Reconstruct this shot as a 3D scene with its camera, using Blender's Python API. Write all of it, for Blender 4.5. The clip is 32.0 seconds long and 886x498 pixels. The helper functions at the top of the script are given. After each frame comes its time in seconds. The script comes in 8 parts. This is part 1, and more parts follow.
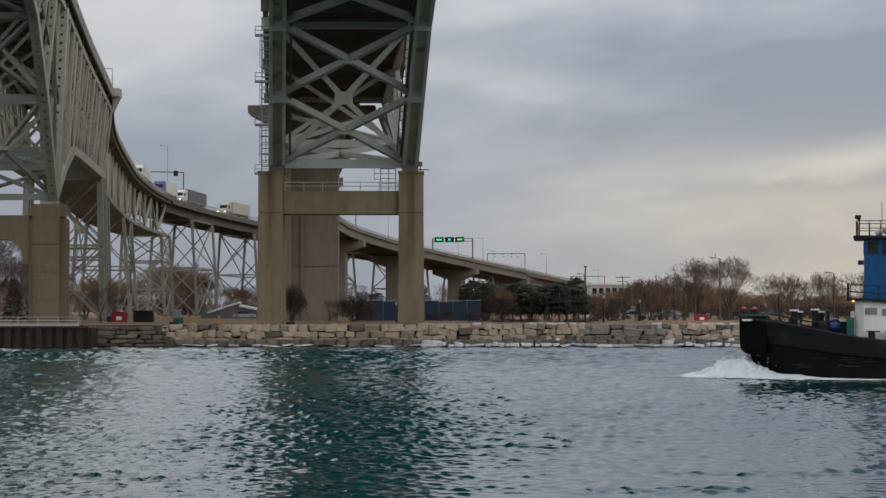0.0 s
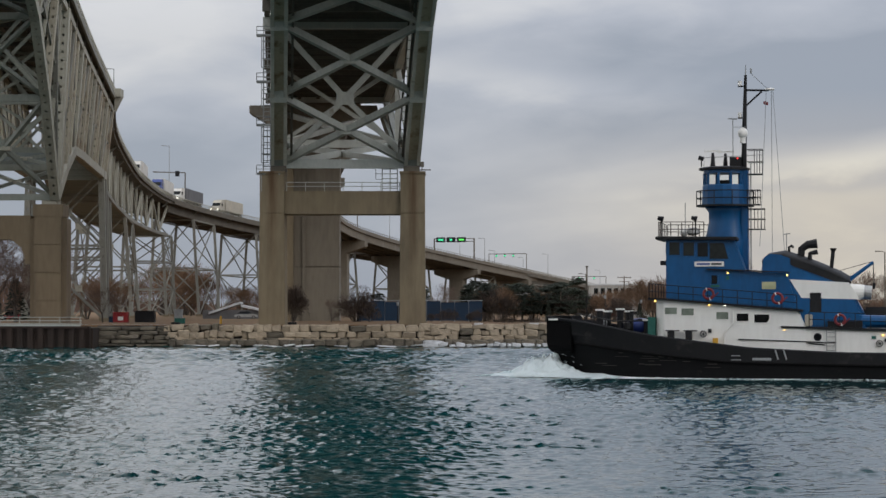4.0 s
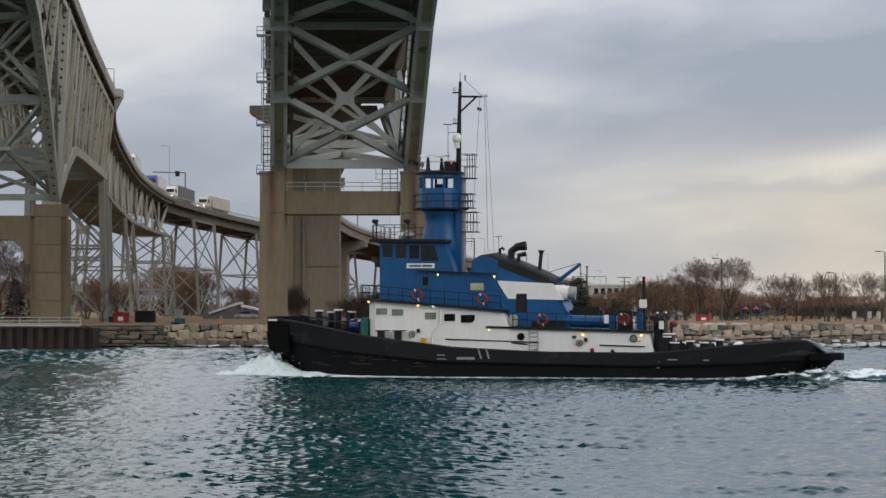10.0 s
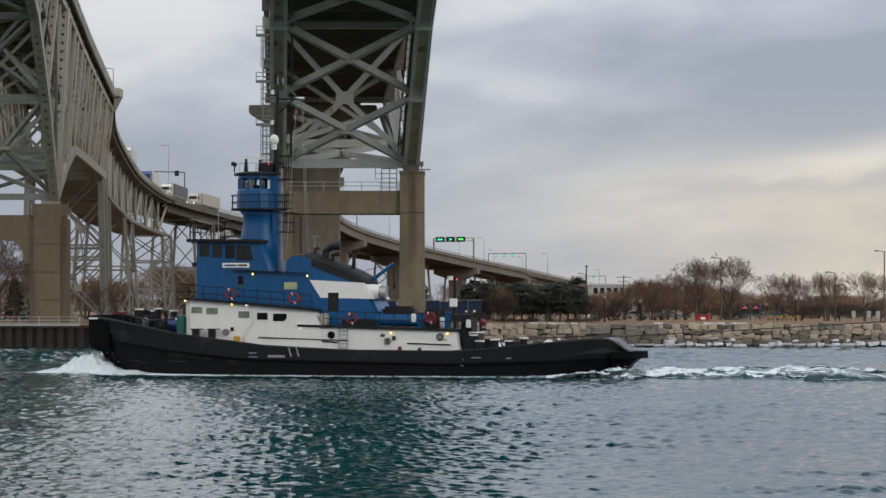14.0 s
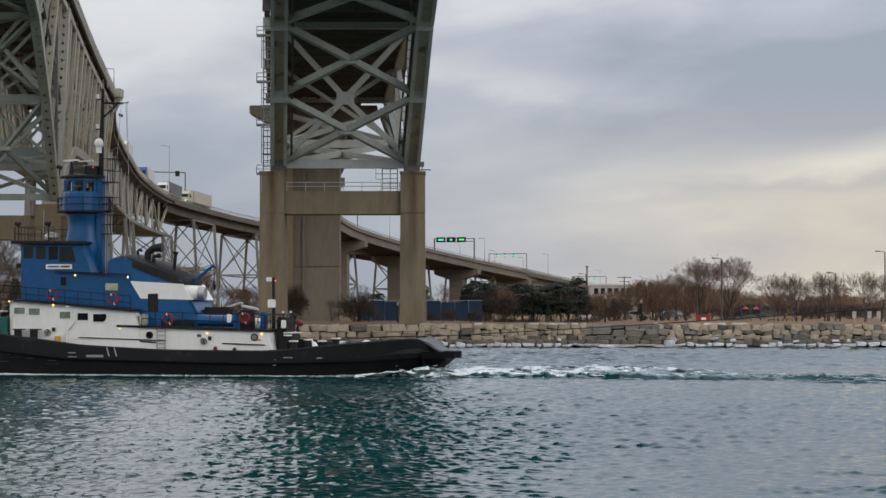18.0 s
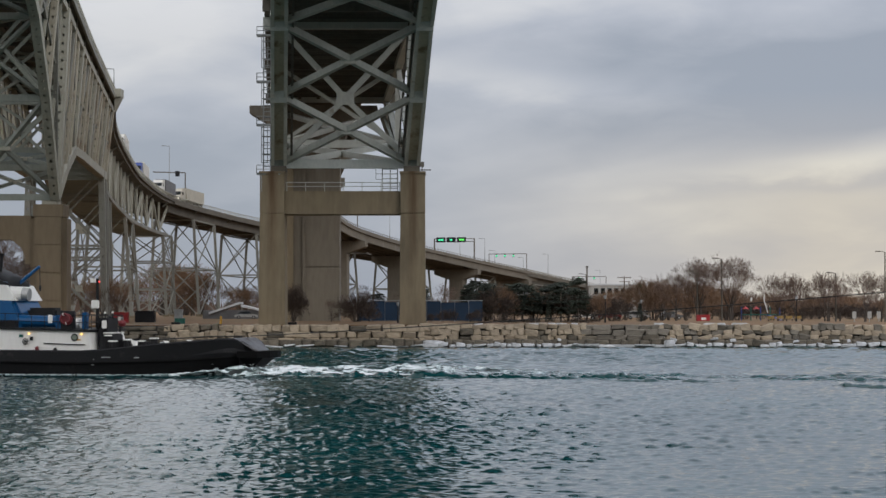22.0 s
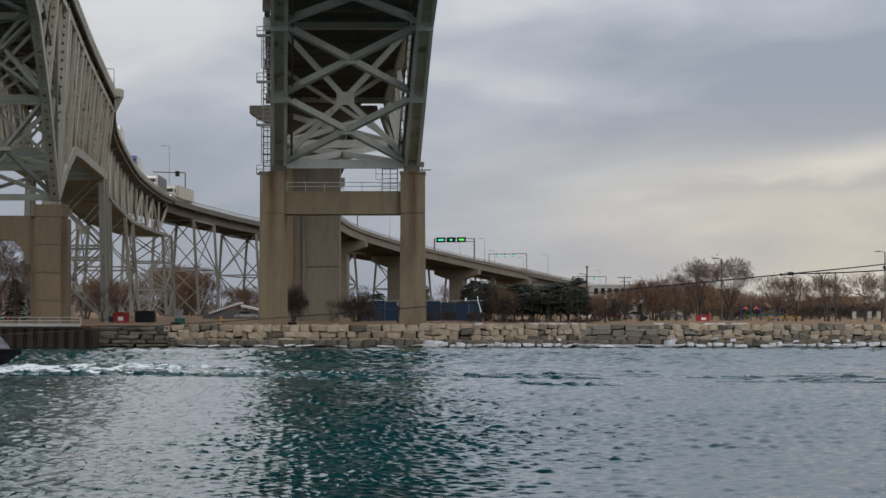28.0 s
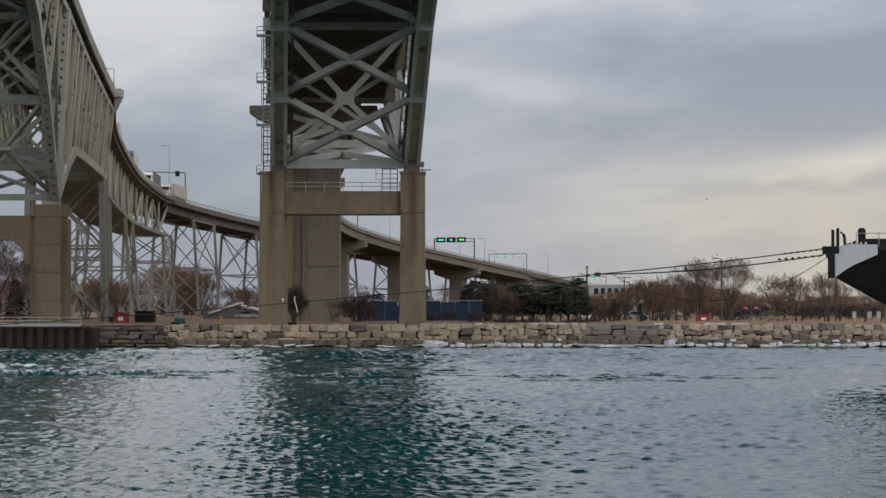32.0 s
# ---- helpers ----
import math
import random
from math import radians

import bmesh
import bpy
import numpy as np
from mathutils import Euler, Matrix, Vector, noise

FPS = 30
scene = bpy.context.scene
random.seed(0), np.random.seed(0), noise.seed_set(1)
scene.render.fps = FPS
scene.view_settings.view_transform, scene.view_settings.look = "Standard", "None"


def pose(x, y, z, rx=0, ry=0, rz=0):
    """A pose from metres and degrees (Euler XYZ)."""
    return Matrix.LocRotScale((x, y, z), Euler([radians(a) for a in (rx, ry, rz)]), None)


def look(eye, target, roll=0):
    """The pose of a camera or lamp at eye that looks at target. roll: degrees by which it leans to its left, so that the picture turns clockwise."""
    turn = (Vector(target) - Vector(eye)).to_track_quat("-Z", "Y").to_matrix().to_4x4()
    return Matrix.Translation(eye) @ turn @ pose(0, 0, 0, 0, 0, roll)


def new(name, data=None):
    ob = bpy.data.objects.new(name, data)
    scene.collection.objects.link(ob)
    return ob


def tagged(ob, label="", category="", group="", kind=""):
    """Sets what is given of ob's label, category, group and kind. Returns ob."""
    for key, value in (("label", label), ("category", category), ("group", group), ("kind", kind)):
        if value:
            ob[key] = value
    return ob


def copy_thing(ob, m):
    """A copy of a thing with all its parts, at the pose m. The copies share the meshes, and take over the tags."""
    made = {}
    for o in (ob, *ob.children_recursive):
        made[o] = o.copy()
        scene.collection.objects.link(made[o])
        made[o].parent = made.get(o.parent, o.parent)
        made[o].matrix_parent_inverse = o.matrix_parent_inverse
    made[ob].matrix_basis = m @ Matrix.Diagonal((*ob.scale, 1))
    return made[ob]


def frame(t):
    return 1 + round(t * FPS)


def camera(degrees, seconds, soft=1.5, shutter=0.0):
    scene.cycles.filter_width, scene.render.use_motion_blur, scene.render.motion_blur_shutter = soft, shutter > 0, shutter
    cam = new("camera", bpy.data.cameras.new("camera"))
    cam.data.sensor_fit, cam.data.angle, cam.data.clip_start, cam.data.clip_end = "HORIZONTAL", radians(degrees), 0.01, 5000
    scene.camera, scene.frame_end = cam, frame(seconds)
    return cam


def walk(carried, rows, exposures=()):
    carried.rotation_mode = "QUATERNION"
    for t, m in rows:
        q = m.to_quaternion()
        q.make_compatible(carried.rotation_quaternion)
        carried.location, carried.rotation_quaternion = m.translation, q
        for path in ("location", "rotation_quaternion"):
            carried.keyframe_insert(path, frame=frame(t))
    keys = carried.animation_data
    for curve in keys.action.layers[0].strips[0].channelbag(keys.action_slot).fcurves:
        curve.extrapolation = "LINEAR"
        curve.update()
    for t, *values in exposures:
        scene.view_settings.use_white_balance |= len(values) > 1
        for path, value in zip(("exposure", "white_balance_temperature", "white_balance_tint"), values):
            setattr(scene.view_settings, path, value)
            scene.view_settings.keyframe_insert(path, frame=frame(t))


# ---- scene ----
# ---- camera ----
EYE_Z = 4.78
cam = camera(22.73, 32.0)
walk(cam, [
    (0.0, pose(0, 0, EYE_Z, 91.535, 0, -0.044)), (1.0, pose(0, 0, EYE_Z, 91.54, 0, -0.038)),
    (1.6, pose(0, 0, EYE_Z, 91.54, 0, -0.018)), (3.4, pose(0, 0, EYE_Z, 91.54, 0, -0.004)),
    (5.5, pose(0, 0, EYE_Z, 91.542, 0, 0.0)), (10.4, pose(0, 0, EYE_Z, 91.542, 0, 0.0)),
    (11.2, pose(0, 0, EYE_Z, 91.53, 0, -0.014)), (14.4, pose(0, 0, EYE_Z, 91.53, 0, -0.016)),
    (16.5, pose(0, 0, EYE_Z, 91.54, 0, 0.0)), (20.0, pose(0, 0, EYE_Z, 91.535, 0, -0.004)),
    (21.0, pose(0, 0, EYE_Z, 91.532, 0, -0.013)), (22.0, pose(0, 0, EYE_Z, 91.542, 0, 0.0)),
    (29.2, pose(0, 0, EYE_Z, 91.542, 0, 0.0)), (30.0, pose(0, 0, EYE_Z, 91.53, 0, -0.013)),
    (30.8, pose(0, 0, EYE_Z, 91.542, 0, 0.0)), (32.0, pose(0, 0, EYE_Z, 91.542, 0, 0.0))],
    exposures=[(0.0, -0.17), (3.5, -0.09), (6.0, 0.04), (12.0, 0.06), (18.0, 0.06), (20.5, -0.02), (25.0, -0.02), (28.5, -0.08), (32.0, -0.09)])

# ---- overcast evening sky, one weak wide sun ----
SUN_EL, SUN_AZ = 25.0, 136.0
world = bpy.data.worlds.new("overcast_sky")
scene.world = world
world.use_nodes = True
wn, wl = world.node_tree.nodes, world.node_tree.links
wn.clear()


def wnode(kind, **values):
    n = wn.new(kind)
    for k, v in values.items():
        n.inputs[k].default_value = v
    return n


def wmath(op, a, b=None, clamp=False):
    n = wn.new("ShaderNodeMath")
    n.operation, n.use_clamp = op, clamp
    for i, v in enumerate((a, b)):
        if v is None:
            continue
        if isinstance(v, (int, float)):
            n.inputs[i].default_value = v
        else:
            wl.new(v, n.inputs[i])
    return n.outputs[0]


def wramp(fac, stops):
    n = wn.new("ShaderNodeValToRGB")
    while len(n.color_ramp.elements) < len(stops):
        n.color_ramp.elements.new(0.5)
    for e, (p, c) in zip(n.color_ramp.elements, stops):
        e.position, e.color = p, (*c, 1)
    wl.new(fac, n.inputs[0])
    return n.outputs[0]


def wmix(fac, a, b):
    n = wn.new("ShaderNodeMix")
    n.data_type = "RGBA"
    wl.new(fac, n.inputs[0])
    wl.new(a, n.inputs[6])
    wl.new(b, n.inputs[7])
    return n.outputs[2]


wcoord = wn.new("ShaderNodeTexCoord")
wsep = wn.new("ShaderNodeSeparateXYZ")
wl.new(wcoord.outputs["Generated"], wsep.inputs[0])
side = wmath("ARCTAN2", wsep.outputs[0], wsep.outputs[1])
lift = wmath("ABSOLUTE", wsep.outputs[2])
wjoin = wn.new("ShaderNodeCombineXYZ")
# cloud banks lie flat and dip a little to the right
wl.new(wmath("MULTIPLY", side, 5.5), wjoin.inputs[0])
wl.new(wmath("ADD", wmath("MULTIPLY", lift, 19.0), wmath("MULTIPLY", side, -2.6)), wjoin.inputs[1])
bank_noise = wnode("ShaderNodeTexNoise", Scale=1.0, Detail=3.5, Roughness=0.48, Distortion=0.35)
wl.new(wjoin.outputs[0], bank_noise.inputs["Vector"])
fine_join = wn.new("ShaderNodeCombineXYZ")
wl.new(wmath("MULTIPLY", side, 20.0), fine_join.inputs[0])
wl.new(wmath("MULTIPLY", lift, 60.0), fine_join.inputs[1])
fine_noise = wnode("ShaderNodeTexNoise", Scale=1.0, Detail=5.0, Roughness=0.55, Distortion=0.3)
wl.new(fine_join.outputs[0], fine_noise.inputs["Vector"])
clouds = wmath("ADD", wmath("ADD", wmath("MULTIPLY", bank_noise.outputs[0], 0.42), 0.225), wmath("MULTIPLY", fine_noise.outputs[0], 0.13))
# long flat banks with ragged edges: bearing, lift, half length, half thickness, slope, lighter or darker
ragged_lift = wmath("ADD", lift, wmath("MULTIPLY", wmath("SUBTRACT", fine_noise.outputs[0], 0.5), 0.016))


def cloud_bank(total, bearing, at_lift, long, thick, slope, weight):
    along = wmath("SUBTRACT", side, bearing)
    off = wmath("SUBTRACT", wmath("SUBTRACT", ragged_lift, at_lift), wmath("MULTIPLY", along, slope))
    u, v = wmath("DIVIDE", along, long), wmath("DIVIDE", off, thick)
    fall = wmath("EXPONENT", wmath("MULTIPLY", wmath("ADD", wmath("MULTIPLY", u, u), wmath("MULTIPLY", v, v)), -1.0))
    return wmath("ADD", total, wmath("MULTIPLY", fall, weight))


for bank in ((0.060, 0.142, 0.120, 0.024, -0.05, 0.105), (0.190, 0.102, 0.120, 0.015, -0.12, -0.07), (0.035, 0.102, 0.065, 0.0075, -0.14, 0.06),
             (0.085, 0.080, 0.120, 0.013, 0.05, -0.06), (0.180, 0.067, 0.085, 0.0075, 0.14, 0.09), (0.165, 0.0545, 0.075, 0.0028, 0.06, -0.05),
             (0.150, 0.042, 0.090, 0.012, 0.0, 0.06), (0.020, 0.050, 0.050, 0.016, 0.0, -0.035), (-0.125, 0.128, 0.045, 0.02, 0.0, 0.07), (-0.12, 0.075, 0.05, 0.016, 0.0, -0.03)):
    clouds = cloud_bank(clouds, *bank)
tilt_n = wmath("MINIMUM", wmath("MULTIPLY", wmath("ADD", side, 0.06), lift), 0.03)
clouds = wmath("SUBTRACT", clouds, wmath("MULTIPLY", tilt_n, 3.2))
haze_l = wmath("MINIMUM", wmath("MULTIPLY", wmath("SUBTRACT", 0.10, lift, True), wmath("SUBTRACT", 0.05, side, True)), 0.012)
clouds = wmath("SUBTRACT", clouds, wmath("MULTIPLY", haze_l, 15.0))
cool = wramp(clouds, [(0.37, (0.38, 0.42, 0.50)), (0.48, (0.52, 0.55, 0.625)), (0.61, (0.75, 0.755, 0.78))])
warm = wramp(clouds, [(0.37, (0.53, 0.51, 0.515)), (0.48, (0.68, 0.63, 0.565)), (0.60, (0.89, 0.82, 0.68))])
low = wmath("MULTIPLY", wmath("SUBTRACT", 0.098, lift, True), 20.0, True)
low = wmath("MULTIPLY", low, wmath("ADD", wmath("MULTIPLY", side, 5.0), 0.15, True))
overcast = wmix(low, cool, warm)
# an overcast sky is brighter overhead than at the horizon
lift_gain = wn.new("ShaderNodeVectorMath")
lift_gain.operation = "SCALE"
wl.new(overcast, lift_gain.inputs[0])
wl.new(wmath("ADD", wmath("MULTIPLY", wmath("MINIMUM", wmath("SUBTRACT", lift, 0.12, True), 0.3), 4.2), 1.0), lift_gain.inputs["Scale"])
overcast = lift_gain.outputs[0]
sky = wn.new("ShaderNodeTexSky")
sky.sky_type, sky.sun_disc = "NISHITA", False
sky.sun_elevation, sky.sun_rotation = radians(SUN_EL), radians(SUN_AZ)
bg_clear, bg_cloud = wnode("ShaderNodeBackground", Strength=0.1), wnode("ShaderNodeBackground", Strength=0.905)
wl.new(sky.outputs[0], bg_clear.inputs[0])
wl.new(overcast, bg_cloud.inputs[0])
wmixer = wnode("ShaderNodeMixShader", Fac=0.93)
wl.new(bg_clear.outputs[0], wmixer.inputs[1])
wl.new(bg_cloud.outputs[0], wmixer.inputs[2])
wout = wn.new("ShaderNodeOutputWorld")
wl.new(wmixer.outputs[0], wout.inputs[0])

sun = new("sun", bpy.data.lights.new("sun", "SUN"))
sun.data.energy, sun.data.angle, sun.data.color = 0.8, radians(30), (1.0, 0.95, 0.88)
sa, se = radians(SUN_AZ), radians(SUN_EL)
sun.matrix_world = look((math.sin(sa) * math.cos(se) * 50, math.cos(sa) * math.cos(se) * 50, math.sin(se) * 50), (0, 0, 0))


# ---- materials ----
def material(name, base, second=None, rough=0.6, metal=0.0, coarse=0.6, fine=9.0, mix=0.6, bump=0.15, bump_scale=20.0,
             streak=1.0, vary=0.0, stain=None, stain_at=0.62, spec=0.5):
    """Base and second colour blended by noise at two scales; streak stretches it down the surface; vary shifts whole objects."""
    m = bpy.data.materials.new(name)
    m.use_nodes = True
    n, l = m.node_tree.nodes, m.node_tree.links
    b = n["Principled BSDF"]
    b.inputs["Roughness"].default_value, b.inputs["Metallic"].default_value = rough, metal
    b.inputs["Specular IOR Level"].default_value = spec
    second = second or tuple(c * 0.75 for c in base)
    co, mp = n.new("ShaderNodeTexCoord"), n.new("ShaderNodeMapping")
    mp.inputs["Scale"].default_value = (1, 1, 1.0 / streak)
    l.new(co.outputs["Object"], mp.inputs[0])
    big, small = n.new("ShaderNodeTexNoise"), n.new("ShaderNodeTexNoise")
    big.inputs["Scale"].default_value, big.inputs["Detail"].default_value = coarse, 6
    small.inputs["Scale"].default_value, small.inputs["Detail"].default_value = fine, 5
    l.new(mp.outputs[0], big.inputs["Vector"])
    l.new(mp.outputs[0], small.inputs["Vector"])
    add = n.new("ShaderNodeMath")
    add.operation = "MULTIPLY_ADD"
    l.new(small.outputs[0], add.inputs[0])
    add.inputs[1].default_value = 0.45
    sub = n.new("ShaderNodeMath")
    sub.operation = "MULTIPLY"
    sub.inputs[1].default_value = 0.6
    l.new(big.outputs[0], sub.inputs[0])
    l.new(sub.outputs[0], add.inputs[2])
    rampn = n.new("ShaderNodeValToRGB")
    rampn.color_ramp.elements[0].position, rampn.color_ramp.elements[1].position = 0.5 - 0.2 * mix, 0.56 + 0.1 * mix
    rampn.color_ramp.elements[0].color, rampn.color_ramp.elements[1].color = (*second, 1), (*base, 1)
    l.new(add.outputs[0], rampn.inputs[0])
    out = rampn.outputs[0]
    if stain:
        sn = n.new("ShaderNodeTexNoise")
        sn.inputs["Scale"].default_value, sn.inputs["Detail"].default_value, sn.inputs["Roughness"].default_value = coarse * 1.7, 8, 0.65
        smap = n.new("ShaderNodeMapping")
        smap.inputs["Scale"].default_value, smap.inputs["Location"].default_value = (1, 1, 1.0 / streak), (7, 3, 5)
        l.new(co.outputs["Object"], smap.inputs[0])
        l.new(smap.outputs[0], sn.inputs["Vector"])
        sr = n.new("ShaderNodeValToRGB")
        sr.color_ramp.elements[0].position, sr.color_ramp.elements[1].position = stain_at - 0.06, stain_at + 0.08
        l.new(sn.outputs[0], sr.inputs[0])
        mx = n.new("ShaderNodeMix")
        mx.data_type = "RGBA"
        l.new(sr.outputs[0], mx.inputs[0])
        l.new(out, mx.inputs[6])
        mx.inputs[7].default_value = (*stain, 1)
        out = mx.outputs[2]
    if vary:
        info, hs = n.new("ShaderNodeObjectInfo"), n.new("ShaderNodeHueSaturation")
        mr = n.new("ShaderNodeMapRange")
        mr.inputs[3].default_value, mr.inputs[4].default_value = 1 - vary, 1 + vary
        l.new(info.outputs["Random"], mr.inputs[0])
        l.new(mr.outputs[0], hs.inputs["Value"])
        l.new(out, hs.inputs["Color"])
        out = hs.outputs[0]
    l.new(out, b.inputs["Base Color"])
    if bump:
        bn, bp = n.new("ShaderNodeTexNoise"), n.new("ShaderNodeBump")
        bn.inputs["Scale"].default_value, bn.inputs["Detail"].default_value = bump_scale, 4
        l.new(co.outputs["Object"], bn.inputs["Vector"])
        bp.inputs["Strength"].default_value, bp.inputs["Distance"].default_value = bump, 0.05
        l.new(bn.outputs[0], bp.inputs["Height"])
        l.new(bp.outputs[0], b.inputs["Normal"])
    return m


def rust_streak(mat, centre, half_width, z0, z1, colour):
    """Rust washed down a face from the bearings above it, at +-centre from the thing's middle."""
    n, l = mat.node_tree.nodes, mat.node_tree.links
    b = n["Principled BSDF"]
    old = b.inputs["Base Color"].links[0].from_socket

    def calc(op, a, c=0.0, clamp=False):
        q = n.new("ShaderNodeMath")
        q.operation, q.use_clamp = op, clamp
        for i, v in enumerate((a, c)):
            if isinstance(v, (int, float)):
                q.inputs[i].default_value = v
            else:
                l.new(v, q.inputs[i])
        return q.outputs[0]
    co, sep, nz, mp = n.new("ShaderNodeTexCoord"), n.new("ShaderNodeSeparateXYZ"), n.new("ShaderNodeTexNoise"), n.new("ShaderNodeMapping")
    l.new(co.outputs["Object"], sep.inputs[0])
    mp.inputs["Scale"].default_value = (2.5, 1, 0.18)
    l.new(co.outputs["Object"], mp.inputs[0])
    l.new(mp.outputs[0], nz.inputs["Vector"])
    nz.inputs["Scale"].default_value, nz.inputs["Detail"].default_value = 1.0, 5
    u = calc("DIVIDE", calc("SUBTRACT", calc("ABSOLUTE", sep.outputs[0]), centre), half_width)
    core = calc("EXPONENT", calc("MULTIPLY", calc("MULTIPLY", u, u), -1.0))
    fall = calc("DIVIDE", calc("SUBTRACT", sep.outputs[2], z0), z1 - z0, True)
    fac = calc("MULTIPLY", calc("MULTIPLY", core, fall), calc("MULTIPLY", nz.outputs[0], 1.7), True)
    mx = n.new("ShaderNodeMix")
    mx.data_type = "RGBA"
    l.new(fac, mx.inputs[0])
    l.new(old, mx.inputs[6])
    mx.inputs[7].default_value = (*colour, 1)
    l.new(mx.outputs[2], b.inputs["Base Color"])


def glow(name, color, strength):
    m = bpy.data.materials.new(name)
    m.use_nodes = True
    b = m.node_tree.nodes["Principled BSDF"]
    b.inputs["Base Color"].default_value = (*color, 1)
    b.inputs["Emission Color"].default_value, b.inputs["Emission Strength"].default_value = (*color, 1), strength
    return m


M_STEEL_OLD = material("weathered_grey_green_steel_paint", (0.37, 0.355, 0.29), (0.27, 0.26, 0.21), 0.65, 0, 0.25, 3, 0.8, 0.1, 8, 3, 0.12, (0.13, 0.085, 0.05), 0.68)
M_STEEL_TAN = material("stained_tan_steel_paint", (0.40, 0.365, 0.285), (0.28, 0.25, 0.19), 0.65, 0, 0.25, 3, 0.8, 0.1, 8, 3, 0.16, (0.15, 0.095, 0.055), 0.62)
M_STEEL_NEW = material("grey_green_steel_paint", (0.40, 0.41, 0.37), (0.30, 0.31, 0.28), 0.6, 0, 0.25, 3, 0.7, 0.08, 8, 2, 0.08, (0.16, 0.12, 0.08), 0.70)
# bridge paint made paler to stand in for light from below
M_STEEL_CHORD = material("chord_paint_lightened_underside", (0.56, 0.55, 0.49), (0.42, 0.41, 0.36), 0.6, 0, 0.25, 3, 0.7, 0.08, 8, 2, 0.04, (0.24, 0.17, 0.10), 0.68)
# greener bracing, also darkened to hold the shade inside the trusses
M_STEEL_GREEN = material("green_bracing_paint_with_shade", (0.235, 0.25, 0.215), (0.165, 0.178, 0.155), 0.7, 0, 0.25, 3, 0.8, 0.1, 8, 3, 0.12)
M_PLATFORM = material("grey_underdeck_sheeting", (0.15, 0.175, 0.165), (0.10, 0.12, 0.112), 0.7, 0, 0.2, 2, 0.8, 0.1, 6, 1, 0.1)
M_WEB = material("tan_stained_chord_web", (0.50, 0.43, 0.31), (0.36, 0.30, 0.21), 0.7, 0, 0.3, 3, 0.8, 0.1, 8, 3, 0.05, (0.20, 0.13, 0.07), 0.6)
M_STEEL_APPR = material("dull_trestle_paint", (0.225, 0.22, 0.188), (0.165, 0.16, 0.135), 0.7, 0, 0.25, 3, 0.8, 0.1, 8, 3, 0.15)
M_STEEL_PALE = material("pale_steel_paint", (0.42, 0.44, 0.41), (0.33, 0.35, 0.325), 0.6, 0, 0.3, 3, 0.7, 0.08, 8, 2, 0.08)
# dark steel fittings; on deck undersides the shade is put into this colour
M_DARK_STEEL_SHADE = material("dark_steel_and_underside_shade", (0.125, 0.11, 0.088), (0.075, 0.066, 0.054), 0.8, 0, 0.3, 3, 0.8, 0.1, 8, 1, 0.2)
M_CONCRETE = material("tan_concrete", (0.215, 0.172, 0.110), (0.155, 0.123, 0.078), 0.9, 0, 0.18, 2.5, 0.8, 0.25, 12, 5, 0.03, (0.19, 0.15, 0.10), 0.62)
M_CONCRETE_PIER = material("rust_streaked_tan_concrete", (0.215, 0.172, 0.110), (0.150, 0.119, 0.075), 0.9, 0, 0.18, 2.5, 0.8, 0.25, 12, 5, 0.03, (0.15, 0.12, 0.078), 0.58)
rust_streak(M_CONCRETE_PIER, 8.75, 0.55, 3.0, 19.0, (0.085, 0.046, 0.020))
M_CONCRETE_OLD = material("brown_stained_concrete", (0.185, 0.142, 0.090), (0.132, 0.100, 0.063), 0.9, 0, 0.18, 2.5, 0.8, 0.25, 12, 5, 0.03, (0.13, 0.10, 0.065), 0.60)
M_DECK_OLD = material("brown_grey_deck_steel", (0.125, 0.108, 0.082), (0.085, 0.075, 0.058), 0.75, 0, 0.3, 3, 0.8, 0.1, 8, 1, 0.1)
M_CONCRETE_GREY = material("grey_concrete", (0.175, 0.153, 0.119), (0.125, 0.108, 0.084), 0.9, 0, 0.15, 2.5, 0.8, 0.25, 12, 5, 0.04, (0.20, 0.18, 0.15), 0.63)
M_STONE = material("limestone_block", (0.37, 0.30, 0.218), (0.23, 0.186, 0.135), 0.95, 0, 0.7, 5, 1.0, 0.6, 6, 1, 0.2, (0.10, 0.09, 0.07), 0.63)
M_STONE_DARK = material("dark_brown_stone_block", (0.15, 0.127, 0.095), (0.075, 0.064, 0.048), 0.9, 0, 0.7, 5, 1.0, 0.6, 6, 1, 0.25, (0.05, 0.05, 0.045), 0.6)
M_STONE_GREY = material("grey_squared_block", (0.215, 0.19, 0.155), (0.12, 0.105, 0.085), 0.95, 0, 0.7, 5, 1.0, 0.6, 6, 1, 0.2, (0.07, 0.065, 0.055), 0.62)
M_ICE = material("ice_crusted_stone", (0.58, 0.59, 0.61), (0.30, 0.295, 0.29), 0.6, 0, 1.3, 6, 0.7, 0.5, 6, 1, 0.15, (0.10, 0.09, 0.08), 0.66)
M_GAP = material("dark_wall_backing", (0.035, 0.033, 0.03), (0.02, 0.02, 0.018), 0.8)
M_RUST = material("rusted_sheet_pile", (0.036, 0.022, 0.016), (0.02, 0.013, 0.010), 0.85, 0, 0.5, 5, 0.9, 0.3, 10, 4, 0.2)
M_GRASS = material("dormant_grass", (0.165, 0.088, 0.031), (0.098, 0.055, 0.022), 0.95, 0, 0.08, 1.2, 1.0, 0.4, 6, 1, 0, (0.07, 0.075, 0.035), 0.6)
M_BARK = material("grey_brown_bark", (0.15, 0.125, 0.10), (0.08, 0.066, 0.052), 0.95, 0, 1.0, 8, 0.8, 0.4, 14, 4, 0.2)
M_BARK_DARK = material("dark_grey_bark", (0.075, 0.060, 0.050), (0.045, 0.036, 0.030), 0.95, 0, 1.0, 8, 0.8, 0.4, 14, 4, 0.2)
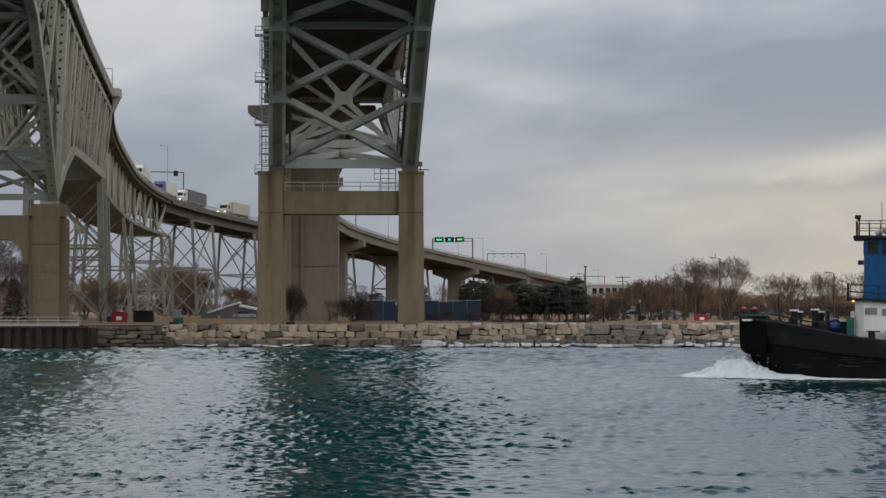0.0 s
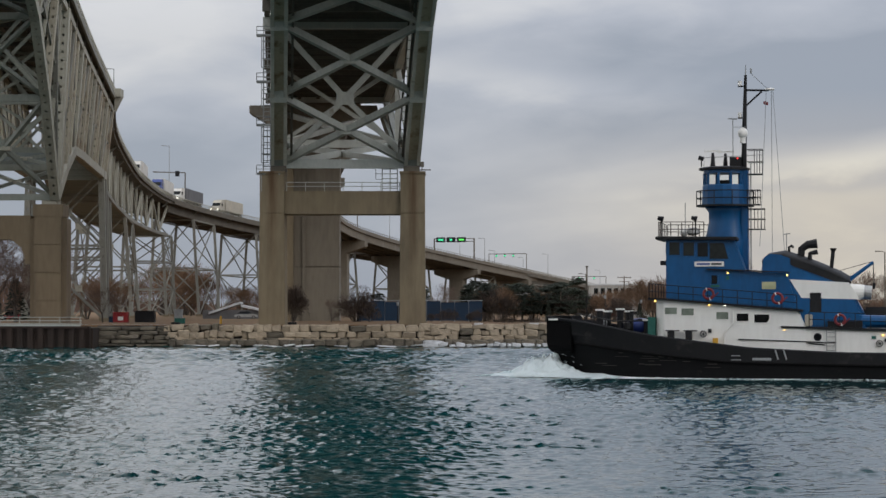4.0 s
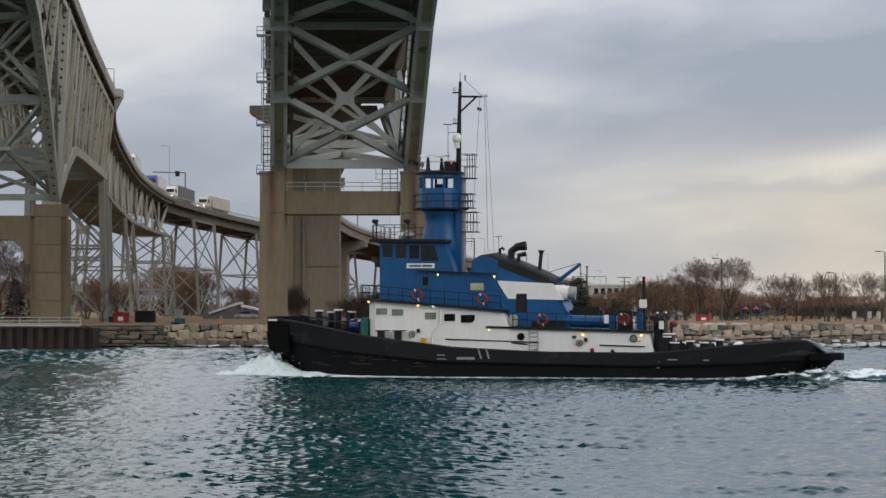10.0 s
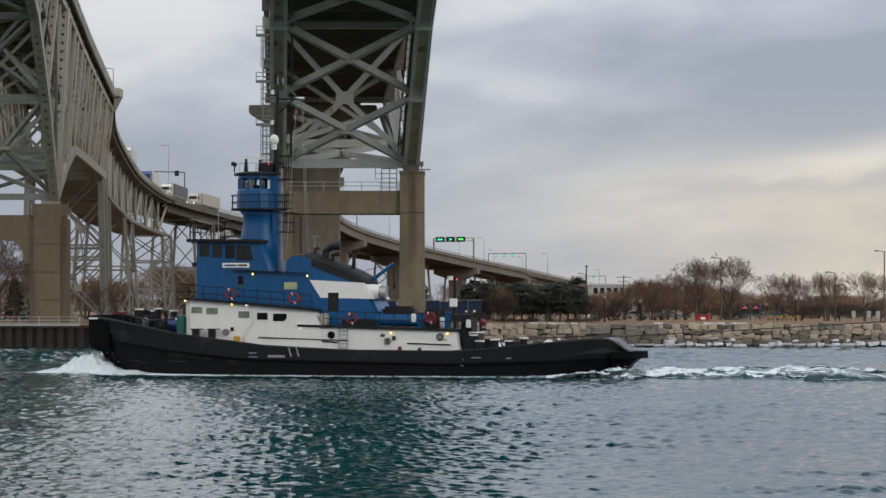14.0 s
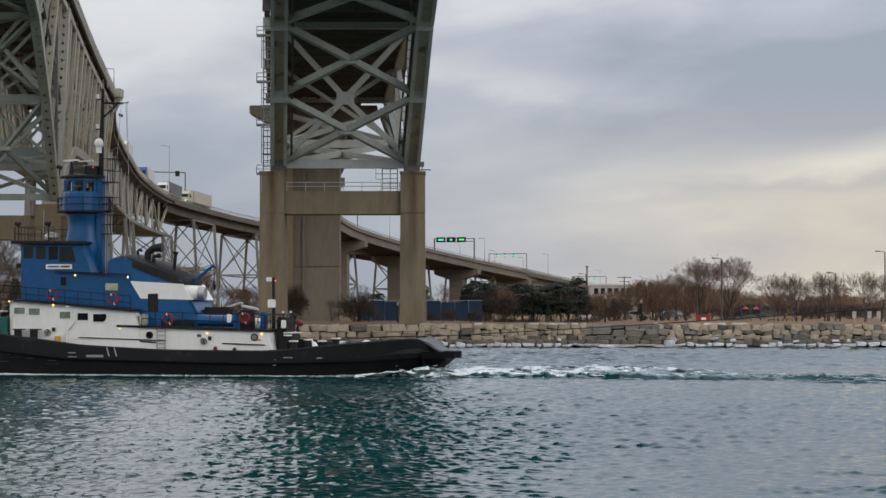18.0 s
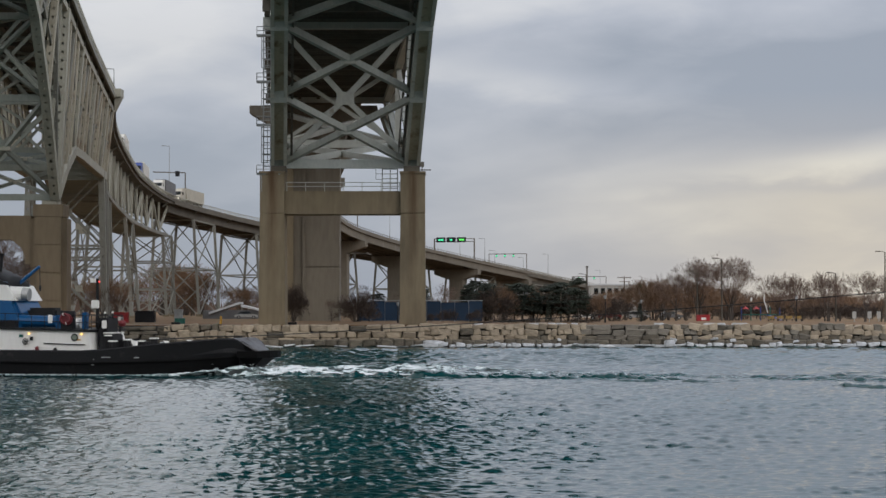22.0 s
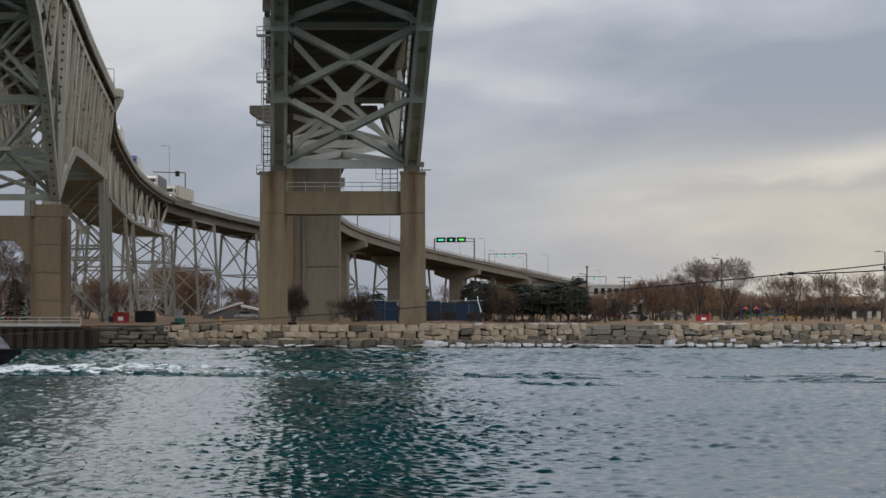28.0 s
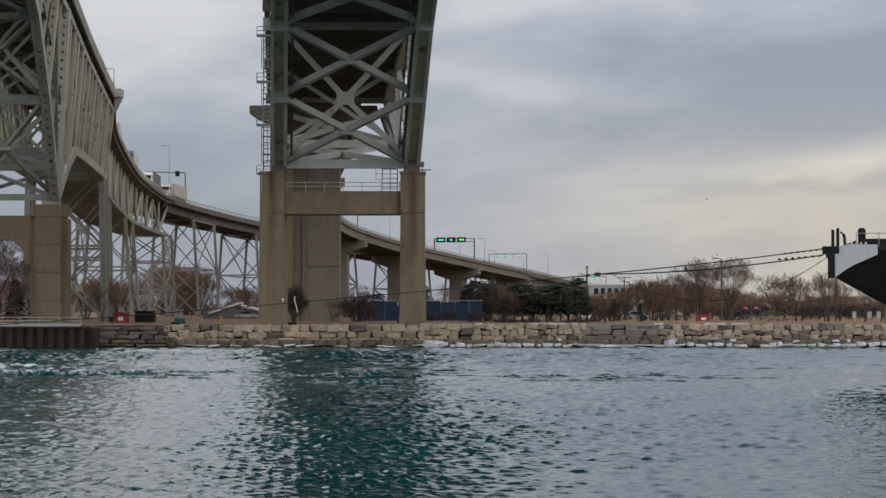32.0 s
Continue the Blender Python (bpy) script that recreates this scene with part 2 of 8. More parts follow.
M_TWIG = material("reddish_brown_twigs", (0.135, 0.088, 0.066), (0.08, 0.053, 0.041), 0.95, 0, 0.5, 5, 0.8, 0, 14, 1, 0.25)
M_TWIG_DARK = material("dark_brown_twigs", (0.060, 0.042, 0.032), (0.034, 0.024, 0.019), 0.95, 0, 0.5, 5, 0.8, 0, 14, 1, 0.3)
M_TWIG_WARM = material("tan_willow_twigs", (0.19, 0.115, 0.067), (0.115, 0.071, 0.043), 0.95, 0, 0.5, 5, 0.8, 0, 14, 1, 0.2)
M_NEEDLE = material("dark_evergreen_needles", (0.022, 0.030, 0.018), (0.012, 0.016, 0.010), 0.9, 0, 0.8, 6, 0.9, 0, 14, 1, 0.25)
M_HULL = material("black_hull_paint", (0.007, 0.007, 0.0075), (0.004, 0.004, 0.0045), 0.62, 0, 0.35, 4, 0.9, 0.12, 5, 1, 0, (0.030, 0.026, 0.023), 0.68, 0.12)
# hull black greyed by the sky's reflection, put into the colour; scuffs as stain
M_PLATING = material("bulwark_paint_with_sky_grey", (0.0105, 0.0105, 0.0115), (0.0065, 0.0065, 0.0075), 0.6, 0, 0.5, 5, 0.9, 0.15, 4, 1, 0, (0.032, 0.030, 0.028), 0.64, 0.25)
M_SCRAPE = material("scraped_rust_paint", (0.050, 0.043, 0.036), (0.016, 0.014, 0.012), 0.8, 0, 3, 14, 1.0)
M_RUBBER = material("black_fender_rubber", (0.006, 0.006, 0.0063), (0.004, 0.004, 0.004), 0.85, 0, 1, 8, 0.8, 0.3, 10, spec=0.08)
M_BLUE = material("royal_blue_ship_paint", (0.003, 0.082, 0.225), (0.003, 0.062, 0.175), 0.35, 0, 0.5, 4, 0.8, 0.05, 4, 3, 0, (0.004, 0.042, 0.115), 0.68, 0.35)
M_WHITE = material("white_ship_paint", (0.80, 0.79, 0.75), (0.73, 0.715, 0.675), 0.4, 0, 0.5, 4, 0.7, 0.05, 4, 4, 0, (0.48, 0.42, 0.34), 0.72)
M_BLACK = material("black_topside_paint", (0.018, 0.018, 0.020), (0.011, 0.011, 0.012), 0.55, 0, 0.8, 6, 0.8, 0.08, 6, spec=0.2)
M_STACK = material("matt_black_stack_paint", (0.022, 0.022, 0.023), (0.012, 0.012, 0.013), 0.55, 0, 0.8, 6, 0.9, 0.1, 6, spec=0.2)
M_GLASS = material("dark_window_glass", (0.008, 0.010, 0.011), (0.005, 0.006, 0.007), 0.05, 0, 1, 4, 0.4, 0, spec=0.18)
# pale reflection on the panes, put into the base colour
M_GLASS_PALE = material("window_glass_with_pale_reflection", (0.20, 0.235, 0.19), (0.13, 0.155, 0.125), 0.12, 0, 1.2, 4, 0.6, 0)
# mid tone between dark glass and its painted reflection
M_GLASS_MID = material("wheelhouse_glass_with_mid_reflection", (0.018, 0.023, 0.022), (0.010, 0.013, 0.012), 0.08, 0, 1.2, 4, 0.6, 0, spec=0.2)
M_CLEAR = bpy.data.materials.new("clear_window_glass")
M_CLEAR.use_nodes = True
_pb = M_CLEAR.node_tree.nodes["Principled BSDF"]
_pb.inputs["Transmission Weight"].default_value, _pb.inputs["Roughness"].default_value, _pb.inputs["IOR"].default_value = 1.0, 0.02, 1.05
_pb.inputs["Base Color"].default_value = (0.86, 0.92, 0.93, 1)
# a lit window, its glow painted as base colour without emission
M_GLASS_LIT = material("pale_yellow_lit_window", (0.44, 0.45, 0.27), (0.33, 0.34, 0.20), 0.12, 0, 1.2, 4, 0.6, 0)
M_RED = material("red_paint", (0.34, 0.016, 0.02), (0.24, 0.012, 0.015), 0.5)
M_RING = material("orange_red_lifebuoy", (0.18, 0.014, 0.020), (0.10, 0.009, 0.013), 0.55)
M_GREEN = material("dark_green_canvas", (0.02, 0.12, 0.095), (0.012, 0.08, 0.065), 0.8)
M_METAL = material("galvanised_metal", (0.45, 0.45, 0.44), (0.3, 0.3, 0.29), 0.45, 0.6, 1, 8, 0.6, 0.05)
# light on the sloping stern face, painted as a paler grey
M_STERN_STEEL = material("lit_stern_grey", (0.16, 0.16, 0.165), (0.09, 0.09, 0.095), 0.55, 0.4, 0.8, 5, 0.8, 0.2, 5, 1, 0.0, (0.05, 0.045, 0.04), 0.6)
M_RAIL_GREY = material("grey_rail_paint", (0.30, 0.31, 0.31), (0.22, 0.23, 0.23), 0.6, 0.2)
M_CABLE = material("steel_wire_rope", (0.045, 0.045, 0.045), (0.025, 0.025, 0.025), 0.6, 0.5)
M_YELLOW = material("yellow_paint", (0.60, 0.33, 0.03), (0.48, 0.25, 0.02), 0.5)
M_BARGE_WHITE = material("white_barge_paint", (0.60, 0.61, 0.61), (0.50, 0.51, 0.51), 0.5, 0, 0.3, 3, 0.8, 0.08, 4, 3, 0, (0.35, 0.31, 0.27), 0.72)
M_FOAM = material("white_water_foam", (0.80, 0.84, 0.85), (0.50, 0.62, 0.64), 0.6, 0, 1.4, 6, 1.0, 0.6, 5)


def foam_material(name, white, green, sx, sy, start, end, cut0, cut1, half_width, centre=0.0):
    """Froth that thins out along its length and towards its sides, with clear gaps between the flecks."""
    m = bpy.data.materials.new(name)
    m.use_nodes = True
    n, l = m.node_tree.nodes, m.node_tree.links
    b = n["Principled BSDF"]
    b.inputs["Roughness"].default_value = 0.7
    co, sep = n.new("ShaderNodeTexCoord"), n.new("ShaderNodeSeparateXYZ")
    l.new(co.outputs["Object"], sep.inputs[0])
    mp, nz = n.new("ShaderNodeMapping"), n.new("ShaderNodeTexNoise")
    mp.inputs["Scale"].default_value = (sx, sy, 0.6)
    l.new(co.outputs["Object"], mp.inputs[0])
    l.new(mp.outputs[0], nz.inputs["Vector"])
    nz.inputs["Scale"].default_value, nz.inputs["Detail"].default_value, nz.inputs["Roughness"].default_value, nz.inputs["Distortion"].default_value = 1.0, 9, 0.68, 0.8

    def mathn(op, a, c, clamp=False):
        q = n.new("ShaderNodeMath")
        q.operation, q.use_clamp = op, clamp
        for i, v in enumerate((a, c)):
            if isinstance(v, (int, float)):
                q.inputs[i].default_value = v
            else:
                l.new(v, q.inputs[i])
        return q.outputs[0]

    along = n.new("ShaderNodeMapRange")
    along.inputs[1].default_value, along.inputs[2].default_value, along.inputs[3].default_value, along.inputs[4].default_value = start, end, cut0, cut1
    l.new(sep.outputs[0], along.inputs[0])
    across = mathn("DIVIDE", mathn("ABSOLUTE", mathn("SUBTRACT", sep.outputs[1], centre), 0), half_width)
    need = mathn("ADD", along.outputs[0], mathn("MULTIPLY", mathn("POWER", across, 3), 0.25))
    fac = mathn("MULTIPLY", mathn("SUBTRACT", nz.outputs[0], need), 9.0, True)
    col = n.new("ShaderNodeMix")
    col.data_type = "RGBA"
    col.inputs[6].default_value, col.inputs[7].default_value = (*green, 1), (*white, 1)
    l.new(fac, col.inputs[0])
    l.new(col.outputs[2], b.inputs["Base Color"])
    bp = n.new("ShaderNodeBump")
    bp.inputs["Strength"].default_value, bp.inputs["Distance"].default_value = 0.8, 0.15
    l.new(nz.outputs[0], bp.inputs["Height"])
    l.new(bp.outputs[0], b.inputs["Normal"])
    l.new(mathn("MULTIPLY", fac, 2.5, True), b.inputs["Alpha"])
    return m


WHITE_FOAM, GREEN_FOAM = (0.80, 0.84, 0.85), (0.30, 0.42, 0.43)
M_WAKE = foam_material("churned_wake_foam", WHITE_FOAM, GREEN_FOAM, 0.55, 1.1, -19.0, -70.0, 0.42, 0.66, 6.0, 1.0)
M_WAKE_FAR = foam_material("spreading_wake_foam", (0.62, 0.70, 0.71), GREEN_FOAM, 0.25, 0.9, -24.0, -110.0, 0.55, 0.68, 15.0, 1.0)
M_BOW_FOAM = foam_material("bow_wave_foam", (0.66, 0.74, 0.75), (0.36, 0.52, 0.53), 1.0, 1.2, 19.5, 25.5, 0.22, 0.62, 7.0)
M_SIDE_FOAM = foam_material("side_wash_foam", WHITE_FOAM, GREEN_FOAM, 0.7, 1.6, 16.0, -16.0, 0.30, 0.50, 9.0)
M_FENCE = material("blue_windscreen_cloth", (0.007, 0.027, 0.060), (0.005, 0.018, 0.040), 0.85, 0, 0.4, 4, 0.8, 0.2, 5, 1, 0.1)
M_TRUCK_WHITE = material("white_trailer_panels", (0.62, 0.60, 0.55), (0.50, 0.48, 0.44), 0.5)
M_TRUCK_TAN = material("tan_trailer_panels", (0.46, 0.42, 0.34), (0.36, 0.33, 0.27), 0.55)
M_TRUCK_GREY = material("grey_trailer_panels", (0.12, 0.12, 0.125), (0.09, 0.09, 0.095), 0.5)
M_TRUCK_BLUE = material("blue_cab_paint", (0.03, 0.06, 0.25), (0.02, 0.045, 0.19), 0.4)
M_SIDING = material("pale_building_siding", (0.40, 0.39, 0.36), (0.31, 0.30, 0.28), 0.8)
M_ROOF = material("pale_roof_sheeting", (0.55, 0.56, 0.57), (0.46, 0.47, 0.48), 0.5)
M_LAMP_WARM = glow("warm_deck_light", (1.0, 0.62, 0.16), 2.5)
M_LAMP_WHITE = glow("white_deck_light", (1.0, 0.95, 0.85), 3.0)
M_LAMP_RED = glow("red_light", (1.0, 0.06, 0.05), 1.0)
M_LAMP_GREEN = glow("green_signal", (0.05, 0.70, 0.32), 0.65)
M_LAMP_GREEN2 = glow("yellow_green_signal", (0.10, 0.75, 0.12), 0.65)


def water_material():
    m = bpy.data.materials.new("teal_river_water")
    m.use_nodes = True
    n, l = m.node_tree.nodes, m.node_tree.links
    b = n["Principled BSDF"]
    b.inputs["Roughness"].default_value, b.inputs["IOR"].default_value = 0.03, 1.333
    co = n.new("ShaderNodeTexCoord")
    tint, tr = n.new("ShaderNodeTexNoise"), n.new("ShaderNodeValToRGB")
    tint.inputs["Scale"].default_value, tint.inputs["Detail"].default_value = 0.05, 4
    tr.color_ramp.elements[0].position, tr.color_ramp.elements[1].position = 0.35, 0.68
    tr.color_ramp.elements[0].color, tr.color_ramp.elements[1].color = (0.0035, 0.034, 0.037, 1), (0.007, 0.052, 0.055, 1)
    l.new(co.outputs["Object"], tint.inputs["Vector"])
    l.new(tint.outputs[0], tr.inputs[0])
    l.new(tr.outputs[0], b.inputs["Base Color"])
    # calm and ruffled areas
    calm, cr = n.new("ShaderNodeTexNoise"), n.new("ShaderNodeMapRange")
    cm = n.new("ShaderNodeMapping")
    cm.inputs["Scale"].default_value = (0.035, 0.02, 1)
    l.new(co.outputs["Object"], cm.inputs[0])
    l.new(cm.outputs[0], calm.inputs["Vector"])
    calm.inputs["Scale"].default_value, calm.inputs["Detail"].default_value = 1.0, 3
    cr.inputs[1].default_value, cr.inputs[2].default_value, cr.inputs[3].default_value, cr.inputs[4].default_value = 0.38, 0.62, 0.6, 1.0
    l.new(calm.outputs[0], cr.inputs[0])
    # sheltered reach on the right
    split, reach, both = n.new("ShaderNodeSeparateXYZ"), n.new("ShaderNodeMapRange"), n.new("ShaderNodeMath")
    reach.inputs[1].default_value, reach.inputs[2].default_value, reach.inputs[3].default_value, reach.inputs[4].default_value = -6.0, 14.0, 0.8, 0.08
    both.operation = "MULTIPLY"
    l.new(co.outputs["Object"], split.inputs[0])
    shore, lee = n.new("ShaderNodeMath"), n.new("ShaderNodeMath")
    shore.operation, lee.operation = "MULTIPLY_ADD", "ADD"
    shore.inputs[1].default_value, shore.inputs[2].default_value = -0.2, 14.0
    l.new(split.outputs[1], shore.inputs[0])
    l.new(split.outputs[0], lee.inputs[0])
    l.new(shore.outputs[0], lee.inputs[1])
    l.new(lee.outputs[0], reach.inputs[0])
    l.new(cr.outputs[0], both.inputs[0])
    l.new(reach.outputs[0], both.inputs[1])
    last = None
    for sx, sy, dist, detail in ((2.2, 3.0, 0.06, 3), (6.0, 8.0, 0.022, 2)):
        mp, nz, bp = n.new("ShaderNodeMapping"), n.new("ShaderNodeTexNoise"), n.new("ShaderNodeBump")
        mp.inputs["Scale"].default_value = (sx, sy, 1)
        nz.inputs["Scale"].default_value, nz.inputs["Detail"].default_value, nz.inputs["Distortion"].default_value = 1.0, detail, 0.25
        l.new(co.outputs["Object"], mp.inputs[0])
        l.new(mp.outputs[0], nz.inputs["Vector"])
        bp.inputs["Distance"].default_value = dist
        l.new(both.outputs[0], bp.inputs["Strength"])
        l.new(nz.outputs[0], bp.inputs["Height"])
        if last:
            l.new(last, bp.inputs["Normal"])
        last = bp.outputs[0]
    l.new(last, b.inputs["Normal"])
    return m


M_WATER = water_material()


# ---- mesh tools ----
class Geo:
    """Collects simple solids, then becomes one mesh object."""

    def __init__(self, origin=(0, 0, 0)):
        self.v, self.f, self.o = [], [], Vector(origin)

    def put(self, verts, faces):
        k = len(self.v)
        self.v += [tuple(Vector(p) - self.o) for p in verts]
        self.f += [tuple(i + k for i in f) for f in faces]
        return self

    def beam(self, a, b, w, h=None, up=(0, 0, 1)):
        a, b, h = Vector(a), Vector(b), h or w
        d = (b - a).normalized()
        u = Vector(up)
        if abs(d.dot(u)) > 0.97:
            u = Vector((0, 1, 0))
        s = d.cross(u).normalized()
        t = s.cross(d)
        s, t = s * (w / 2), t * (h / 2)
        vs = [p + i * s + j * t for p in (a, b) for i, j in ((-1, -1), (1, -1), (1, 1), (-1, 1))]
        return self.put(vs, [(3, 2, 1, 0), (4, 5, 6, 7), (0, 1, 5, 4), (1, 2, 6, 5), (2, 3, 7, 6), (3, 0, 4, 7)])

    def box(self, x0, x1, y0, y1, z0, z1):
        vs = [(x, y, z) for z in (z0, z1) for x, y in ((x0, y0), (x1, y0), (x1, y1), (x0, y1))]
        return self.put(vs, [(3, 2, 1, 0), (4, 5, 6, 7), (0, 1, 5, 4), (1, 2, 6, 5), (2, 3, 7, 6), (3, 0, 4, 7)])

    def tube(self, pts, r, n=6, caps=True):
        pts = [Vector(p) for p in pts]
        rs = r if isinstance(r, (list, tuple)) else [r] * len(pts)
        vs, fs = [], []
        for i, p in enumerate(pts):
            d = (pts[min(i + 1, len(pts) - 1)] - pts[max(i - 1, 0)]).normalized()
            u = Vector((0, 0, 1)) if abs(d.z) < 0.9 else Vector((1, 0, 0))
            s = d.cross(u).normalized()
            t = s.cross(d)
            vs += [p + (s * math.cos(a) + t * math.sin(a)) * rs[i] for a in (2 * math.pi * k / n for k in range(n))]
        for i in range(len(pts) - 1):
            fs += [(i * n + k, i * n + (k + 1) % n, (i + 1) * n + (k + 1) % n, (i + 1) * n + k) for k in range(n)]
        if caps:
            fs += [tuple(reversed(range(n))), tuple(range((len(pts) - 1) * n, len(pts) * n))]
        return self.put(vs, fs)

    def prism(self, poly, y0, y1):
        """A side profile of (x, z) points, given thickness along y."""
        n = len(poly)
        vs = [(x, y0, z) for x, z in poly] + [(x, y1, z) for x, z in poly]
        return self.put(vs, [tuple(range(n)), tuple(range(2 * n - 1, n - 1, -1))] + [(k, k + n, (k + 1) % n + n, (k + 1) % n) for k in range(n)])

    def loft(self, rings, closed=True, caps=True):
        n = len(rings[0])
        vs = [p for r in rings for p in r]
        fs = []
        for i in range(len(rings) - 1):
            for k in range(n if closed else n - 1):
                fs.append((i * n + k, i * n + (k + 1) % n, (i + 1) * n + (k + 1) % n, (i + 1) * n + k))
        if caps:
            fs += [tuple(reversed(range(n))), tuple(range((len(rings) - 1) * n, len(rings) * n))]
        return self.put(vs, fs)

    def blob(self, c, sx, sy, sz, seg=6, rows=4, rough=0.2, rng=random):
        vs, fs = [(c[0], c[1], c[2] - sz)], []
        for i in range(1, rows):
            th = math.pi * i / rows
            for k in range(seg):
                a = 2 * math.pi * k / seg
                q = 1 + rng.uniform(-rough, rough)
                vs.append((c[0] + sx * math.sin(th) * math.cos(a) * q, c[1] + sy * math.sin(th) * math.sin(a) * q, c[2] - sz * math.cos(th) * q))
        vs.append((c[0], c[1], c[2] + sz))
        for k in range(seg):
            fs.append((0, 1 + (k + 1) % seg, 1 + k))
            fs.append((len(vs) - 1, 1 + (rows - 2) * seg + k, 1 + (rows - 2) * seg + (k + 1) % seg))
        for i in range(rows - 2):
            for k in range(seg):
                a, b = 1 + i * seg + k, 1 + i * seg + (k + 1) % seg
                fs.append((a, b, b + seg, a + seg))
        return self.put(vs, fs)

    def ob(self, name, mat, parent=None, label="", smooth=False, bevel=0.0):
        me = bpy.data.meshes.new(name)
        me.from_pydata(self.v, [], self.f)
        me.materials.append(mat)
        if smooth:
            me.polygons.foreach_set("use_smooth", [True] * len(me.polygons))
        bmx = bmesh.new()
        bmx.from_mesh(me)
        bmesh.ops.recalc_face_normals(bmx, faces=bmx.faces)
        if bevel:
            bmesh.ops.bevel(bmx, geom=[e for e in bmx.edges if len(e.link_faces) == 2 and e.calc_face_angle() > 0.5], offset=bevel, segments=2, affect="EDGES", clamp_overlap=True)
        bmx.to_mesh(me)
        bmx.free()
        o = new(name, me)
        if parent:
            o.parent = parent
        if label:
            o["label"] = label
        return o


def thing(name, at, label, category, group="", kind=""):
    e = new(name)
    e.empty_display_size = 0.5
    e.location = at
    return tagged(e, label, category, group, kind)


def lerp(a, b, t):
    return a + (b - a) * t


class Way:
    """A smooth path through (x, y, z) points, by arc length."""

    def __init__(self, pts, step=2.0):
        p = [Vector(q) for q in pts]
        p = [2 * p[0] - p[1]] + p + [2 * p[-1] - p[-2]]
        out = []
        for i in range(1, len(p) - 2):
            for k in range(24):
                t = k / 24
                a, b, c, d = p[i - 1], p[i], p[i + 1], p[i + 2]
                out.append(0.5 * (2 * b + (c - a) * t + (2 * a - 5 * b + 4 * c - d) * t * t + (3 * b - a - 3 * c + d) * t ** 3))
        out.append(p[-2])
        self.p, self.s = out, [0.0]
        for i in range(1, len(out)):
            self.s.append(self.s[-1] + (out[i] - out[i - 1]).length)
        self.length = self.s[-1]

    def at(self, s, left=0.0, up=0.0):
        s = min(max(s, 0.0), self.length - 1e-4)
        i = int(np.searchsorted(self.s, s, "right")) - 1
        t = (s - self.s[i]) / (self.s[i + 1] - self.s[i])
        d = self.p[i + 1] - self.p[i]
        side_dir = Vector((-d.y, d.x, 0)).normalized()
        return self.p[i].lerp(self.p[i + 1], t) + side_dir * left + Vector((0, 0, up))
# ---- setting: ground, river, banks ----
BANK_Y, LAND_Z = 270.0, 2.75


def build_ground():
    rng = np.random.RandomState(3)
    xs = np.concatenate([np.linspace(-4000, -150, 12), np.linspace(-140, 140, 71), np.linspace(150, 4000, 12)])
    ys = np.concatenate([np.linspace(271.2, 420, 60), np.linspace(430, 900, 30), np.linspace(950, 4600, 12)])
    vs = [(x, y, LAND_Z + (0.0 if y < 274 else 0.12 * math.sin(x * 0.11) * math.sin(y * 0.07) + rng.uniform(-0.03, 0.03))) for y in ys for x in xs]
    nx = len(xs)
    fs = [(j * nx + i, j * nx + i + 1, (j + 1) * nx + i + 1, (j + 1) * nx + i) for j in range(len(ys) - 1) for i in range(nx - 1)]
    g = Geo()
    g.put(vs, fs)
    # the near bank under the camera
    g.box(-4000, 4000, -3000, 12, -4, 3.1)
    # earth behind the far quay
    g.box(-4000, 4000, 271.2, 271.6, -4, LAND_Z - 0.02)
    tagged(g.ob("ground", M_GRASS), "flat parkland with dormant brown winter grass", "ground", kind="structure")


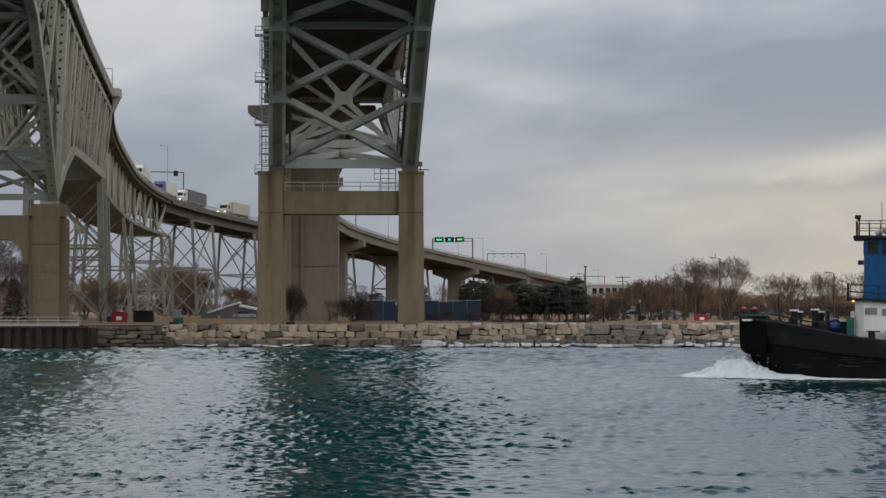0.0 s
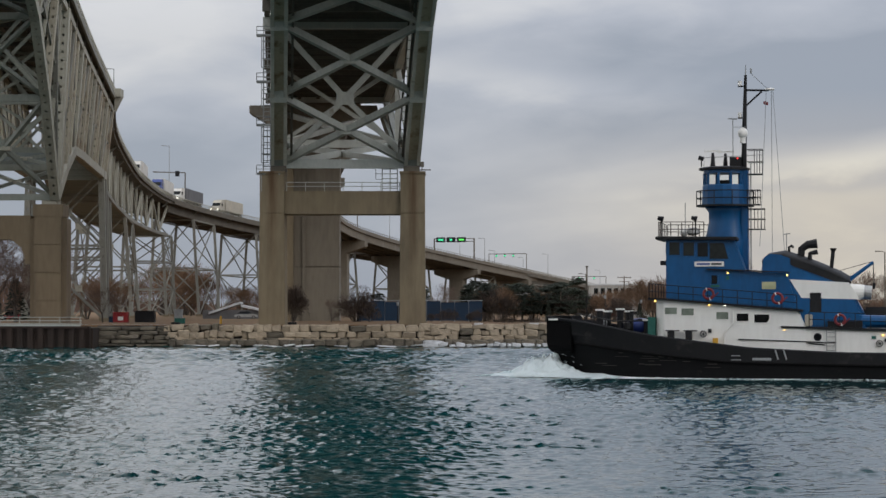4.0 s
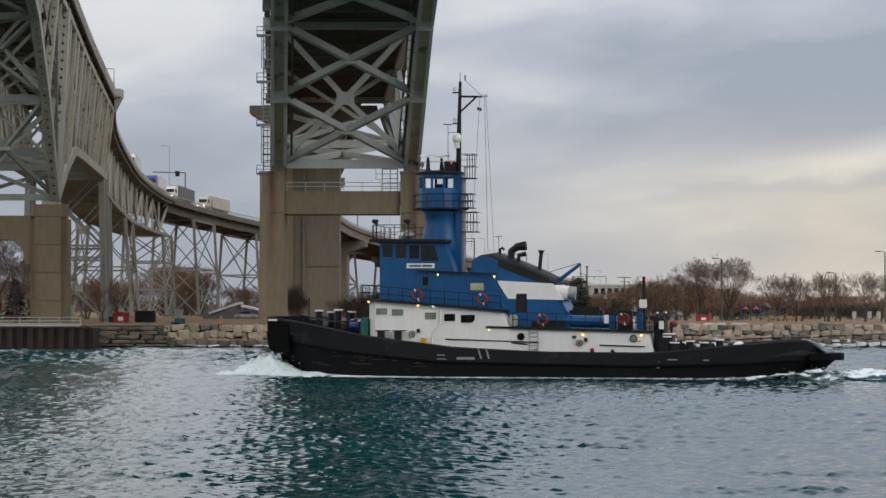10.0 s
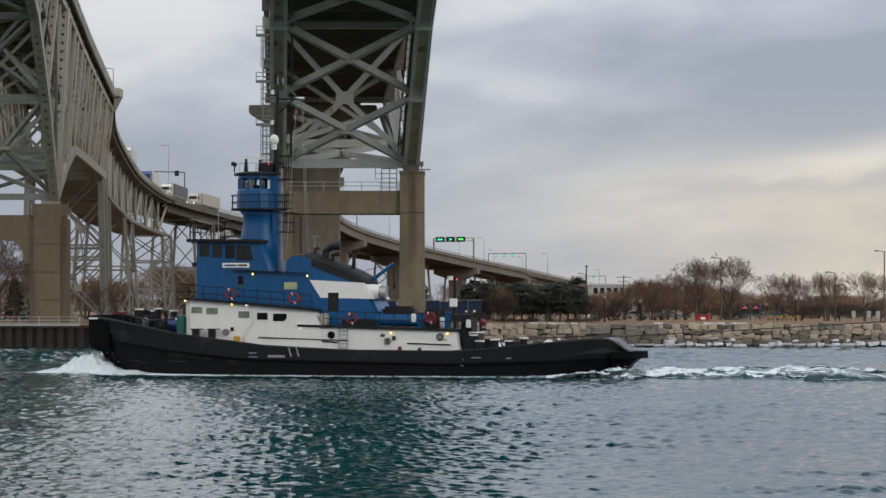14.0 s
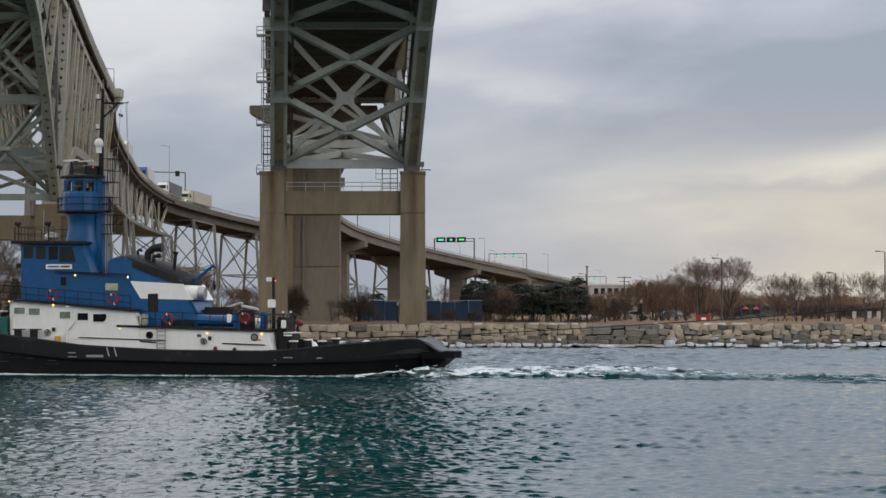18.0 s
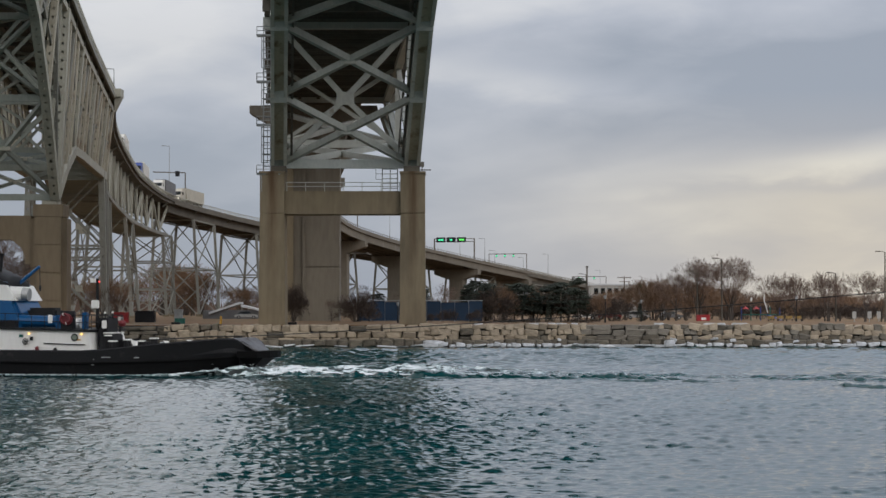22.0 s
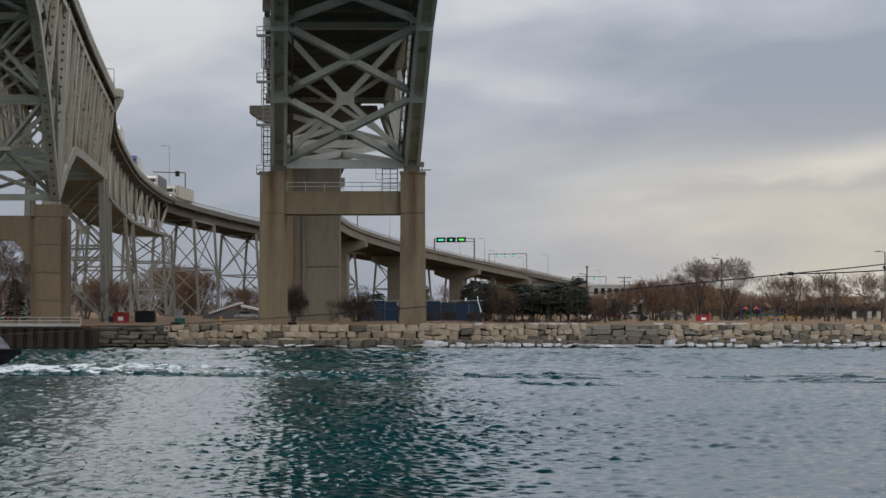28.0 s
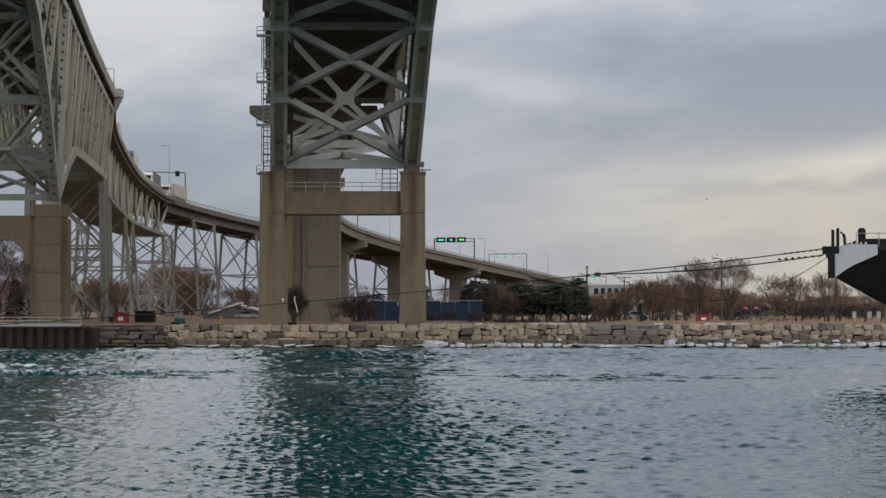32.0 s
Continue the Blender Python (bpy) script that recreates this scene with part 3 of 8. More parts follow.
def build_water():
    rng = np.random.RandomState(11)
    # finer facets on the near side of the river
    ys, y = [-30.0, -5, 12, 30, 42], 48.0
    while y < 271.5:
        ys.append(y)
        y += 0.085 + 0.42 * (y - 48) / 222
    ys = np.array(ys + [272.5, 276])
    cols = np.linspace(-1, 1, 640)
    wide = np.clip(0.215 * ys + 6, 17, 66)[:, None] * cols[None, :]
    out = np.array([72, 90, 130, 200, 350, 700, 1500, 3500.0])
    ones = np.ones((len(ys), 1))
    X = np.concatenate([-out[::-1] * ones, wide, out * ones], 1)
    Y = ys[:, None] * np.ones_like(X)
    xs = X[0]
    Z = np.zeros_like(X)
    patch = np.zeros_like(X)
    for _ in range(10):
        a, k = rng.uniform(0, 2 * np.pi), rng.uniform(0.03, 0.12)
        patch += np.sin(k * (X * 0.8 * np.cos(a) + Y * np.sin(a)) + rng.uniform(0, 6.3))
    patch = np.clip(0.86 + 0.16 * patch, 0.45, 1.4)
    # calmer water towards the right-hand side of the river
    reach = X - 0.2 * (Y - 70)
    patch *= np.clip(1.0 - 0.030 * (reach + 1), 0.36, 1.15)
    for _ in range(90):
        lam = np.exp(rng.uniform(np.log(0.26), np.log(1.15)))
        a = rng.normal(np.pi / 2, 0.55)
        k = 2 * np.pi / lam
        grain = np.clip(1.6 - (0.085 + 0.42 * (Y - 48) / 222) * 2.6 / lam, 0, 1)
        Z += grain * 0.0053 * lam ** 0.8 * np.sin(k * (X * np.cos(a) + Y * np.sin(a)) + rng.uniform(0, 6.3))
    far = np.clip((Y - 130) / 60, 0, 1)
    for _ in range(40):
        lam = np.exp(rng.uniform(np.log(1.3), np.log(3.0)))
        a = rng.normal(np.pi / 2, 0.6)
        Z += far * 0.0050 * lam ** 0.75 * np.sin(2 * np.pi / lam * (X * np.cos(a) + Y * np.sin(a)) + rng.uniform(0, 6.3))
    patch = np.maximum(patch, 0.75 * np.clip((Y - 150) / 50, 0, 1))
    # sparse short wavelets on the smooth reach
    gust = np.zeros_like(X)
    for _ in range(14):
        a, k = rng.normal(np.pi / 2, 0.5), rng.uniform(0.5, 1.6)
        gust += np.sin(k * (X * 0.7 * np.cos(a) + Y * np.sin(a)) + rng.uniform(0, 6.3))
    patch = np.maximum(patch, 1.15 * np.clip((gust - 2.4) / 2.0, 0, 1))
    # pinched crests, flat troughs
    Z = Z + np.minimum(9.0 * np.maximum(Z, 0) ** 2, 0.04)
    Z *= patch * (1 + 0.4 * np.clip((Y - 140) / 90, 0, 1))
    Z *= np.clip((np.clip(0.215 * Y + 6, 17, 66) - np.abs(X)) / 2.0, 0, 1)
    Z[(Y < 46) | (Y > 272)] = 0
    nx = len(xs)
    me = bpy.data.meshes.new("water")
    idx = np.arange(X.size).reshape(X.shape)
    quads = np.stack([idx[:-1, :-1], idx[:-1, 1:], idx[1:, 1:], idx[1:, :-1]], -1).reshape(-1, 4)
    me.vertices.add(X.size)
    me.vertices.foreach_set("co", np.stack([X, Y, Z], -1).astype(np.float32).ravel())
    me.loops.add(quads.size)
    me.loops.foreach_set("vertex_index", quads.astype(np.int32).ravel())
    me.polygons.add(len(quads))
    me.polygons.foreach_set("loop_start", (np.arange(len(quads)) * 4).astype(np.int32))
    me.polygons.foreach_set("use_smooth", np.ones(len(quads), bool))
    me.update(calc_edges=True)
    me.materials.append(M_WATER)
    return tagged(new("water", me), "choppy teal river water with small wind waves", "river", kind="structure")


build_ground()
WATER = build_water()


def build_sheet_pile():
    th = thing("sheet_pile_wall", (-60, 265, 0), "rusty brown steel sheet-pile quay wall", "wall", kind="structure")
    x, k = -110.0, 0
    g = Geo((-60, 265, 0))
    while x < -42.6:
        g = Geo((-60, 265, 0))
        y = 264.7 if k % 2 else 265.05
        g.beam((x, y, 0.9), (x + 0.62, y, 0.9), 0.12, 3.2)
        g.beam((x + 0.62, 264.7, 0.9), (x + 0.62, 265.05, 0.9), 0.1, 3.2)
        g.ob("sheet_pile", M_RUST, th)
        x, k = x + 0.62, k + 1
    Geo((-60, 265, 0)).box(-110, -42.4, 264.5, 265.6, 2.35, 2.62).ob("cap_beam", M_RUST, th)
    Geo((-60, 265, 0)).box(-110, -42.4, 265.5, 272, 1.2, 2.5).ob("quay_slab", M_CONCRETE_GREY, th)
    Geo((-60, 265, 0)).box(-42.38, -42.1, 265.2, 271.5, -1, 2.4).ob("end_wall", M_RUST, th)
    rl = thing("quay_railing", (-60, 265.3, 2.6), "pale green-grey steel pipe railing along the quay edge", "railing")
    o = (-60, 265.3, 2.6)
    for i in range(28):
        px = -109 + i * 2.42
        Geo(o).tube([(px, 265.3, 2.5), (px, 265.3, 3.72)], 0.05, 6).ob("post", M_STEEL_PALE, rl)
    for z in (2.95, 3.3, 3.7):
        Geo(o).tube([(-109, 265.3, z), (-43.4, 265.3, z)], 0.045, 6).ob("rail", M_STEEL_PALE, rl)
    Geo(o).box(-109, -43.6, 265.32, 265.36, 2.62, 2.86).ob("kick_board", M_STEEL_PALE, rl)


build_sheet_pile()


# ---- the 1990s crossing: haunched steel truss on a concrete portal ----
def new_x(d):
    return -12.2 + 0.075 * (275 - d)


HALF = 8.3
NEW_D = [275, 263, 251, 239, 227, 215, 191, 167, 143, 119, 95, 71, 47, 23, -1, -25, -60]
NEW_B = [22.8, 30.3, 37.4, 41.9, 43.4, 44.2, 45, 45.4, 45.8, 46, 46, 46, 46, 46, 46, 46, 46]
NEW_SIDE_D = [275, 307, 340]
NEW_SIDE_B = [22.8, 27.7, 35.0]


def new_deck_z(d):
    return 38.0 + 0.05 * (340 - d) if d > 215 else 44.25 + (215 - d) * 0.03


def member(o, par, name, a, b, w, h, mat, label=""):
    return Geo(o).beam(a, b, w, h).ob(name, mat, par, label)


def laced(o, par, name, a, b, w, mat, step=1.15):
    """A built-up post: two flange plates each way, with rows of holes left between the tie plates."""
    g = Geo(o)
    a, b = Vector(a), Vector(b)
    d = b - a
    n = max(2, int(d.length / step))
    axis = d.normalized()
    sy = Vector((1, 0, 0)) - axis * axis.x
    sy.normalize()
    sx = sy.cross(axis)
    for i in (-1, 1):
        g.beam(a + sy * i * w * 0.46, b + sy * i * w * 0.46, w, 0.08, sy)
        for j in (-1, 1):
            off = sx * i * w * 0.5 + sy * j * w * 0.32
            g.beam(a + off, b + off, 0.06, w * 0.36, sy)
    for k in range(n):
        p, q = a + d * ((k + 0.0) / n), a + d * ((k + 0.7) / n)
        for i in (-1, 1):
            g.beam(p + sx * i * w * 0.5, q + sx * i * w * 0.5, 0.05, w * 0.4, sy)
    return g.ob(name, mat, par)


def build_new_bridge():
    o = (-12.2, 275, 0)
    br = thing("highway_truss_bridge", o, "grey-green painted steel haunched truss bridge over the river", "bridge")
    for ds, bs in ((NEW_D, NEW_B), (NEW_SIDE_D, NEW_SIDE_B)):
        for i in range(len(ds)):
            d, z = ds[i], bs[i]
            again = ds is NEW_SIDE_D and i == 0
            cx, zt = new_x(d), new_deck_z(d) - 1.2
            L, R = Vector((cx - HALF, d, z)), Vector((cx + HALF, d, z))
            LT, RT = Vector((cx - HALF, d, zt)), Vector((cx + HALF, d, zt))
            if i and zt - z > 1.2:
                for p, q in ((L, LT), (R, RT)):
                    member(o, br, "vertical", p, q, 0.75, 0.75, M_STEEL_NEW)
            # floor beam and sway bracing
            if not again:
                # floor beams beneath the deck are coloured dark for its shade
                member(o, br, "floor_beam", LT + Vector((-2, 0, 0.4)), RT + Vector((2, 0, 0.4)), 0.6, 1.5, M_STEEL_NEW if d == 275 else M_DARK_STEEL_SHADE)
            if not again and d in (275, 307):
                member(o, br, "cross_strut", L, R, 0.9, 1.1, M_STEEL_PALE)
            if d == 307:
                mid = (L + R) / 2 + Vector((0, 0, (zt - z) * 0.5))
                for p in (L, R, LT, RT):
                    member(o, br, "sway_brace", p, mid, 0.55, 0.55, M_STEEL_NEW)
            if i == len(ds) - 1:
                continue
            d2, z2 = ds[i + 1], bs[i + 1]
            cx2, zt2 = new_x(d2), new_deck_z(d2) - 1.2
            L2, R2 = Vector((cx2 - HALF, d2, z2)), Vector((cx2 + HALF, d2, z2))
            LT2, RT2 = Vector((cx2 - HALF, d2, zt2)), Vector((cx2 + HALF, d2, zt2))
            for p, q, pt, qt in ((L, L2, LT, LT2), (R, R2, RT, RT2)):
                # box chord with a recessed web and flange edges in the lightened paint
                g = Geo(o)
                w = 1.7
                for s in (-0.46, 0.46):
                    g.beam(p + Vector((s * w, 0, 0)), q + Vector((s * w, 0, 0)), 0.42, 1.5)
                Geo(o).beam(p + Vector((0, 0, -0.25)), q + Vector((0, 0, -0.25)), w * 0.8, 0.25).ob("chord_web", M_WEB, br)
                # the side-span chord lies in shade, so it takes the darker colour
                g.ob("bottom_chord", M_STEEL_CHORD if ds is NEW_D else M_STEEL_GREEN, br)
                member(o, br, "top_chord", pt, qt, 1.0, 1.1, M_STEEL_NEW)
                # conduit and cable tray inside the chord
                if ds is NEW_D and d > 200:
                    inn = Vector((1.55 if p is L else -1.2, 0, 0.2))
                    Geo(o).beam(p + inn, q + inn, 0.28, 0.5).ob("cable_tray", M_DARK_STEEL_SHADE, br)
                if zt - z > 3 or zt2 - z2 > 3:
                    a, b = (p, qt) if i % 2 else (pt, q)
                    if i == 0:
                        a, b = p, qt
                    member(o, br, "diagonal", a, b, 0.7, 0.8, M_STEEL_NEW)
                for t in (0.0,) if abs(d - 275) < 30 else ():
                    c = p.lerp(q, t)
                    Geo(o).beam(c + Vector((0, -0.9, -0.2)), c + Vector((0, 0.9, 1.0)), 2.0, 1.9).ob("gusset_plate", M_STEEL_NEW, br)
            if abs(d - 263) < 80:
                # bottom lateral cross, in two half lengths that meet at a plate
                c = (L + R + L2 + R2) / 4
                side_span = ds is NEW_SIDE_D
                for p in (L, R, L2, R2):
                    member(o, br, "lateral_brace", p, c, 0.85, 0.75, M_STEEL_PALE if side_span else M_STEEL_NEW)
                Geo(o).beam(c + Vector((-0.75, 0, -0.1)), c + Vector((0.75, 0, -0.1)), 1.1, 0.85).ob("lateral_plate", M_STEEL_NEW, br)
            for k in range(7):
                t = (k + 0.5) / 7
                member(o, br, "stringer", LT.lerp(RT, t) + Vector((0, 0, 0.85)), LT2.lerp(RT2, t) + Vector((0, 0, 0.85)), 0.3, 0.5, M_DARK_STEEL_SHADE)
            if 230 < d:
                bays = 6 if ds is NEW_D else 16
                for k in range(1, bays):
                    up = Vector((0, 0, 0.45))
                    member(o, br, "cross_beam", LT.lerp(LT2, k / bays) + up, RT.lerp(RT2, k / bays) + up, 0.22, 0.5, M_DARK_STEEL_SHADE)
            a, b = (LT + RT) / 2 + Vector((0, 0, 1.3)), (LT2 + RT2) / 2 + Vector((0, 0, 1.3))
            member(o, br, "deck_slab", a, b, 2 * HALF + 3.4, 0.3, M_DARK_STEEL_SHADE)
            for s in (-1, 1):
                off = Vector((s * (HALF + 1.7), 0, 0.6))
                member(o, br, "parapet", a + off, b + off, 0.3, 1.1, M_CONCRETE_GREY)
            # caged walkway on the right-hand chord
            if abs(d - 263) < 30 and ds is NEW_D:
                g = Geo(o)
                for s in (0.7, 1.9):
                    up = Vector((-1.7, 0, s))
                    g.beam(R + up, R2 + up, 0.09)
                for k in range(9):
                    q = R.lerp(R2, k / 8) + Vector((-1.7, 0, 0.1))
                    g.beam(q, q + Vector((0, 0, 1.9)), 0.09)
                    g.beam(q, q + Vector((0.9, 0, 0)), 0.09)
                g.ob("inspection_walkway", M_DARK_STEEL_SHADE, br)
    # upright sway frame at the main pier
    cx = new_x(275)
    zt = new_deck_z(275) - 1.2
    mid = Vector((cx, 275, 31.0))
    for s in (-1, 1):
        for z in (23.0, zt):
            member(o, br, "sway_brace", (cx + s * HALF, 275, z), mid, 0.7, 0.7, M_STEEL_NEW)
        member(o, br, "main_post", (cx + s * HALF, 275.2, 22.6), (cx + s * HALF, 275.2, zt), 1.25, 1.3, M_STEEL_NEW)
        Geo(o).box(cx + s * HALF - 1.0, cx + s * HALF + 1.0, 274, 276, 21.8, 22.5).ob("bearing", M_DARK_STEEL_SHADE, br)
    Geo(o).beam((cx - 1.1, 274.8, 31), (cx + 1.1, 274.8, 31), 0.4, 1.6).ob("gusset_plate", M_STEEL_NEW, br)
    ex = new_x(338)
    for z in (36.7, 38.4):
        member(o, br, "end_strut", (ex - HALF, 337.0, z), (ex + HALF, 337.0, z), 0.6, 0.8, M_STEEL_PALE)
    # ladder towers on the upstream face of the post
    lx = cx - HALF - 1.45
    for z0, z1 in ((18.2, 21.5), (21.7, 27.6), (28.6, 33.0), (33.6, 38.8)):
        g = Geo(o)
        for dx in (-0.45, 0.45):
            g.beam((lx + dx, 274.6, z0), (lx + dx, 274.6, z1), 0.15)
        z, step_k = z0, 0
        while z < z1:
            g.beam((lx - 0.45, 274.6, z), (lx + 0.45, 274.6, z), 0.11)
            if step_k % 3 == 0:
                g.beam((lx - 0.3, 274.4, z), (lx + 1.7, 275, z), 0.7, 0.14)
            z, step_k = z + 0.75, step_k + 1
        for dx in (-0.65, -0.4, 0.1):
            g.beam((lx + dx, 274.0, z0 + 1.2), (lx + dx, 274.0, z1), 0.09)
        z = z0 + 1.2
        while z < z1:
            g.beam((lx - 0.65, 274.0, z), (lx + 0.45, 274.0, z), 0.09).beam((lx - 0.65, 274.0, z), (lx - 0.45, 274.6, z), 0.09)
            z += 1.1
        g.ob("caged_ladder", M_RAIL_GREY, br)
        Geo(o).box(lx - 1.3, lx + 1.7, 273.9, 275.2, z1 - 0.08, z1 + 0.16).ob("ladder_landing", M_RAIL_GREY, br)
        g = Geo(o)
        for dx in (-1.25, -0.4, 0.5):
            g.beam((lx + dx, 273.95, z1), (lx + dx, 273.95, z1 + 1.1), 0.09)
        g.beam((lx - 1.25, 273.95, z1 + 1.1), (lx + 0.5, 273.95, z1 + 1.1), 0.09)
        g.beam((lx - 1.25, 273.95, z1 + 0.6), (lx + 0.5, 273.95, z1 + 0.6), 0.09)
        g.ob("landing_rail", M_RAIL_GREY, br)


def build_portal_pier():
    o = (-12.5, 276, LAND_Z)
    pr = thing("portal_pier", o, "tan concrete two-column portal pier with rust streaks", "pier")
    for x0, x1 in ((-22.8, -19.75), (-5.3, -2.25)):
        for z0, z1 in ((LAND_Z - 1, 16.6), (16.62, 21.8)):
            g = Geo(o)
            g.loft([[(x0 - 0.12 * k, 274 - 0.1 * k, z), (x0 + 1.1, 273.85 - 0.1 * k, z), (x1 - 1.1, 273.85 - 0.1 * k, z), (x1 + 0.12 * k, 274 - 0.1 * k, z), (x1 + 0.12 * k, 279, z), (x0 - 0.12 * k, 279, z)]
                    for z, k in ((z0, 1 if z0 < 5 else 0.02), (z1, 0))])
            g.ob("column", M_CONCRETE_PIER, pr, bevel=0.06)
        Geo(o).box(x0 - 0.08, x1 + 0.08, 273.75, 279.1, 21.55, 21.84).ob("column_cap", M_CONCRETE_PIER, pr)
    Geo(o).box(-19.9, -5.2, 274.6, 278.4, 16.5, 19.4).ob("crossbeam", M_CONCRETE_PIER, pr, bevel=0.06)
    rl = thing("pier_railing", (-12.5, 274.9, 19.4), "grey steel walkway railing on the pier crossbeam", "railing")
    p = (-12.5, 274.9, 19.4)
    for i in range(7):
        x = -19.5 + i * 2.35
        Geo(p).beam((x, 274.9, 19.4), (x, 274.9, 20.55), 0.09).ob("post", M_STEEL_PALE, rl)
    for z in (20.0, 20.5):
        Geo(p).beam((-19.6, 274.9, z), (-5.4, 274.9, z), 0.09).ob("rail", M_STEEL_PALE, rl)
    st = thing("pier_access_ladder", (-6.3, 275.6, 19.4), "teal-grey steel access ladder tower on the pier crossbeam", "ladder")
    p = (-6.3, 275.6, 19.4)
    for x in (-7.6, -6.6, -5.7):
        Geo(p).beam((x, 275.6, 19.4), (x, 275.6, 22.6), 0.12).ob("stile", M_STEEL_PALE, st)
    for k in range(5):
        z = 19.8 + k * 0.6
        Geo(p).beam((-7.6, 275.6, z), (-5.7, 275.6, z), 0.1).ob("rung", M_STEEL_PALE, st)
    hs = thing("hanging_scaffold", (-8.0, 275.4, 21.4), "small hanging steel work cage under the strut", "scaffold")
    g = Geo((-8.0, 275.4, 21.4))
    for dx in (-0.4, 0.4):
        g.beam((-8 + dx, 275.4, 20.9), (-8 + dx, 275.4, 22.9), 0.07)
    for z in (20.9, 21.6):
        g.beam((-8.4, 275.4, z), (-7.6, 275.4, z), 0.07)
    g.ob("cage", M_RAIL_GREY, hs)
    lp = thing("pier_lamp", (-2.0, 274, 21.8), "small dark floodlight bracket on the pier top", "lamp")
    Geo((-2.0, 274, 21.8)).beam((-2.9, 274, 22.0), (-1.5, 274, 22.0), 0.12).beam((-2.6, 274, 21.9), (-2.6, 274, 22.5), 0.12).ob("bracket", M_DARK_STEEL_SHADE, lp)
    Geo((-2.0, 274, 21.8)).box(-2.85, -2.35, 273.8, 274.2, 22.4, 23.0).ob("lamp_head", M_DARK_STEEL_SHADE, lp)


def build_hammerhead(name, x, y, z_top, w, depth, cap_half, cap_h, mat, label, angle=0.0, flare=None):
    th = thing(name, (x, y, LAND_Z), label, "pier", "viaduct piers" if cap_half < 9 else "")
    th.rotation_euler = (0, 0, angle)
    h, flare = z_top - LAND_Z, flare or cap_h
    low = h - cap_h - flare
    nb = 3 if h > 20 else 2
    for k in range(nb):
        z0, z1 = low * k / nb - (0.8 if k == 0 else -0.02), low * (k + 1) / nb
        Geo().box(-w / 2, w / 2, -depth / 2, depth / 2, z0, z1).ob("shaft", mat, th, bevel=0.12)
    neck = [(w / 2 + 1.1, low + 4.4)] if flare > 3 else []
    poly = [(-w / 2, low), (w / 2, low), *neck, (cap_half, h - cap_h), (cap_half, h), (-cap_half, h), (-cap_half, h - cap_h), *((-x, z) for x, z in neck)]
    Geo().prism(poly, -depth / 2 - 0.1, depth / 2 + 0.1).ob("cap", mat, th, bevel=0.1)
    return th


build_new_bridge()
build_portal_pier()
build_hammerhead("anchor_pier", -19.9, 340, 35.9, 8.1, 5.0, 9.8, 1.2, M_CONCRETE_GREY, "tall grey concrete hammerhead pier with vertical stains", flare=7.0)
_t = bpy.data.objects["anchor_pier"]
Geo().box(-1.6, -1.2, -2.9, -2.5, 0, 25).ob("drain_pipe", M_CONCRETE_GREY, _t)
Geo().box(-4.4, -3.0, -3.2, 3.2, 0, 25.5).ob("side_buttress", M_CONCRETE, _t, bevel=0.08)

NEW_WAY = Way([(-12, 335, 39.2), (-16, 400, 36), (-23, 480, 32), (-26.3, 565, 27.6), (-15, 630, 24.1), (10.4, 700, 19.7), (43.7, 790, 14.6), (63.4, 850, 10.6), (95, 950, 6.0), (150, 1100, 3.2)])
OLD_WAY = Way([(-26.3 - 0.075 * 240, 240, 47.2), (-47.3, 280, 44.8), (-49.6, 310, 41.6), (-52.7, 352, 39), (-59.3, 401, 37), (-63.6, 448, 35), (-66.2, 490, 33.2), (-65.9, 540, 31.4), (-57.5, 576, 29.4), (-49.0, 604, 28.0), (-22, 660, 23.6), (18, 730, 18.4), (70, 830, 10.5), (130, 950, 4.0)])


def deck_spans(way, s0, s1, step, par, o, width, depth, mat_side, mat_under, rail, mat_rail=None, inset=0.5, curb=0.65):
    """Deck, edge girders, parapets and rails in spans along a path whose points mark the right-hand edge."""
    n = int(round((s1 - s0) / step))
    for k in range(n):
        a, b = s0 + (s1 - s0) * k / n, s0 + (s1 - s0) * (k + 1) / n
        m = 4
        st = [a + (b - a) * i / m for i in range(m + 1)]

        def strip(name, l0, l1, u0, u1, mat):
            rings = [[way.at(s, l0, u0), way.at(s, l1, u0), way.at(s, l1, u1), way.at(s, l0, u1)] for s in st]
            Geo(o).loft(rings).ob(name, mat, par)
        strip("deck_slab", 0.0, width, -0.35, 0.0, mat_side)
        if inset > 1:
            strip("fascia", 0.02, 0.22, -0.95, -0.352, mat_side)
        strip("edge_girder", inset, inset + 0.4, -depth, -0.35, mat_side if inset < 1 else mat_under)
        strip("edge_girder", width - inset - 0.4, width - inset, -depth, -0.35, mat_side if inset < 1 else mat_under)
        # mat_under paints in the shade below the deck
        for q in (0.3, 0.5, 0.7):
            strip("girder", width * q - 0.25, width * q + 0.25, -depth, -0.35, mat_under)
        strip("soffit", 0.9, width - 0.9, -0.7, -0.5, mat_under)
        strip("parapet", 0.0, 0.3, 0.0, curb, mat_side)
        strip("parapet", width - 0.3, width, 0.0, curb, mat_side)
        for lo in (0.15, width - 0.15):
            g = Geo(o)
            for i in range(m):
                g.beam(way.at(st[i], lo, 1.15), way.at(st[i + 1], lo, 1.15), 0.12, 0.12)
            c = max(2, int((b - a) / rail))
            for i in range(c):
                q = a + (b - a) * i / c
                g.beam(way.at(q, lo, curb - 0.05), way.at(q, lo, 1.2), 0.14, 0.14)
            g.ob("guard_rail", mat_rail or mat_side, par)


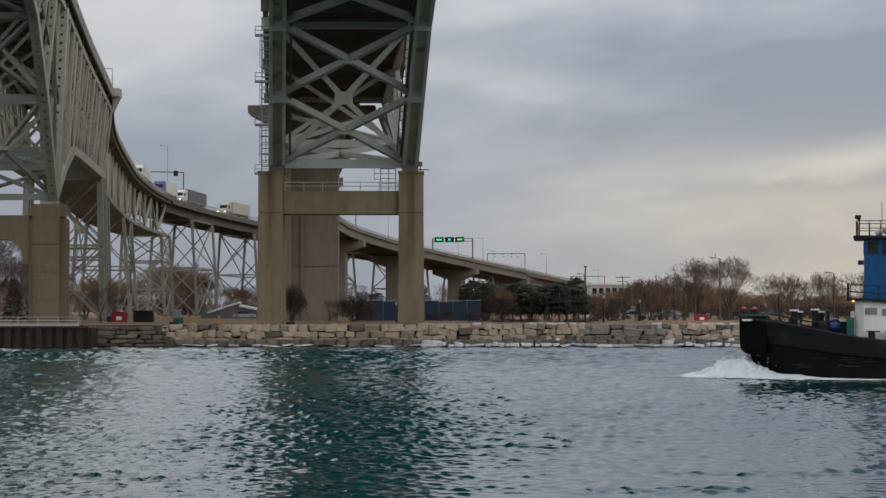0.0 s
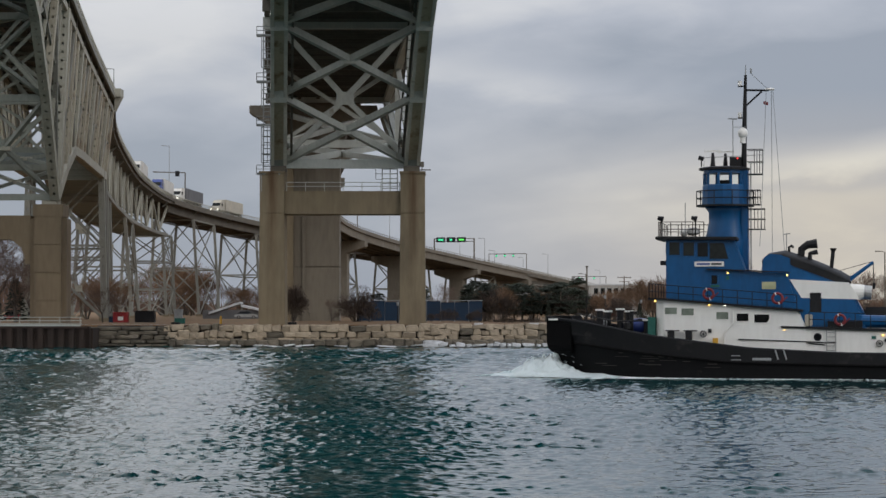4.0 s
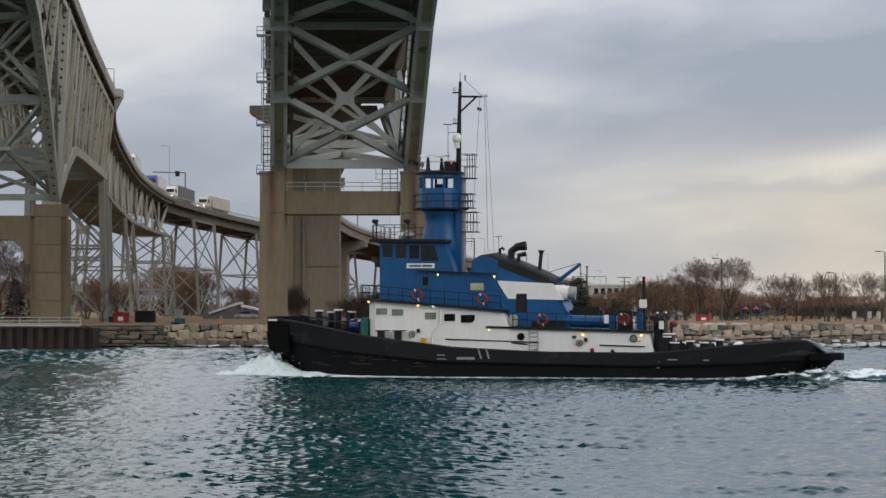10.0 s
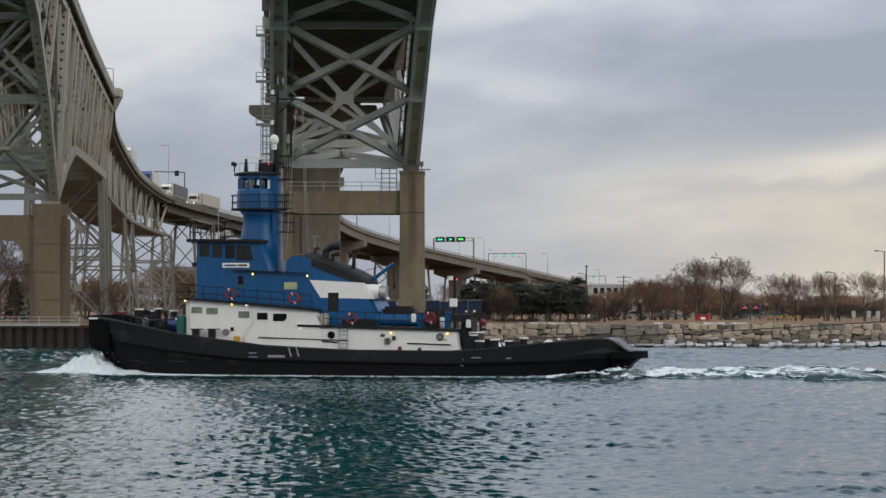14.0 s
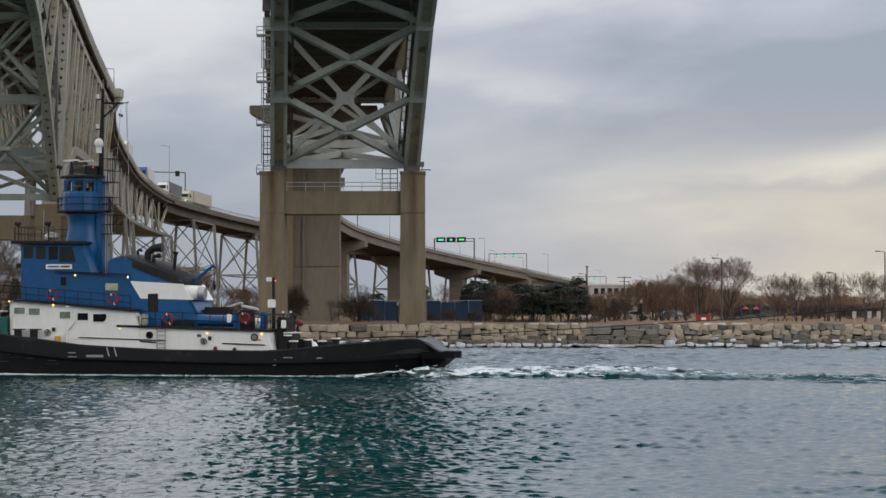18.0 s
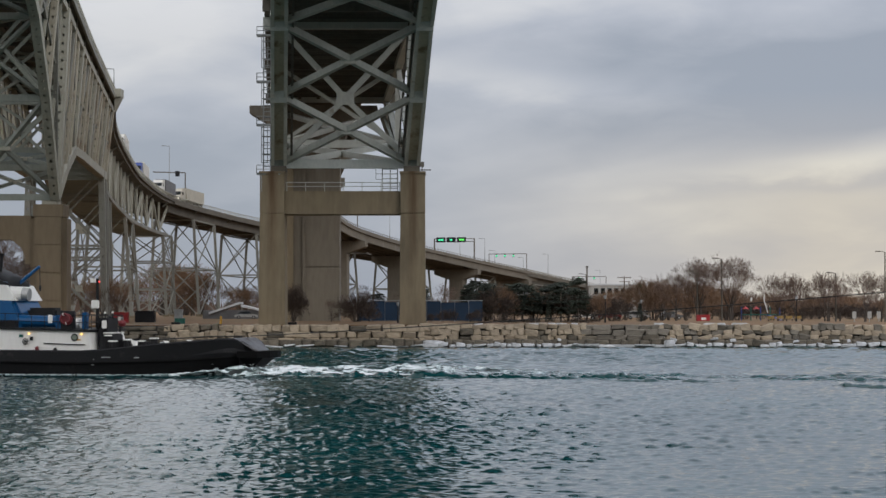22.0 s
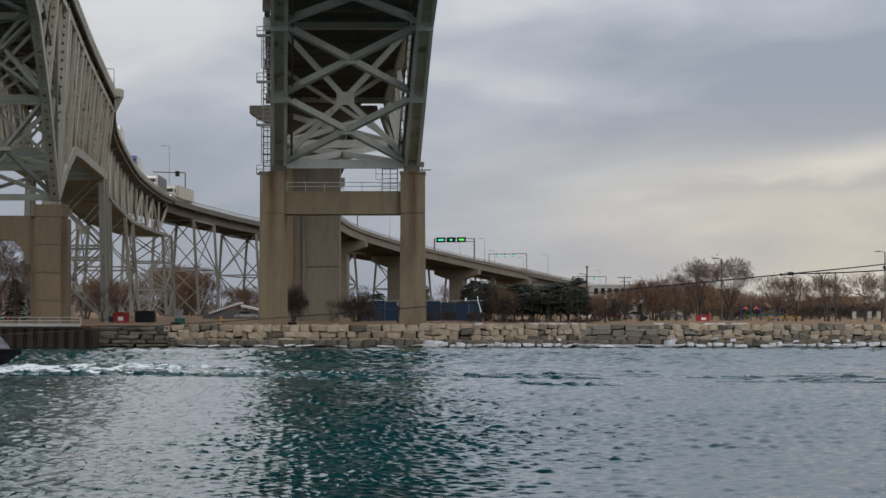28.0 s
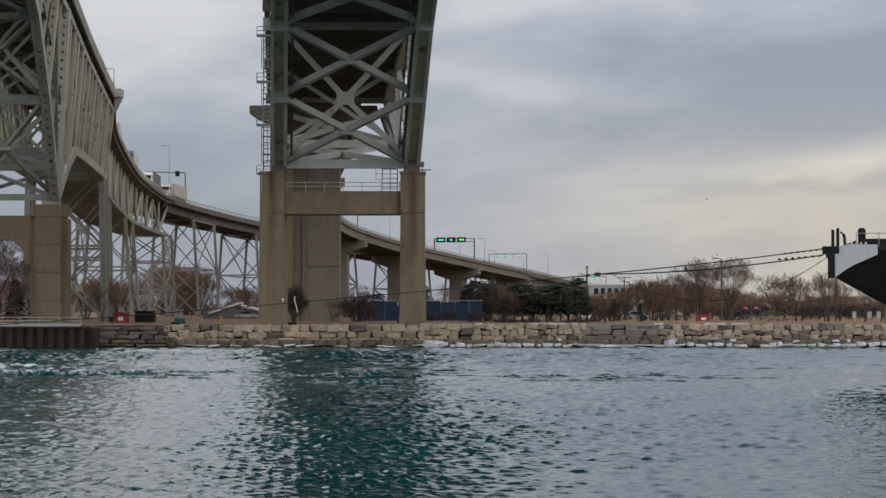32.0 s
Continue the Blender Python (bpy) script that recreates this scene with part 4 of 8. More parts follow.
def build_viaduct():
    o = (-20, 560, 0)
    vd = thing("concrete_viaduct", o, "curving concrete girder viaduct with steel guard rails", "viaduct")
    deck_spans(NEW_WAY, 2, NEW_WAY.length - 120, 26, vd, o, 14.0, 2.3, M_CONCRETE_GREY, M_DARK_STEEL_SHADE, 2.2)
    s = 62.0
    while s < NEW_WAY.length - 190:
        c, ahead = NEW_WAY.at(s, 7.0, -2.3), NEW_WAY.at(s + 2, 7.0, -2.3)
        ang = math.atan2(ahead.y - c.y, ahead.x - c.x) - math.pi / 2
        build_hammerhead("viaduct_pier", c.x, c.y, c.z, 4.6, 3.0, 7.4, 1.7, M_CONCRETE_GREY, "tan-grey concrete hammerhead viaduct pier", ang)
        s += 52.0


build_viaduct()


# ---- the 1930s crossing: riveted cantilever truss with laced posts ----
def old_x(d):
    return -28.3 - 0.075 * d


OLD_D = [280, 268, 256, 244, 232, 220, 190, 160, 130, 100, 70, 40, 10, -20, -60]
OLD_B = [18.9, 30.4, 38.8, 43.0, 44.6, 45.2, 45.6, 46, 46, 46, 46, 46, 46, 46, 46]
OLD_SIDE_D = [280, 291.5, 303, 314, 325, 336, 347, 358]
OLD_SIDE_B = [18.9, 23.4, 26.5, 26.6, 26.5, 26.4, 26.3, 26.2]
OLD_W = 11.5


def old_deck_z(d):
    return float(np.interp(d, [-100, 200, 240, 280, 310, 352, 401], [49, 48.4, 47.0, 44.6, 41.7, 39, 37]))


def build_old_bridge():
    o = (-49.3, 280, 0)
    br = thing("cantilever_truss_bridge", o, "weathered grey-tan riveted steel cantilever truss bridge", "bridge")
    for ds, bs in ((OLD_D, OLD_B), (OLD_SIDE_D, OLD_SIDE_B)):
        for i in range(len(ds)):
            d, z = ds[i], bs[i]
            xr, zt = old_x(d), old_deck_z(d) - 1.6
            R, L = Vector((xr, d, z)), Vector((xr - OLD_W, d, z))
            RT, LT = Vector((xr + 1.2, d, zt)), Vector((xr - OLD_W - 1.2, d, zt))
            near = 200 < d
            if zt - z > 1.5 and not (ds is OLD_SIDE_D and i == 0):
                for p, q in ((R, RT), (L, LT)):
                    if near:
                        laced(o, br, "laced_post", p, q, 0.86 if 0 < i else 1.2, M_STEEL_TAN if i % 2 else M_STEEL_OLD, 1.07)
                    else:
                        member(o, br, "post", p, q, 0.7, 0.7, M_STEEL_OLD)
            again = ds is OLD_SIDE_D and i == 0
            if not again:
                member(o, br, "floor_beam", LT + Vector((-0.5, 0, 0.75)), RT + Vector((0.5, 0, 0.75)), 0.5, 1.2, M_DARK_STEEL_SHADE)
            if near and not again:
                # inner bracing: shade under the deck is part of the green colour
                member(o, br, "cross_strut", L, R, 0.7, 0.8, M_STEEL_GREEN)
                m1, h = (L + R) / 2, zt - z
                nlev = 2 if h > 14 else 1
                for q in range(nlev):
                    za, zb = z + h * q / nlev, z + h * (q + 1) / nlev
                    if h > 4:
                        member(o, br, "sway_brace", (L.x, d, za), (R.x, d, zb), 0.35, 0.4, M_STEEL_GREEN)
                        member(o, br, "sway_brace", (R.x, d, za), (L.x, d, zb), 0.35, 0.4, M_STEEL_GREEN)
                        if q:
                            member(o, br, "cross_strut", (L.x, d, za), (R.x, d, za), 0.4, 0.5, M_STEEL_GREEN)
            if i == len(ds) - 1:
                continue
            d2, z2 = ds[i + 1], bs[i + 1]
            x2, zt2 = old_x(d2), old_deck_z(d2) - 1.6
            R2, L2 = Vector((x2, d2, z2)), Vector((x2 - OLD_W, d2, z2))
            RT2, LT2 = Vector((x2 + 1.2, d2, zt2)), Vector((x2 - OLD_W - 1.2, d2, zt2))
            for p, q, pt, qt in ((R, R2, RT, RT2), (L, L2, LT, LT2)):
                if near:
                    laced(o, br, "bottom_chord", p, q, 1.15, M_STEEL_OLD, 1.3)
                else:
                    member(o, br, "bottom_chord", p, q, 1.1, 1.1, M_STEEL_OLD)
                member(o, br, "top_chord", pt, qt, 0.7, 0.9, M_STEEL_OLD)
                if near and (zt - z) > 3:
                    a, b = (p, qt) if (i % 2 == 0) else (pt, q)
                    # web members take the darker paint to deepen the shade between posts
                    laced(o, br, "laced_diagonal", a, b, 0.5, M_STEEL_APPR, 1.3)
                    mid = pt.lerp(p, 0.5)
                    member(o, br, "sub_strut", mid, qt.lerp(q, 0.5), 0.3, 0.35, M_STEEL_APPR)
                    # a light hanger between the panel points
                    if ds is OLD_SIDE_D:
                        laced(o, br, "hanger", p.lerp(q, 0.5), pt.lerp(qt, 0.5), 0.62, M_STEEL_TAN, 1.07)
                    else:
                        member(o, br, "hanger", p.lerp(q, 0.5), pt.lerp(qt, 0.5), 0.34, 0.3, M_STEEL_OLD)
            if near:
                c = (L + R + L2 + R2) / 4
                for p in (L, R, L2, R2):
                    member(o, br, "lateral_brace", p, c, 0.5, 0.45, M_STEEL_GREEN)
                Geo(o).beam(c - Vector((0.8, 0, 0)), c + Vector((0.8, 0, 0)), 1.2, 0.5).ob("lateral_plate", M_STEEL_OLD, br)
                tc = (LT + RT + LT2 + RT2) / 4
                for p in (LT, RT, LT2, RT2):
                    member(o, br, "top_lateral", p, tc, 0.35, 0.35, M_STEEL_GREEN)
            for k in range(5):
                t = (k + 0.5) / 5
                member(o, br, "stringer", LT.lerp(RT, t) + Vector((0, 0, 0.9)), LT2.lerp(RT2, t) + Vector((0, 0, 0.9)), 0.3, 0.7, M_DARK_STEEL_SHADE)
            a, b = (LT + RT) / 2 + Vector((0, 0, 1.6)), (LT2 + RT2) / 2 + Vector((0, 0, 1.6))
            member(o, br, "deck_slab", a, b, OLD_W + 4.2, 0.3, M_DARK_STEEL_SHADE)
            for s in (-1, 1):
                off = Vector((s * (OLD_W / 2 + 2.1), 0, 0))
                member(o, br, "fascia_beam", a + off + Vector((0, 0, -0.3)), b + off + Vector((0, 0, -0.3)), 0.3, 0.8, M_STEEL_APPR)
                g = Geo(o)
                for h in (0.7, 1.2):
                    g.beam(a + off + Vector((0, 0, h)), b + off + Vector((0, 0, h)), 0.1, 0.12)
                for k in range(6):
                    q = a.lerp(b, k / 6) + off
                    g.beam(q, q + Vector((0, 0, 1.25)), 0.12)
                g.ob("deck_railing", M_STEEL_OLD, br)
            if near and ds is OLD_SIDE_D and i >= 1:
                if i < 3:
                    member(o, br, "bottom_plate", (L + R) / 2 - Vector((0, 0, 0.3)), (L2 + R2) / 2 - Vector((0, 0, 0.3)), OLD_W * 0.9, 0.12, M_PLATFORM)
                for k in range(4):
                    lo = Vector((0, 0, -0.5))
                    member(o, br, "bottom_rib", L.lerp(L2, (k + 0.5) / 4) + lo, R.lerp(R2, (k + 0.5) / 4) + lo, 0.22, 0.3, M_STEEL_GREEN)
    # refuge bay on the deck edge
    p = OLD_WAY.at(114, -0.4, 0)
    Geo(o).box(p.x - 0.2, p.x + 0.9, p.y - 1.6, p.y + 1.6, p.z - 0.3, p.z + 1.0).ob("refuge_bay", M_STEEL_OLD, br)
    Geo(o).prism([(p.x - 0.2, p.z - 0.3), (p.x + 0.9, p.z - 0.3), (p.x - 0.2, p.z - 2.6)], p.y - 1, p.y + 1).ob("refuge_bracket", M_STEEL_OLD, br)


def trestle_bent(par, o, s, way, lo, hi, depth, tilt, bays):
    """Two battered posts across the deck with crossed ties; returns feet and tops."""
    a, b = way.at(s, lo, -depth), way.at(s, hi, -depth)
    out = (a - b).normalized()
    fa, fb = Vector((a.x, a.y, LAND_Z)) + out * tilt, Vector((b.x, b.y, LAND_Z)) - out * tilt
    for t, f in ((a, fa), (b, fb)):
        if way.p[0].y < f.y < 420:
            laced(o, par, "post", f, t, 0.95, M_STEEL_APPR, 1.5)
        else:
            member(o, par, "post", f, t, 0.66, 0.66, M_STEEL_APPR)
        Geo(o).box(f.x - 0.8, f.x + 0.8, f.y - 0.8, f.y + 0.8, LAND_Z - 0.4, LAND_Z + 0.5).ob("footing", M_CONCRETE, par)
    for k in range(bays):
        t0, t1 = k / bays, (k + 1) / bays
        member(o, par, "cross_tie", fa.lerp(a, t0), fb.lerp(b, t1), 0.25, 0.25, M_STEEL_APPR)
        member(o, par, "cross_tie", fb.lerp(b, t0), fa.lerp(a, t1), 0.25, 0.25, M_STEEL_APPR)
        member(o, par, "strut", fa.lerp(a, t1), fb.lerp(b, t1), 0.32, 0.36, M_STEEL_APPR)
        if fa.y < 500:
            c = (fa.lerp(a, t0) + fb.lerp(b, t0) + fa.lerp(a, t1) + fb.lerp(b, t1)) / 4
            u = (fb - fa).normalized() * 0.65
            Geo(o).beam(c - u, c + u, 0.3, 1.1).ob("brace_plate", M_STEEL_OLD, par)
    return (fa, a), (fb, b)


def trestle_tower(s0, s1, lo, hi, depth, bays=3, tilt=1.2):
    c = OLD_WAY.at((s0 + s1) / 2, (lo + hi) / 2, 0)
    o = (c.x, c.y, LAND_Z)
    tw = thing("trestle_tower", o, "weathered grey steel trestle tower with crossed bracing", "tower", "trestle towers under the old bridge")
    f = trestle_bent(tw, o, s0, OLD_WAY, lo, hi, depth, tilt, bays)
    q = trestle_bent(tw, o, s1, OLD_WAY, lo, hi, depth, tilt, bays)
    for (fa, a), (fb, b) in zip(f, q):
        for k in range(bays):
            t0, t1 = k / bays, (k + 1) / bays
            member(o, tw, "cross_tie", fa.lerp(a, t0), fb.lerp(b, t1), 0.23, 0.23, M_STEEL_APPR)
            member(o, tw, "cross_tie", fb.lerp(b, t0), fa.lerp(a, t1), 0.23, 0.23, M_STEEL_APPR)
            member(o, tw, "strut", fa.lerp(a, t1), fb.lerp(b, t1), 0.3, 0.34, M_STEEL_APPR)


def s_at_y(way, y):
    return float(np.interp(y, [p.y for p in way.p], way.s))


def build_old_approach():
    o = (-60, 450, 0)
    ap = thing("old_bridge_approach", o, "curving steel approach spans of the old bridge with picket railing", "viaduct")
    S0, S1, S2 = s_at_y(OLD_WAY, 358), s_at_y(OLD_WAY, 541), OLD_WAY.length - 60
    deck_spans(OLD_WAY, S0, S1, 23, ap, o, 13.5, 1.0, M_DECK_OLD, M_DARK_STEEL_SHADE, 1.0, M_STEEL_OLD, 0.5, 0.3)
    deck_spans(OLD_WAY, S1, S2, 23, ap, o, 13.5, 2.9, M_DECK_OLD, M_DARK_STEEL_SHADE, 1.0, M_STEEL_OLD, 1.7, 0.3)
    # lattice deck trusses
    n = 18
    zs = lambda s: float(np.interp(s, [S0, S1], [-12.0, -8.6]))
    for lo in (2.0, 11.5):
        for k in range(n):
            a, b = S0 + (S1 - S0) * k / n, S0 + (S1 - S0) * (k + 1) / n
            A, B, AT, BT = OLD_WAY.at(a, lo, zs(a)), OLD_WAY.at(b, lo, zs(b)), OLD_WAY.at(a, lo, -1.4), OLD_WAY.at(b, lo, -1.4)
            member(o, ap, "bottom_chord", A, B, 0.6, 0.7, M_STEEL_APPR)
            member(o, ap, "truss_post", A, AT, 0.42, 0.5, M_STEEL_OLD)
            member(o, ap, "truss_diagonal", *((A, BT) if k % 2 else (AT, B)), 0.46, 0.5, M_STEEL_OLD)
    for k in range(n):
        a, b = S0 + (S1 - S0) * k / n, S0 + (S1 - S0) * (k + 1) / n
        rings = [[OLD_WAY.at(s, 2, zs(s) - 0.2), OLD_WAY.at(s, 11.5, zs(s) - 0.2), OLD_WAY.at(s, 11.5, zs(s) - 0.05), OLD_WAY.at(s, 2, zs(s) - 0.05)] for s in (a, b)]
        if k % 2 == 0:
            A, B, AT, BT = OLD_WAY.at(a, 2, zs(a)), OLD_WAY.at(a, 11.5, zs(a)), OLD_WAY.at(a, 2, -1.4), OLD_WAY.at(a, 11.5, -1.4)
            member(o, ap, "sway_brace", A, BT, 0.25, 0.28, M_STEEL_APPR)
            member(o, ap, "sway_brace", B, AT, 0.25, 0.28, M_STEEL_APPR)
        Geo(o).loft(rings).ob("bottom_lateral", M_PLATFORM, ap)
    for s in np.arange(S0 + 12, S2, 24):
        a = OLD_WAY.at(s, 0.4, -0.4)
        Geo(o).beam(a, OLD_WAY.at(s, 2.2, -2.0), 0.3, 0.4).ob("bracket", M_STEEL_APPR, ap)
    trestle_tower(S0 - 6, S0 + 4, 1.9, 13.3, 12.2, 2, 0.6)
    trestle_tower(s_at_y(OLD_WAY, 398), s_at_y(OLD_WAY, 410), 2, 11.5, 12.0, 2, 0.6)
    trestle_tower(s_at_y(OLD_WAY, 462), s_at_y(OLD_WAY, 482), 2, 11.5, 10.2, 2, 1.5)
    trestle_tower(s_at_y(OLD_WAY, 536), s_at_y(OLD_WAY, 545), 2, 11.5, 8.6, 3, 1.0)
    s = s_at_y(OLD_WAY, 560)
    while s < S2 - 60:
        trestle_tower(s, s + 14, 1.5, 12, 3.1, 2, 1.6)
        s += 44


def build_arch_pier():
    o = (-55.5, 281, LAND_Z)
    pr = thing("arched_pier", o, "tan concrete bridge pier with arched opening between columns", "pier")
    for xc in (-50.0, -61.6):
        for k in range(4):
            z0, z1 = LAND_Z - 0.6 + k * 3.55 + (0.02 if k else 0), LAND_Z - 0.6 + (k + 1) * 3.55
            Geo(o).box(xc - 1.75, xc + 1.75, 278.6, 283.4, z0, z1).ob("column_block", M_CONCRETE_OLD, pr, bevel=0.08)
        Geo(o).box(xc - 2.3, xc + 2.3, 279.2, 282.8, LAND_Z - 0.5, 16.2).ob("column_core", M_CONCRETE_OLD, pr, bevel=0.1)
        Geo(o).box(xc - 1.9, xc + 1.9, 278.7, 283.3, 16.3, 17.95).ob("pedestal", M_CONCRETE_OLD, pr, bevel=0.1)
        Geo(o).box(xc - 1.0, xc + 1.0, 279.8, 282.2, 17.95, 18.7).ob("bearing", M_STEEL_OLD, pr)
    poly = [(-52.3, 16.55), (-59.3, 16.55), (-59.3, 10.4), (-58.6, 10.4), (-58.6, 11.4), (-58.1, 12.5), (-56.9, 13.5), (-54.75, 13.5), (-53.5, 12.5), (-53.0, 11.4), (-53.0, 10.4), (-52.3, 10.4)]
    Geo(o).prism(poly, 279.4, 282.6).ob("arch_beam", M_CONCRETE_OLD, pr)


build_old_bridge()
build_old_approach()
build_arch_pier()
# ---- trees and shrubs, bare in late winter ----
def fork(seed, height, trunk_r, levels=7, clear=0.2, spread=0.55, lift=0.16, stems=1, fan=0.0, fine=0.014, shoots=0.6):
    """A vase of limbs that fork into ever finer twigs under a rounded outline; several stems make a shrub."""
    rng = random.Random(seed)
    wood, twigs = Geo(), Geo()

    def limb(p, d, length, r, level):
        n = 3 if level < 2 and stems == 1 else 2 if level < 3 else 1
        pts, rs, q, v = [p], [r], p, d
        for i in range(n):
            v = (v + Vector((rng.gauss(0, 0.14), rng.gauss(0, 0.14), rng.gauss(lift, 0.1))) * (0.9 if level else 0.3)).normalized()
            q = q + v * (length / n)
            pts.append(q)
            rs.append(r * (1 - 0.32 * (i + 1) / n))
        (wood if level < 2 else twigs).tube(pts, rs, 6 if level < 2 and stems == 1 else 3, caps=False)
        if level >= levels:
            return
        kids = 4 if level == 0 and stems == 1 else 3 if rng.random() < 0.45 else 2
        turn = rng.uniform(0, 2 * math.pi)
        u = v.cross(Vector((0.3, 0.8, 0.1))).normalized()
        w = v.cross(u)
        for k in range(kids):
            a = turn + 2 * math.pi * k / kids + rng.uniform(-0.5, 0.5)
            out = (u * math.cos(a) + w * math.sin(a)) * spread * rng.uniform(0.6, 1.35) * (1.15 if level == 0 else 1.0)
            base = pts[-1] if k else pts[-1].lerp(pts[-2], rng.uniform(0, 0.4))
            limb(base, (v + out).normalized(), length * rng.uniform(0.66, 0.88) * (1.2 if level == 0 else 1.0), max(rs[-1] * rng.uniform(0.52, 0.68), fine), level + 1)
        # side shoots fill the inside of the crown
        if 0 < level and rng.random() < shoots:
            a = rng.uniform(0, 2 * math.pi)
            out = (u * math.cos(a) + w * math.sin(a)) * 0.9
            limb(pts[0].lerp(pts[1], rng.uniform(0.3, 0.8)), (v + out).normalized(), length * 0.5, max(r * 0.3, fine), min(level + 2, levels))

    for m in range(stems):
        a, k = 2 * math.pi * (m + rng.random()) / stems, fan * rng.uniform(0.15, 1.0)
        limb(Vector((math.cos(a) * k * 0.35, math.sin(a) * k * 0.35, -0.15)), Vector((math.cos(a) * k, math.sin(a) * k, 1)).normalized(), height * clear * (1.15 - 0.3 * k), trunk_r, 0)
    return wood, twigs


def vase_tree(seed, label, twig_mat, name="bare_tree", category="tree", **kw):
    th = thing(name, (0, 0, -50), label, category)
    wood, twigs = fork(seed, **kw)
    wood.ob("trunk", M_BARK_DARK, th)
    twigs.ob("crown", twig_mat, th)
    return th


def evergreen(seed, h, w, label, shape="cone"):
    rng = random.Random(seed)
    th = thing("evergreen_tree", (0, 0, -50), label, "tree")
    Geo().tube([(0, 0, -0.2), (0.05, 0, h * 0.5), (0, 0, h * 0.95)], [0.2, 0.13, 0.03], 6).ob("trunk", M_BARK, th)
    g = Geo()
    tiers = [(rng.uniform(0.16, 1.0), rng.uniform(0, 6.28)) for _ in range(15)]
    for k in range(620 if shape == "cone" else 1000):
        t = rng.random() ** 0.8
        if shape == "cone":
            r, a, q = w * (1 - t) ** 0.8, rng.uniform(0, 6.28), math.sqrt(rng.random())
        else:
            tier, way_out = tiers[k % 15]
            t = tier + rng.uniform(-0.035, 0.035)
            r = w * math.sqrt(max(0.12, 1 - (1.7 * tier - 0.85) ** 2))
            a, q = way_out + rng.gauss(0, 0.75), rng.random() ** 0.7
        c = Vector((r * q * math.cos(a), r * q * math.sin(a), 0.25 + t * (h - 0.2)))
        out = Vector((math.cos(a), math.sin(a), rng.uniform(-0.35, 0.35))).normalized()
        s = rng.uniform(0.22, 0.5) * (1.0 if shape == "cone" else 1.25)
        up = Vector((rng.uniform(-0.4, 0.4), rng.uniform(-0.4, 0.4), 1)).normalized()
        tip_p, sidev = c + out * s, out.cross(up) * s * 0.45
        g.put([c - out * s * 0.4, c + sidev, tip_p, c - sidev, c + up * s * 0.3], [(0, 1, 4), (1, 2, 4), (2, 3, 4), (3, 0, 4), (0, 3, 2, 1)])
    g.ob("crown", M_NEEDLE, th)
    return th


KINDS = {
    "elm": (10.0, lambda s: vase_tree(s, "large bare spreading tree with a rounded twiggy crown", M_TWIG, height=10.0, trunk_r=0.26, levels=7, clear=0.2, spread=0.5, lift=0.1, fine=0.012, shoots=0.85)),
    "ash": (9.0, lambda s: vase_tree(s, "slim bare tree with upright brown twigs", M_TWIG, height=9.0, trunk_r=0.15, levels=6, clear=0.2, spread=0.4, lift=0.14, fine=0.013, shoots=0.9)),
    "bush": (4.0, lambda s: vase_tree(s, "dense leafless dark brown shrub", M_TWIG_DARK, "bare_shrub", "shrub", height=4.0, trunk_r=0.05, levels=5, clear=0.26, spread=0.5, lift=0.02, stems=11, fan=0.9, fine=0.017, shoots=0.9)),
    "willow": (6.0, lambda s: vase_tree(s, "leafless tan-brown willow thicket", M_TWIG_WARM, "willow_thicket", "shrub", height=6.0, trunk_r=0.07, levels=5, clear=0.25, spread=0.4, lift=0.08, stems=10, fan=0.55, fine=0.017, shoots=0.9)),
    "spruce": (6.0, lambda s: evergreen(s, 6.0, 1.5, "dark green conical evergreen tree")),
    "pine": (6.5, lambda s: evergreen(s, 6.5, 2.3, "dark ragged pine tree", "pine")),
}
MASTERS = {}


def plant(kind, px_x, y, h, variant=0, turn=0.0, width=1.0):
    """A tree of one kind at (x, y), h metres high."""
    key = (kind, variant)
    if key not in MASTERS:
        made = KINDS[kind][1](sum(map(ord, kind)) * 7 + variant)
        tall = sorted(v.co.z for c in made.children for v in c.data.vertices)
        MASTERS[key] = [made, False, tall[int(len(tall) * 0.997)]]
    master, used, tall = MASTERS[key]
    k = h / tall
    m = pose(px_x, y, LAND_Z, 0, 0, turn)
    if used:
        th = copy_thing(master, m)
    else:
        master.matrix_basis, th = m, master
        MASTERS[key][1] = True
    th.scale = (k * width, k * width, k)
    return th


